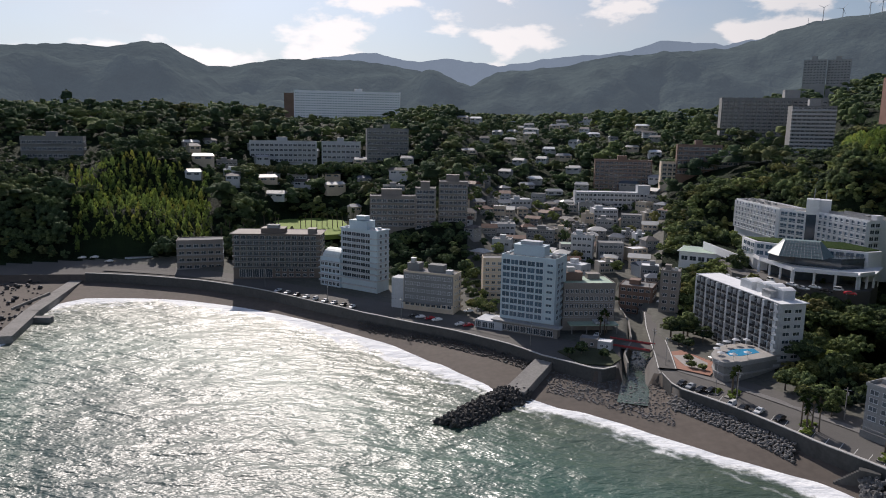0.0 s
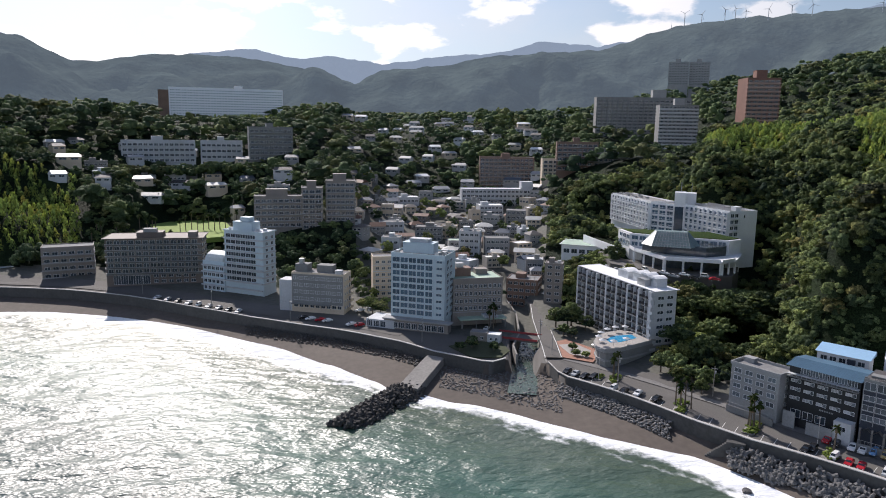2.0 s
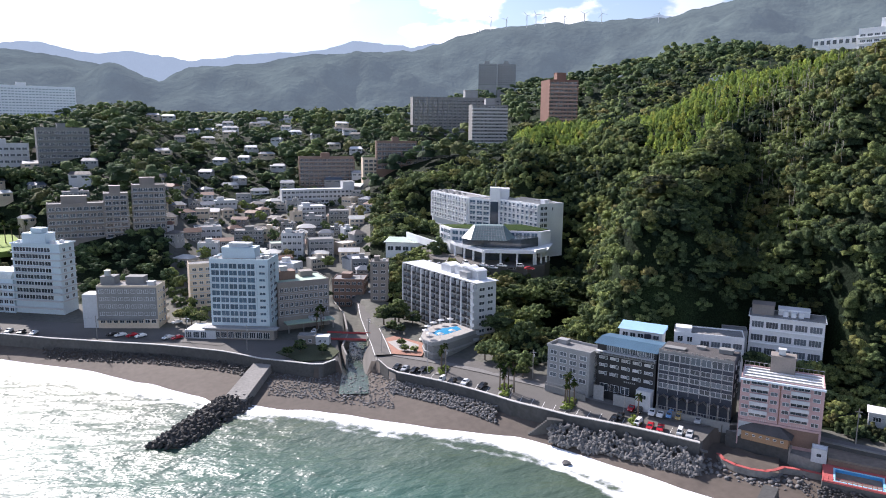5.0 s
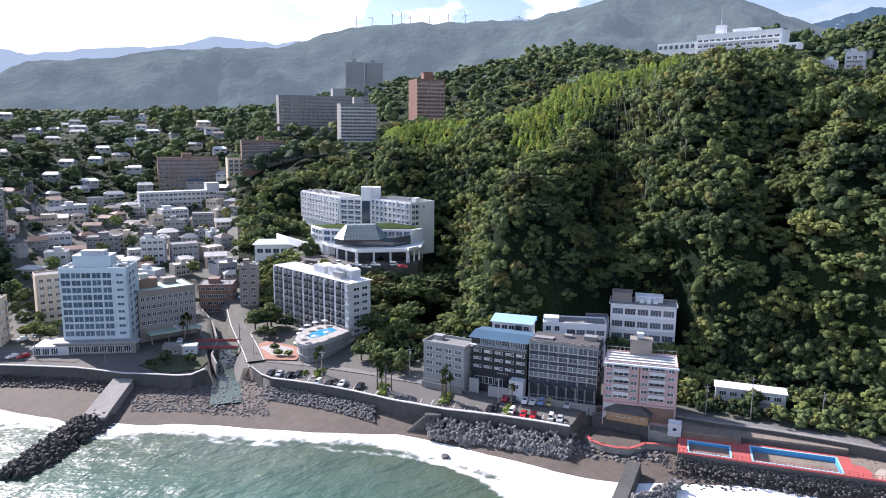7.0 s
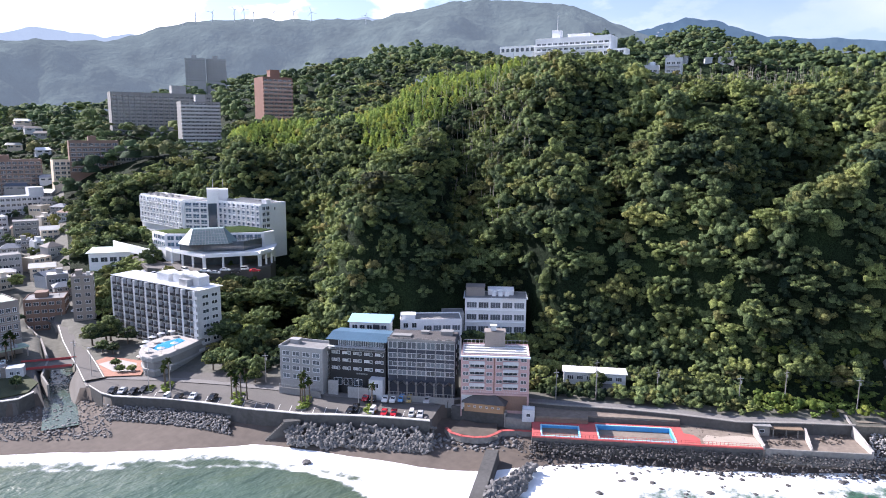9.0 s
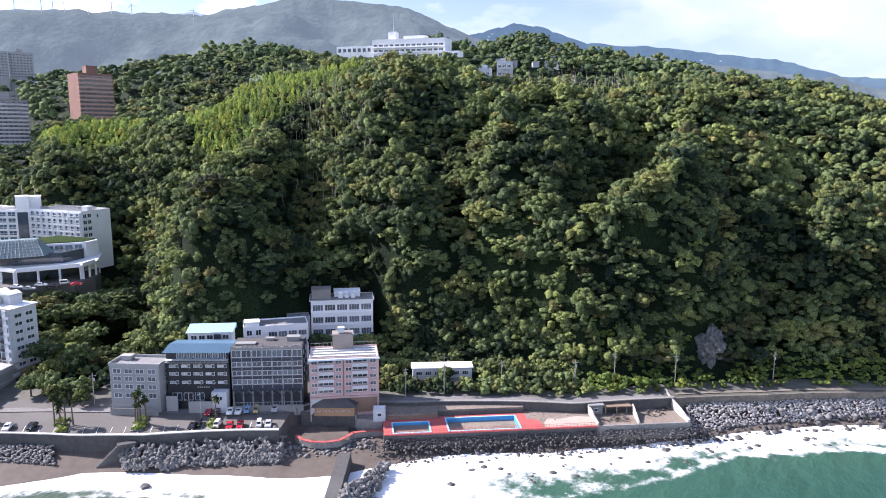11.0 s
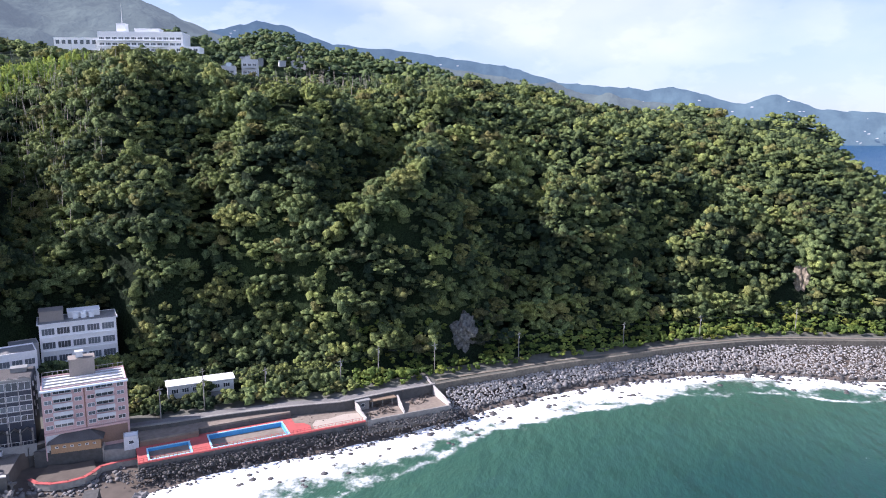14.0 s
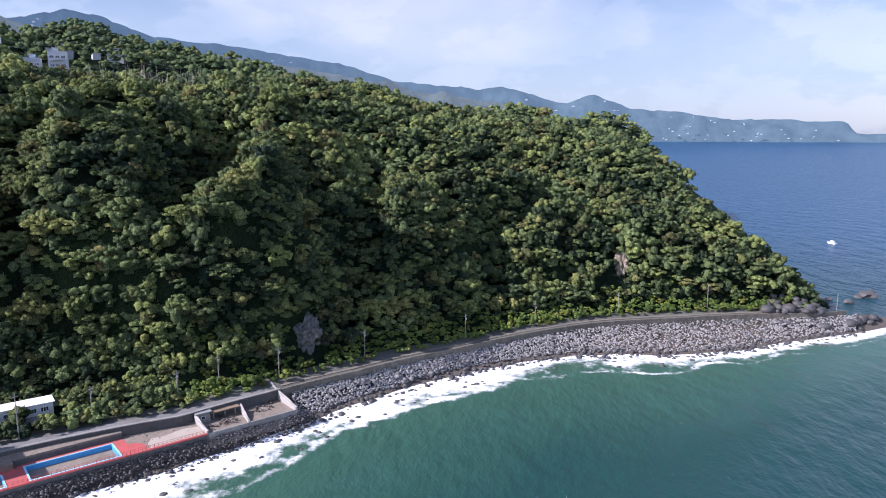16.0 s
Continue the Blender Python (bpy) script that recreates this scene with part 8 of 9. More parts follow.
def car(label, color, van=False):
    e = thing("car", label, "car", pose(0, 0, -50), "parked cars")
    paint = mat("car_paint", color, 0.25, 0.05, spec=0.6)
    L, W = (3.4, 1.48) if van else (4.3, 1.7)
    if van:
        prof = [(0, 0.35), (0.02, 0.9), (0.35, 1.05), (0.75, 1.75), (3.2, 1.78), (3.38, 1.0), (3.38, 0.35)]
    else:
        prof = [(0, 0.3), (0.02, 0.72), (0.25, 0.86), (1.2, 0.95), (1.75, 1.42), (3.2, 1.44), (3.95, 1.0), (4.25, 0.95), (4.3, 0.35)]
    bm = bmesh.new()
    n = len(prof)
    def inset(z):
        return 0.0 if z < 1.0 else 0.16
    a, b = [bm.verts.new((x - L / 2, -W / 2 + inset(z), z)) for x, z in prof], [bm.verts.new((x - L / 2, W / 2 - inset(z), z)) for x, z in prof]
    for k in range(n):
        bm.faces.new((a[k], b[k], b[(k + 1) % n], a[(k + 1) % n]))
    bm.faces.new(a[::-1]), bm.faces.new(b)
    bmesh.ops.bevel(bm, geom=bm.edges[:], offset=0.05, segments=1, affect="EDGES")
    part("body", bm, paint, e)
    x0, x1 = ((-0.95, 1.5) if van else (-0.35, 1.2))
    for y in (-1, 1):
        part("side_window", boxes((x0, y * (W / 2 - 0.17) - 0.02, 1.05, x1, y * (W / 2 - 0.17) + 0.09 * (1 if y > 0 else 0.2), 1.36 if not van else 1.6)), M_CARGLASS, e)
    bm = bmesh.new()
    p, q = (prof[2], prof[3]) if van else (prof[3], prof[4])
    t = math.degrees(math.atan2(q[1] - p[1], q[0] - p[0]))
    ln = math.hypot(q[0] - p[0], q[1] - p[1])
    box(bm, ln * 0.1, -W / 2 + 0.22, 0.0, ln * 0.92, W / 2 - 0.22, 0.03, 0, pose(p[0] - L / 2, 0, p[1], 0, -t, 0))
    part("windscreen", bm, M_CARGLASS, e)
    wm = bmesh.new()
    bmesh.ops.create_cone(wm, cap_ends=True, segments=12, radius1=0.31, radius2=0.31, depth=0.2, matrix=pose(0, 0, 0, 90, 0, 0))
    wme = add_mats(mesh_of(wm), M_TYRE)
    hub = bmesh.new()
    bmesh.ops.create_cone(hub, cap_ends=True, segments=8, radius1=0.18, radius2=0.16, depth=0.24, matrix=pose(0, 0, 0, 90, 0, 0))
    hme = add_mats(mesh_of(hub), M_METAL)
    for x in (-L * 0.31, L * 0.31):
        for y in (-W / 2 + 0.08, W / 2 - 0.08):
            w_ = part("wheel", wme, None, e, at=pose(x, y, 0.31))
            part("hub", hme, None, w_)
    for y in (-W / 2 + 0.3, W / 2 - 0.3):
        part("headlight", boxes((-L / 2 - 0.02, y - 0.16, 0.58, -L / 2 + 0.06, y + 0.16, 0.72)), M_LAMP, e)
    return e


CARS = {"white": car("white family car parked by the shore", (0.75, 0.75, 0.74)), "black": car("black family car parked by the shore", (0.015, 0.015, 0.017)), "silver": car("silver grey car parked by the shore", (0.4, 0.41, 0.42)),
        "red": car("red hatchback parked by the shore", (0.42, 0.02, 0.03)), "blue": car("light blue small car parked by the shore", (0.14, 0.32, 0.58), True), "wvan": car("white small van parked by the shore", (0.72, 0.72, 0.70), True), "tan": car("tan small van parked by the shore", (0.4, 0.3, 0.12), True)}
used = set()


def park(kind, x, y, yaw, z=None):
    z = ground_at(x, y) + 0.13 if z is None else z
    m = pose(x, y, z, 0, 0, yaw)
    if kind in used:
        copy_thing(CARS[kind], m)
    else:
        CARS[kind].matrix_basis = m
        used.add(kind)


for kind, x, y in (("black", 76.3, 212), ("silver", 78.2, 209.4), ("black", 80.4, 206.8), ("black", 83.4, 206.2), ("wvan", 85.4, 195.2), ("black", 87.6, 192.6), ("white", 91.2, 190.4), ("black", 94.8, 185.4)):
    park(kind, x, y, 40 + random.uniform(-8, 8))
for kind, x, y in (("red", 126.2, 152.9), ("black", 127.4, 151.0), ("white", 129.6, 148.2), ("white", 131.0, 146.2), ("blue", 132.6, 144.4), ("tan", 133.9, 142.4), ("silver", 137.2, 138.4)):
    park(kind, x, y, 35 + random.uniform(-6, 6))
for kind, x, y in (("wvan", 121.6, 144.3), ("red", 122.9, 141.0), ("red", 124.6, 138.9), ("wvan", 127.6, 134.8), ("silver", 129.0, 132.8), ("black", 117.3, 149), ("black", 119.6, 149.6)):
    park(kind, x, y, 35 + random.uniform(-6, 6))
for kind, x, y, yaw in (("white", 7.4, 276, 30), ("red", 10.6, 274.5, 25), ("white", 11.6, 296, 20), ("silver", 76.6, 247, 75), ("white", -2, 282, 25), ("red", -5, 284, 25), ("white", -9, 286, 20), ("black", -12, 288, 25), ("white", 104, 312, 20), ("white", 99, 309, 30), ("silver", 95, 318, 10), ("white", 60, 262, 60),
                        ("white", 96, 236, 10), ("white", 150.5, 131.0, -40)):
    park(kind, x, y, yaw)
for k in range(9):
    q = -13.5 + k * 0.75
    x, y = pol(q, float(SEAWALL(q)) + 6)
    park(("white", "silver", "black", "white", "wvan")[k % 5], x, y, 70)
for k in range(12):
    q = 22.5 + k * 0.75
    x, y = pol(q, 302 - (k % 2) * 5 + (5 if k < 5 else 0))
    park(("white", "silver", "white", "black", "wvan", "red")[k % 6], x, y, 60 + 9 * k, 26.42)
for x, y in ((-202, 386), (-196, 388), (-186, 384)):
    park("white", x, y, 10)
for k, o in CARS.items():
    if k not in used:
        park(k, 140, 140, 0)

# ---- poles, wires ----
bm = bmesh.new()
tube(bm, (0, 0, -1), (0, 0, 9.5), 0.17, 0.11, 7)
m_pole = add_mats(mesh_of(bm), M_CONC)
m_arm = add_mats(mesh_of(boxes((-0.9, -0.06, 8.6, 0.9, 0.06, 8.72))), M_METAL)
bm = bmesh.new()
tube(bm, (0.32, 0, 7.2), (0.32, 0, 8.0), 0.2, 0.2, 8)
m_can = add_mats(mesh_of(bm), M_METAL)
tops = []
for x, y, line in ((76.3, 243.3, 1), (88.6, 199.6, 1), (112.5, 185, 1), (137.0, 147.5, 1), (154.5, 118.8, 1), (163.5, 111.5, 1), (171.5, 103.0, 1), (183.5, 90, 1), (194, 70.5, 1), (205.5, 62, 1), (213.5, 45.5, 1), (232, 20, 1), (255, -16, 1), (272, -45, 1), (288, -83, 1), (297, -125, 1),
                   (295, -182, 0), (-88, 340, 2), (-52, 310, 2), (-17, 284, 2), (14, 271, 2), (33, 251, 2), (93, 308, 0), (178, 107, 0)):
    e = thing("utility_pole", "grey concrete utility pole with crossarm", "utility pole", pose(x, y, max(ground_at(x, y), 5.5), 0, 0, random.uniform(-25, 25) - 40), "utility poles along the shore road")
    part("shaft", m_pole, None, e)
    part("crossarm", m_arm, None, e)
    if line != 0:
        part("transformer", m_can, None, e)
    tops.append((x, y, max(ground_at(x, y), 5.5) + 8.7, line))
for g in (1, 2):
    run = [t for t in tops if t[3] == g]
    for (ax, ay, az_, _), (bx, by, bz, _) in zip(run, run[1:]):
        if math.hypot(bx - ax, by - ay) > 60:
            continue
        bm = bmesh.new()
        last = None
        for k in range(9):
            s = k / 8
            c = Vector((ax + (bx - ax) * s, ay + (by - ay) * s, az_ + (bz - az_) * s - 1.2 * 4 * s * (1 - s)))
            v = [bm.verts.new(c + Vector(o)) for o in ((0.03, 0, 0), (-0.015, 0.02, 0.02), (-0.015, -0.02, -0.02))]
            if last:
                for q in range(3):
                    bm.faces.new((last[q], last[(q + 1) % 3], v[(q + 1) % 3], v[q]))
            last = v
        tagged(new("power_line", add_mats(mesh_of(bm), M_SLATE)), "thin black power line between poles", "cable", "power lines")
for x, y, h in ((83.5, 203.0, 11), (121.5, 150.5, 8), (139, 136.5, 8), (76.6, 229.5, 10)):
    e = thing("street_lamp", "slim grey street lamp in the car park", "street lamp", pose(x, y, ground_at(x, y)), "street lamps")
    bm = bmesh.new()
    tube(bm, (0, 0, -0.3), (0, 0, h), 0.1, 0.07, 6)
    part("post", bm, M_METAL, e)
    part("lamp_head", boxes((-0.9, -0.12, h, 0.2, 0.12, h + 0.12)), M_METAL, e)


# ---- palms and single trees ----
def frond_mesh(kind, rng_):
    """A rosette of arching fronds, each a folded tapering strip."""
    bm = bmesh.new()
    n = 22 if kind == "fan" else 18
    for k in range(n):
        a = 6.283 * k / n + rng_.uniform(-0.15, 0.15)
        el = rng_.uniform(-0.7, 1.2)
        L = rng_.uniform(1.3, 1.8) if kind == "fan" else rng_.uniform(2.0, 2.8)
        prev = None
        for j in range(5):
            s = j / 4
            r = L * s * math.cos(el) * (1 - 0.1 * s)
            z = L * s * math.sin(el) - 0.9 * s * s * L * 0.5
            w = (0.36 if kind == "fan" else 0.30) * math.sin(math.pi * (0.12 + 0.85 * s))
            c = Vector((r * math.cos(a), r * math.sin(a), z))
            t = Vector((-math.sin(a), math.cos(a), 0)) * w
            v = [bm.verts.new(c - t - Vector((0, 0, w * 0.5))), bm.verts.new(c), bm.verts.new(c + t - Vector((0, 0, w * 0.5)))]
            if prev:
                bm.faces.new((prev[0], prev[1], v[1], v[0]))
                bm.faces.new((prev[1], prev[2], v[2], v[1]))
            prev = v
    return add_mats(mesh_of(bm, "crown"), M_PALM)


M_PALM = leaf_mat("palm_fronds", (0.05, 0.07, 0.02), (0.17, 0.17, 0.06), 0.3)
r3 = random.Random(6)
FRONDS = [frond_mesh("fan", r3) for _ in range(3)]
SKIRT = bmesh.new()
bmesh.ops.create_cone(SKIRT, segments=8, radius1=0.45, radius2=0.25, depth=1.4, matrix=pose(0, 0, -0.8))
SKIRT = add_mats(mesh_of(SKIRT), mat("dead_fronds", (0.20, 0.15, 0.09), 0.95, 0.3, 1.0, 5.0, 0.5))


def palm(x, y, h, label="tall fan palm with a shaggy crown", z=None, s=1.0):
    z = ground_at(x, y) if z is None else z
    e = thing("palm_tree", label, "palm", pose(x, y, z, r3.uniform(-3, 3), r3.uniform(-3, 3), r3.uniform(0, 360)), "palms")
    bm = bmesh.new()
    tube(bm, (0, 0, -0.5), (0, 0, h * 0.5), 0.26 * s, 0.2 * s, 7)
    tube(bm, (0, 0, h * 0.5), (0, 0, h), 0.2 * s, 0.17 * s, 7)
    part("trunk", bm, M_BARK, e)
    part("dead_skirt", SKIRT, None, e, at=pose(0, 0, h))
    part("crown", r3.choice(FRONDS), None, e, at=pose(0, 0, h) @ Matrix.Scale(s, 4))


for x, y, h in ((98.6, 181.2, 8.5), (99.6, 180.2, 7.5), (100.6, 179.4, 9.0), (101.8, 178.0, 7.0), (99.0, 178.8, 6.0), (111.2, 164.6, 8.5), (112.0, 163.2, 9.5), (112.9, 162.0, 7.5), (110.6, 162.8, 6.5), (122.9, 146.4, 7.5), (89.4, 204.8, 8), (90.2, 203.6, 9), (88.6, 203.2, 7), (62, 266, 9), (63.4, 264, 10), (64.8, 267, 8), (61, 262, 7.5),
                (152, 276, 9), (172, 268, 8)):
    palm(x, y, h)
for k in range(11):
    x, y = pol(-11.6 + 0.42 * k, 462 + (k % 3) * 4)
    palm(x, y, 9.5 + (k % 4), s=1.25)
for k in range(14):
    x, y = pol(-17.8 + 0.42 * k + r3.uniform(-0.2, 0.2), 452 + r3.uniform(-12, 14))
    palm(x, y, r3.uniform(7, 11), "shaggy palm in the park", s=1.3)


def tree_thing(x, y, r, h, label, material, seed):
    """A broad tree: trunk, limbs and a crown of leaf tufts."""
    z = ground_at(x, y)
    e = thing("tree", label, "tree", pose(x, y, z), "single trees")
    rg = random.Random(seed)
    bm = bmesh.new()
    tube(bm, (0, 0, -0.4), (0, 0, h * 0.5), r * 0.09, r * 0.06, 7)
    for k in range(5):
        a = 6.283 * k / 5 + rg.uniform(-0.4, 0.4)
        tube(bm, (0, 0, h * rg.uniform(0.35, 0.5)), (r * 0.55 * math.cos(a), r * 0.55 * math.sin(a), h * rg.uniform(0.62, 0.8)), r * 0.045, r * 0.02, 5)
    part("trunk", bm, M_BARK, e)
    ob = stamp("crown", CROWNS, [(0, 0, h * 0.62, r, 1.15, rg.uniform(0.3, 0.8)), (r * 0.35, -r * 0.2, h * 0.5, r * 0.7, 1.0, 0.5), (-r * 0.4, r * 0.2, h * 0.52, r * 0.65, 1.0, 0.4)], material, "", "", seed)
    del ob["kind"]
    ob.parent = e


for k, (x, y, r, h) in enumerate(((88.5, 262, 4.2, 7), (92, 258, 4.8, 8.5), (95, 262, 4.5, 8), (88, 251, 2.5, 4), (90, 247, 2.3, 4), (98, 254, 3.5, 6), (20, 287, 3.4, 7), (17, 292, 3.2, 7), (13, 296, 3.0, 6), (45, 238, 2.2, 4), (50, 241, 2.4, 4), (57, 236, 2.0, 3.5), (103, 296, 4, 7), (107, 290, 4, 7),
                                  (112, 300, 4.5, 8), (84.6, 227.5, 1.7, 2.4), (87.5, 225.5, 1.6, 2.2), (85.8, 234, 1.8, 2.6), (106, 206, 3.4, 6), (109, 201, 3.6, 6.5), (111, 195, 3.2, 6), (113, 190, 3.4, 6), (107, 197, 2.6, 4.5), (110, 187, 2.4, 4), (137, 168, 3, 5), (180.5, 107.5, 2.8, 4.5), (190, 96, 3.2, 6), (193, 88, 3.4, 6), (198, 80, 3.0, 6))):
    tree_thing(x, y, r, h, "broad leafy green tree by the road", M_LEAF, 200 + k)

# planted islands in the car park
for x, y, L, yaw in ((99.6, 179.6, 9, -38), (111.6, 163.2, 9, -48), (121.8, 146.0, 6, -50), (89.2, 203.6, 7, -40), (84.5, 206, 4, -40)):
    e = thing("planting_island", "kerbed island with green ground cover in the car park", "planting", pose(x, y, ground_at(x, y), 0, 0, yaw + 90))
    bm = bmesh.new()
    capped(bm, -L / 2, -1.5, -0.3, L / 2, 1.5, 0.3, 0.08, 0.15)
    part("kerb", bm, M_CONC, e)
    rg = np.random.default_rng(int(L * 10 + x))
    pl = [(rg.uniform(-L / 2, L / 2), rg.uniform(-1.2, 1.2), 0.35, rg.uniform(0.6, 1.1), 0.8, rg.uniform(0.4, 1)) for _ in range(22)]
    ob = stamp("ground_cover", CROWNS_MID, pl, M_GRASS, "", "", 3)
    ob.parent = e
sheet("lawn", [pol(*q) for q in ((-13.8, 500), (-12.6, 512), (-10, 515), (-8.2, 500), (-7.6, 462), (-8.0, 436), (-9.6, 432), (-12.6, 446))], 19.6, mat("sunlit_lawn", (0.21, 0.29, 0.06), 0.9, 0.2, 0.1, 2.0, 0.2), "bright green park lawn", "lawn", 3.0)
CLEAR.append((*pol(-10.5, 475), 40))
# garden whose dark colour has the hotel's shade put into it
pz = sheet("lawn", [(42, 244), (52, 250), (62, 252), (63, 236), (58, 229), (48, 230)], 6.62, mat("shaded_garden", (0.05, 0.06, 0.03), 0.95, 0.3, 0.3, 2.0, 0.3), "planted garden by the stream mouth, darkened for shade", "garden", 0.3)
hut_ = House("hut", "small white-blue hut by the stream mouth", (57, 247), (61.5, 245), 4, 6.5, 3.0, M_WHITE, M_ROOFWHITE, parapet=0.2)
hut_.windows("f", 0.9, 1, 2, 2, 1.0, 1.1)
hut2_ = House("hut", "dark flat-roofed hut by the stream mouth", (51, 250), (57, 247.5), 4.5, 6.5, 3.2, M_TAUPE, M_ROOFGREY, parapet=0.25)
hut2_.windows("f", 0.9, 1, 2, 2, 1.2, 1.1)


# ---- woods ----
def plant(name, P, rad, crowns, material, label, category, seed, sink=0.35, tall=(0.9, 1.3), lift=0.0):
    r = np.random.default_rng(seed)
    P = P[free(P)]
    z = height(P[:, 0], P[:, 1])
    ok = z > 5.5
    P, z = P[ok], z[ok]
    R = rad[0] + (rad[1] - rad[0]) * r.beta(1.6, 2.2, len(P))
    H = r.uniform(*tall, len(P))
    T = np.clip(r.normal(0.48, 0.26, len(P)), 0, 1)
    # trees shrunk to keep the camera's sight lines to buildings open
    dist, bear = np.hypot(P[:, 0], P[:, 1]), np.degrees(np.arctan2(P[:, 0], P[:, 1]))
    for a0, a1, far, el in SIGHT_LINES:
        m = (bear > a0 - 0.4) & (bear < a1 + 0.4) & (dist < far)
        room = 85 + dist * math.tan(radians(el)) - z
        R = np.where(m, np.minimum(R, np.maximum(room / 1.5, 2.0)), R)
    places = np.stack([P[:, 0], P[:, 1], z + R * (0.9 + lift) + np.clip(r.uniform(-1, 1.5, len(P)), -1, R * 0.2), R, H, T], 1)
    return stamp(name, crowns, places, material, label, category, seed)


# bearings, reach and slope of the camera's sight lines to buildings, fitted to its view
SIGHT_LINES = [(21.1, 28.3, 650, -0.9), (26.8, 30.6, 560, -1.0), (31.8, 35.4, 590, 1.1), (-12.6, -3.9, 840, 0.7), (-15.4, -10.5, 590, -2.8), (-10.2, -6.8, 600, -3.0), (-6.4, -3.2, 580, -2.5), (-33.5, -26.2, 590, -3.7),
          (12, 16.5, 570, -4.5), (17, 23, 520, -3.3), (10.4, 16.5, 520, -6.2), (-5.6, 2.2, 410, -7.6), (50, 55.5, 450, 6.2), (54, 60.3, 450, 5.9), (43.8, 46.2, 430, 2.1), (62.8, 65.4, 425, 4.7), (26.4, 29.7, 1300, 4.0), (22.5, 33.2, 315, -10.6), (22.0, 27.4, 440, -7.5), (27.0, 32.8, 335, -8.4),
          (59.8, 62, 520, 4.9), (62, 66, 520, 4.3), (66, 69.5, 520, 4.0), (69.5, 72.6, 520, 3.6), (72.6, 77, 520, 4.35), (77, 86, 520, 4.0)] + VALLEY

CLEAR.append((*pol(106.2, 317), 4.6))
CLEAR.append((*pol(80.4, 231), 5.6))  # the bare rock face
P = scatter(18, 122, 222, 505, 7.0, 21)
P = P[(P[:, 3] > FOOT(P[:, 2], 1) + 5) & (P[:, 3] < CREST(P[:, 2], 1) + 28)]
def grove_here(P):
    return (P[:, 2] > -28.5) & (P[:, 2] < -18) & (P[:, 3] > 436) & (P[:, 3] < 520)


def bamboo_here(P):
    low = CREST(P[:, 2], 1) - np.where(P[:, 2] < 39, 42, 42 + 95 * smooth(P[:, 2], 38, 40.5) * (1 - 0.55 * smooth(P[:, 2], 45, 49)))
    return (P[:, 2] > 27.5) & (P[:, 2] < 52.6) & (P[:, 3] > low + 22 * fbm(P[:, 0] / 30, P[:, 1] / 30, 2, 7)) & (P[:, 3] < CREST(P[:, 2], 1) + 14)


is_bam = bamboo_here(P)
near = P[:, 3] < 325
tip = P[:, 2] > 88
PT = scatter(88, 122, 222, 470, 6.4, 29)
PT = PT[(PT[:, 3] > FOOT(PT[:, 2], 1) + 4) & (PT[:, 3] < CREST(PT[:, 2], 1) + 16)]
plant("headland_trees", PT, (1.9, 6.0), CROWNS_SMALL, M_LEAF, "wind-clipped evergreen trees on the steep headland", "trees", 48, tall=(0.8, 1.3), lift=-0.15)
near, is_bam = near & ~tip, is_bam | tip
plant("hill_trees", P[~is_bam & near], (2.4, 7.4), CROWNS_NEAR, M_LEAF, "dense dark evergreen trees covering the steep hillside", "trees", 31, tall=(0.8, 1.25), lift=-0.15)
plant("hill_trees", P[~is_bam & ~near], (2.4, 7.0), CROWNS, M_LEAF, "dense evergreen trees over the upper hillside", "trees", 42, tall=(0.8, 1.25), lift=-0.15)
P2 = scatter(28, 53, 312, 500, 3.3, 22)
P2 = P2[bamboo_here(P2)]
plant("bamboo", P2, (1.8, 2.7), STALKS, M_BAMBOO, "tall yellow-green bamboo along the ridge", "bamboo", 32, tall=(1.5, 2.2))
PB = scatter(28, 53, 305, 500, 4.4, 27)
PB = PB[bamboo_here(PB)]
plant("bamboo", PB, (2.2, 3.4), CROWNS_LOW, M_BAMBOO, "dense lower bamboo foliage on the ridge", "bamboo", 49, tall=(0.8, 1.2), lift=-0.2)
P3 = scatter(-45, 112, 470, 1000, 18.5, 23)
P3 = P3[(P3[:, 2] < 97) & ~((P3[:, 2] > 29) & (P3[:, 3] < 800))]
P3 = P3[(P3[:, 3] > np.maximum(np.where(P3[:, 2] > 17, 505, FOOT(P3[:, 2], 1) + 12), 0))]
town = (P3[:, 2] > 3) & (P3[:, 2] < 17) & (P3[:, 3] < 545) | grove_here(P3)
plant("valley_trees", P3[~town], (6.5, 12), CROWNS_FAR, M_LEAF_FAR, "dark woodland on the hills behind the town", "trees", 33, tall=(0.65, 1.1), lift=-0.2)
VG = scatter(-4, 30, 548, 1000, 10.5, 140)
VG = VG[VG[:, 3] > np.where(VG[:, 2] > 17, 505, 548)]
plant("valley_trees", VG, (2.6, 5.2), CROWNS_LOW, M_LEAF_FAR, "lower woods between the houses up the valley", "trees", 141, tall=(0.7, 1.0), lift=-0.3)
VL = scatter(-37, -2, 500, 800, 8.5, 142)
VL = VL[~grove_here(VL)]
plant("valley_trees", VL, (2.4, 5.0), CROWNS_LOW, M_LEAF_FAR, "dark woods round the hotels on the shaded slope", "trees", 143, tall=(0.7, 1.0), lift=-0.3)
V2 = scatter(29, 97, 500, 800, 11.0, 45)
V2 = V2[V2[:, 3] > CREST(V2[:, 2], 1) + 20]
V2 = V2[(V2[:, 2] < 50) | (V2[:, 3] < CREST(V2[:, 2], 1) + 110)]
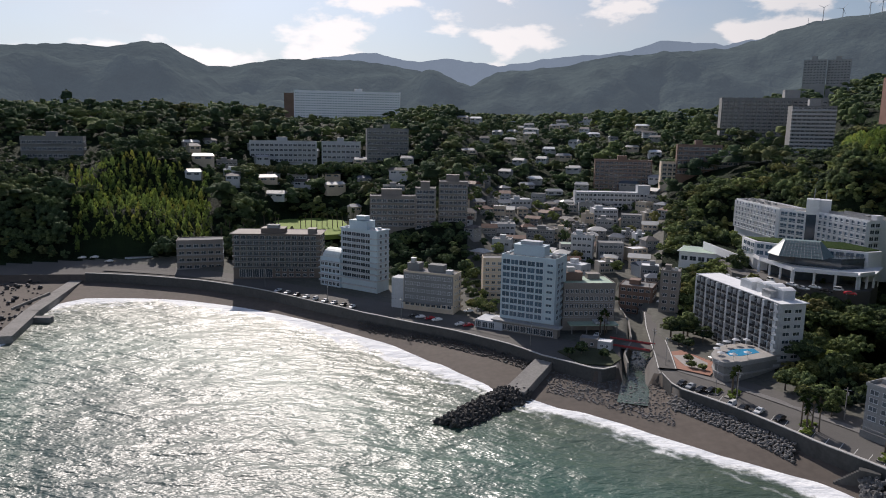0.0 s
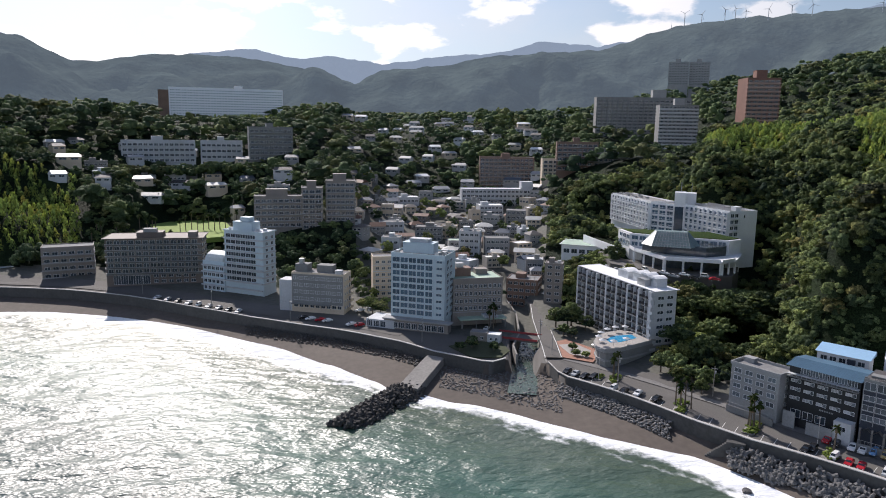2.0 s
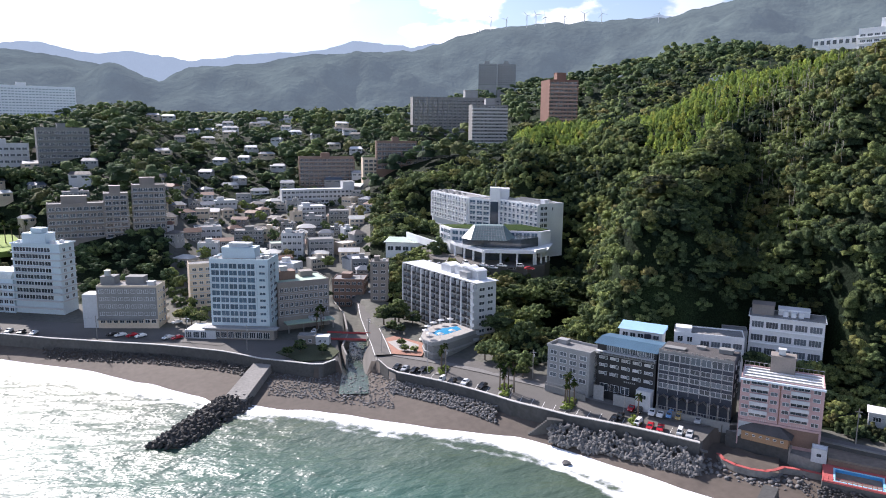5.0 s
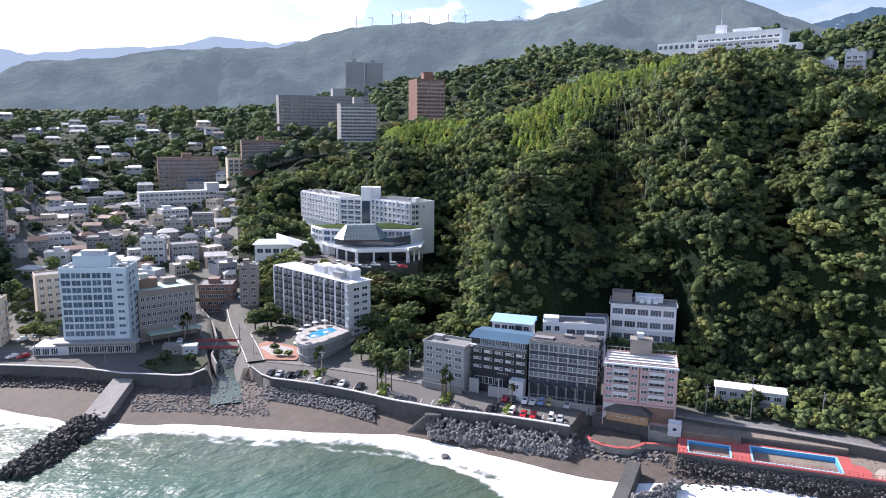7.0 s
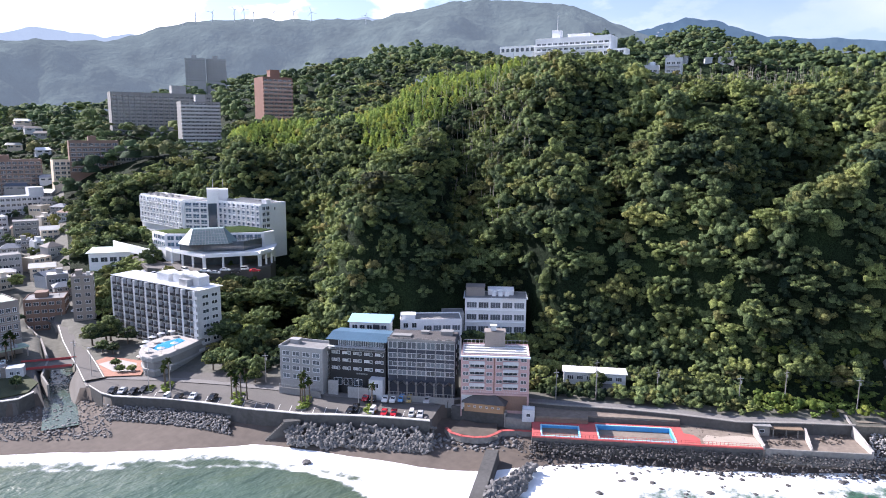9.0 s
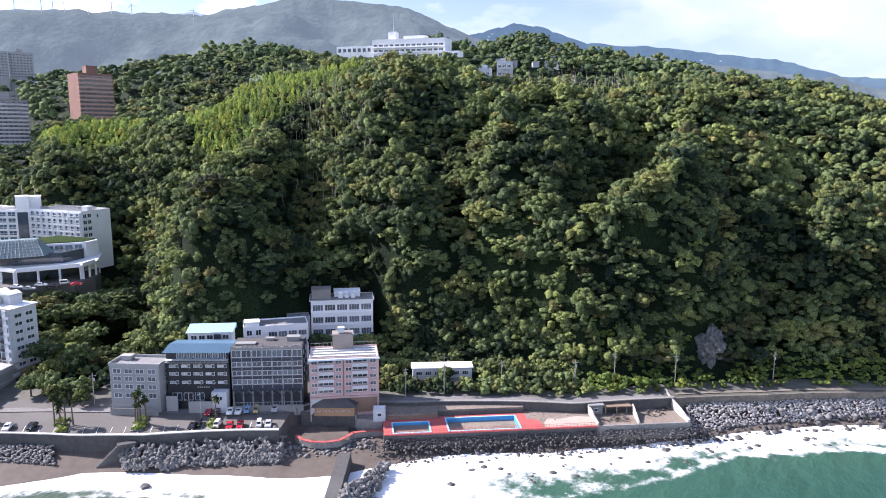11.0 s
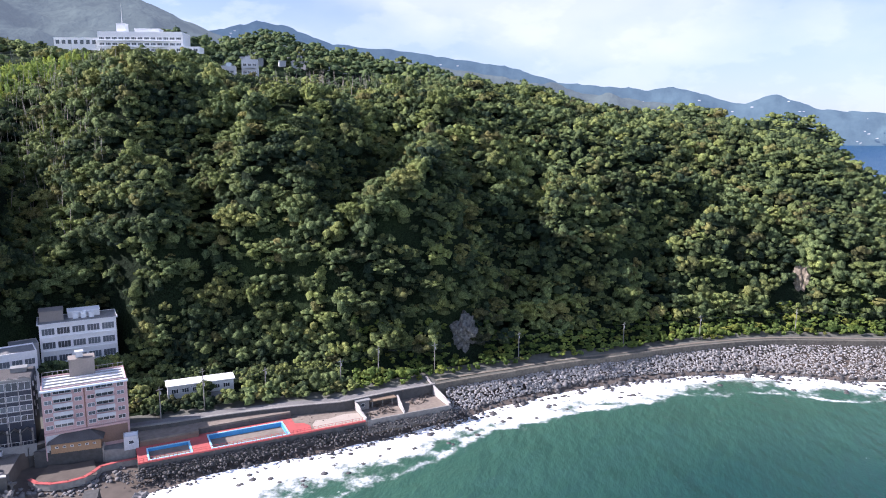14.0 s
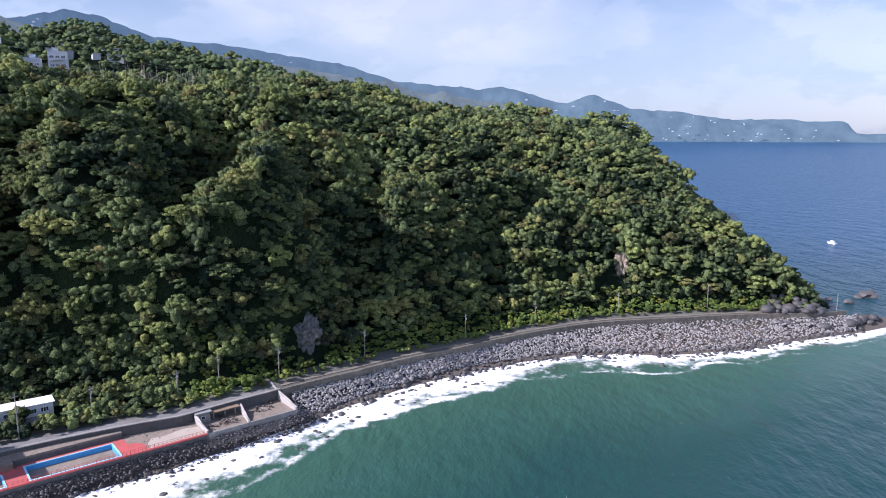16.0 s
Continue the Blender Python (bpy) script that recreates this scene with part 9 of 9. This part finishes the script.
# a wooded shoulder with scattered houses behind the crest
SH = scatter(57, 84, 560, 960, 11.5, 130)
hh_ = bmesh.new()
r12 = random.Random(31)
for k in range(46):
    q, d_ = r12.triangular(60.2, 80, 64), r12.uniform(640, 890)
    x, y = pol(q, d_)
    w, dp, ht = r12.uniform(2, 5), r12.uniform(2, 4), r12.uniform(4.5, 6.5)
    CLEAR.append((*pol(q, d_ - 7), 10.5))
    at_house = pose(x, y, ground_at(x, y), 0, 0, -q + r12.uniform(-25, 25))
    box(hh_, -w, -dp, -4, w, dp, ht, 0, at_house)
    box(hh_, -w - 0.6, -dp - 0.6, ht, w + 0.6, dp + 0.6, ht + 0.5, 0, at_house)
tagged(new("shoulder_houses", add_mats(mesh_of(hh_), M_FARHOUSE)), "small white houses strewn over the wooded shoulder", "houses", kind="stuff")
plant("shoulder_trees", SH, (4.0, 7.4), CROWNS_FAR, M_LEAF_FAR, "woods round the houses on the far shoulder", "trees", 131, tall=(0.6, 0.9), lift=-0.4)
plant("valley_trees", V2, (4.2, 7.6), CROWNS_FAR, M_LEAF, "green wooded hill behind the bamboo ridge", "trees", 46, tall=(0.7, 1.0), lift=-0.3)
P4 = scatter(-36, 62, 1000, 1600, 38, 24)
plant("far_trees", P4, (11, 17), CROWNS_LOW, M_LEAF_FAR, "distant dark woodland", "trees", 34, tall=(0.6, 0.9))

# undergrowth between the coast path and the woods, and round the car park
B1 = scatter(52, 121, 200, 345, 2.3, 25)
B1 = B1[(B1[:, 3] > SEAWALL(B1[:, 2]) + 4.5 + 0.2 * smooth(B1[:, 2], 78, 80)) & (B1[:, 3] < FOOT(B1[:, 2], 1) + 10)]
plant("undergrowth", B1[B1[:, 2] > 71], (0.9, 2.3), CROWNS_FAR, M_GRASS, "bright green scrub beside the coast path", "shrubs", 35, tall=(0.6, 1.2), lift=-0.3)
plant("undergrowth", B1[B1[:, 2] <= 71], (1.2, 3.0), CROWNS_FAR, M_LEAF, "dark shrubs above the pool terrace road", "shrubs", 43, tall=(0.7, 1.3), lift=-0.3)
B2 = scatter(20, 52, 205, 262, 4.2, 26)
B2 = B2[(B2[:, 3] > FOOT(B2[:, 2], 1) - 6 + 12 * smooth(B2[:, 2], 35, 37)) & (B2[:, 3] < FOOT(B2[:, 2], 1) + 9)]
plant("undergrowth", B2, (1.6, 3.0), CROWNS_MID, M_LEAF, "dark shrubs at the foot of the wooded slope", "shrubs", 36, tall=(0.8, 1.2), lift=-0.4)
B3 = scatter(2, 17.5, 300, 560, 7.5, 27)
B3 = B3[to_line(B3[:, 0], B3[:, 1], RIVER) > 9]
plant("town_trees", B3, (1.8, 4.6), CROWNS_MID, M_LEAF, "garden trees between the town houses", "trees", 37)

U = scatter(18, 122, 222, 490, 6.2, 28)
U = U[(U[:, 3] > FOOT(U[:, 2], 1) + 4) & (U[:, 3] < CREST(U[:, 2], 1) + 10) & ~bamboo_here(U)]
low_near = U[:, 3] < FOOT(U[:, 2], 1) + 75
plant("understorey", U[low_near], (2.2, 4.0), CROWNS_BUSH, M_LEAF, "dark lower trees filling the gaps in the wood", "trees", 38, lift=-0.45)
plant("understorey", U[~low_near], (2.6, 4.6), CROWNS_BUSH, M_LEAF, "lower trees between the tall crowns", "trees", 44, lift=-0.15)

# pale bare stems where the bamboo has died back
sb = bmesh.new()
r5 = random.Random(9)
for k in range(420):
    q, d_ = r5.gauss(*((49.5, 2.2) if k % 3 else (70, 3.0))), r5.gauss(*((335, 32) if k % 3 else (400, 16)))
    x, y = pol(q, d_)
    z = ground_at(x, y)
    if z < 15:
        continue
    tube(sb, (x, y, z + 1), (x + r5.gauss(0, 0.9), y + r5.gauss(0, 0.9), z + r5.uniform(7, 13)), 0.11, 0.04, 3)
tagged(new("bare_stems", add_mats(mesh_of(sb), mat("dead_stems", (0.34, 0.31, 0.27), 0.9, 0.2))), "pale bare dead stems among the trees", "dead stems", kind="stuff")
# rock face showing through the trees above the coast path
rf = bmesh.new()
bmesh.ops.create_icosphere(rf, subdivisions=4, radius=1)
for v in rf.verts:
    v.co *= 0.85 + 0.45 * noise.noise(v.co * 1.6) + 0.3 * noise.noise(v.co * 4.5) + 0.2 * noise.noise(v.co * 11)
    v.co = Vector((v.co.x * 5.2, v.co.y * 5.2, v.co.z * 7.5))
rk = new("rock_face", add_mats(mesh_of(rf), mat("pale_crag", (0.125, 0.125, 0.118), 0.9, 0.8, 0.3, 1.2, 1.0)))
rk.location = (*pol(80.4, 233.5), 17)
tagged(rk, "pale weathered rock face showing through trees", "rock face", kind="structure")
scar = bmesh.new()
bmesh.ops.create_icosphere(scar, subdivisions=4, radius=1)
for v in scar.verts:
    v.co *= 0.85 + 0.4 * noise.noise(v.co * 1.9 + Vector((7, 2, 4))) + 0.3 * noise.noise(v.co * 5.2) + 0.15 * noise.noise(v.co * 12)
    v.co = Vector((v.co.x * 3.6, v.co.y * 3.6, v.co.z * 8.5))
sc_ = new("rock_face", add_mats(mesh_of(scar), mat("ochre_crag", (0.21, 0.175, 0.13), 0.9, 0.6, 0.3, 1.2, 1.0)))
sc_.location = (*pol(106.2, 322), 23)
tagged(sc_, "ochre earth scar on the steep headland slope", "rock face", kind="structure")

L1 = scatter(-45, 3, 335, 560, 7.4, 29)
L1 = L1[(L1[:, 3] > FOOT(L1[:, 2], 1) + 3) & ~grove_here(L1)]
plant("slope_trees", L1, (2.4, 5.0), CROWNS_MID, M_LEAF_FAR, "shaded evergreen trees on the slopes behind the hotels", "trees", 39, tall=(0.8, 1.2), lift=-0.2)
B5 = scatter(-28, -18.5, 440, 515, 3.6, 30)
plant("bamboo", B5, (2.0, 2.8), STALKS, M_BAMBOO, "pale feathery bamboo grove above the beach", "bamboo", 40, tall=(1.4, 2.0))
B8 = scatter(11.5, 17.5, 880, 985, 7.0, 33)
plant("bamboo", B8, (3.0, 4.6), STALKS, M_BAMBOO, "pale green bamboo up the valley", "bamboo", 47, tall=(1.0, 1.5))
B6 = scatter(-9, -3, 800, 835, 4.6, 31)
plant("bamboo", B6, (2.6, 3.6), STALKS, M_BAMBOO, "pale bamboo below the slab hotel", "bamboo", 41, tall=(1.2, 1.6))

# shrubs and young trees below the hillside hotel's car terrace, tops fitted to the camera's view
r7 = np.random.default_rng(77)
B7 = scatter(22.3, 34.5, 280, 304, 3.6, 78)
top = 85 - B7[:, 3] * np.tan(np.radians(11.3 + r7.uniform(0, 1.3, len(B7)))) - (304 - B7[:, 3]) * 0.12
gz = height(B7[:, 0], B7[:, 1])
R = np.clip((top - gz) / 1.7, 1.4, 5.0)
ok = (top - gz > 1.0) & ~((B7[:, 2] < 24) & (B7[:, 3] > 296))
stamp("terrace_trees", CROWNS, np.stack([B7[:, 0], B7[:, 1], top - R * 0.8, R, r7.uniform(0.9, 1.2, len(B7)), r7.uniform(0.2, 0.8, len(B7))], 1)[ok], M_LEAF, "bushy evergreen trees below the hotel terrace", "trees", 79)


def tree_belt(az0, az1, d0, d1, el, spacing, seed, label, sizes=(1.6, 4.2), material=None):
    """A belt of trees with tops set by a camera sight line (el), hiding a building's foot."""
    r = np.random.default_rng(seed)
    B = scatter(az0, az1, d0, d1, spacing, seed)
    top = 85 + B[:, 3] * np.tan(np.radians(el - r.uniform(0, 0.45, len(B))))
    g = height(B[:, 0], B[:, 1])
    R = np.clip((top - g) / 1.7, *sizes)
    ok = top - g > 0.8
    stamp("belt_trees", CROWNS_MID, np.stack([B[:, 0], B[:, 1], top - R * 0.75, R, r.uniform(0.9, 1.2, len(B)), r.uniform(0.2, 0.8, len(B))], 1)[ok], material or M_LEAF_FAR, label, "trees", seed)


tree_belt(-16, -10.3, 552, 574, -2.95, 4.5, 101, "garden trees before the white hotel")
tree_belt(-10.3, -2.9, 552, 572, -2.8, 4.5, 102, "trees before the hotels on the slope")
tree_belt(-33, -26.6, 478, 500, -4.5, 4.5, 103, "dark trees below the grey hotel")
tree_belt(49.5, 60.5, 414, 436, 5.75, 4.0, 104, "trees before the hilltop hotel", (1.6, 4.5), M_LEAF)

# steep flanks of the gullies, thickly overgrown
S = scatter(26, 121, 218, 450, 4.1, 110)
S = S[(S[:, 3] > FOOT(S[:, 2], 1) + 3) & (S[:, 3] < CREST(S[:, 2], 1)) & ~bamboo_here(S)]
e = 2.0
gx_, gy_2 = (height(S[:, 0] + e, S[:, 1]) - height(S[:, 0] - e, S[:, 1])) / (2 * e), (height(S[:, 0], S[:, 1] + e) - height(S[:, 0], S[:, 1] - e)) / (2 * e)
grade = np.hypot(gx_, gy_2)
S = S[grade > 0.7]
S = S[free(S)]
r9 = np.random.default_rng(111)
R = r9.uniform(2.2, 4.4, len(S))
stamp("flank_trees", CROWNS_BUSH, np.stack([S[:, 0], S[:, 1], height(S[:, 0], S[:, 1]) + R * r9.uniform(0.55, 1.0, len(S)), R, r9.uniform(0.9, 1.3, len(S)), np.clip(r9.normal(0.42, 0.22, len(S)), 0, 1)], 1), M_LEAF, "dark bushy trees on the steep flanks", "trees", 111)
# creepers and bushes clinging to the steepest banks
S2 = scatter(34, 100, 218, 420, 3.0, 115)
S2 = S2[(S2[:, 3] > FOOT(S2[:, 2], 1) + 2) & (S2[:, 3] < CREST(S2[:, 2], 1)) & ~bamboo_here(S2)]
gx_, gy_2 = (height(S2[:, 0] + e, S2[:, 1]) - height(S2[:, 0] - e, S2[:, 1])) / (2 * e), (height(S2[:, 0], S2[:, 1] + e) - height(S2[:, 0], S2[:, 1] - e)) / (2 * e)
S2 = S2[np.hypot(gx_, gy_2) > 1.25]
S2 = S2[free(S2)]
R = r9.uniform(1.5, 2.7, len(S2))
stamp("bank_bushes", CROWNS_FAR, np.stack([S2[:, 0], S2[:, 1], height(S2[:, 0], S2[:, 1]) + R * r9.uniform(-0.2, 0.6, len(S2)), R, r9.uniform(0.9, 1.5, len(S2)), np.clip(r9.normal(0.3, 0.2, len(S2)), 0, 1)], 1), M_LEAF, "dark bushes clinging to the steepest banks", "shrubs", 116)
L2 = scatter(-42, -12, 392, 530, 5.4, 120)
L2 = L2[(L2[:, 3] > FOOT(L2[:, 2], 1) + 2) & ~grove_here(L2)]
plant("slope_trees", L2, (2.0, 3.8), CROWNS_BUSH, M_LEAF_FAR, "dark bushes on the steep slope behind the beach", "trees", 121, lift=-0.3)
L3 = scatter(-36, -15, 425, 470, 6.2, 122)
L3 = L3[(L3[:, 3] > SEAWALL(L3[:, 2]) + 30) & (L3[:, 3] < SEAWALL(L3[:, 2]) + 58) & ~grove_here(L3)]
plant("slope_trees", L3, (3.6, 6.0), CROWNS_MID, M_LEAF_FAR, "tall dark trees behind the beach huts", "trees", 123, tall=(1.0, 1.5))
# the farther ridge behind the headland
F = scatter(90, 111, 450, 830, 8.0, 112)
F = F[(F[:, 3] > CREST(F[:, 2], 1) + 12) & ((F[:, 2] > 96) | (F[:, 3] < 520))]
plant("ridge_trees", F, (3.6, 6.6), CROWNS_FAR, M_LEAF, "dense trees on the farther headland ridge", "trees", 113, tall=(0.7, 1.0), lift=-0.3)

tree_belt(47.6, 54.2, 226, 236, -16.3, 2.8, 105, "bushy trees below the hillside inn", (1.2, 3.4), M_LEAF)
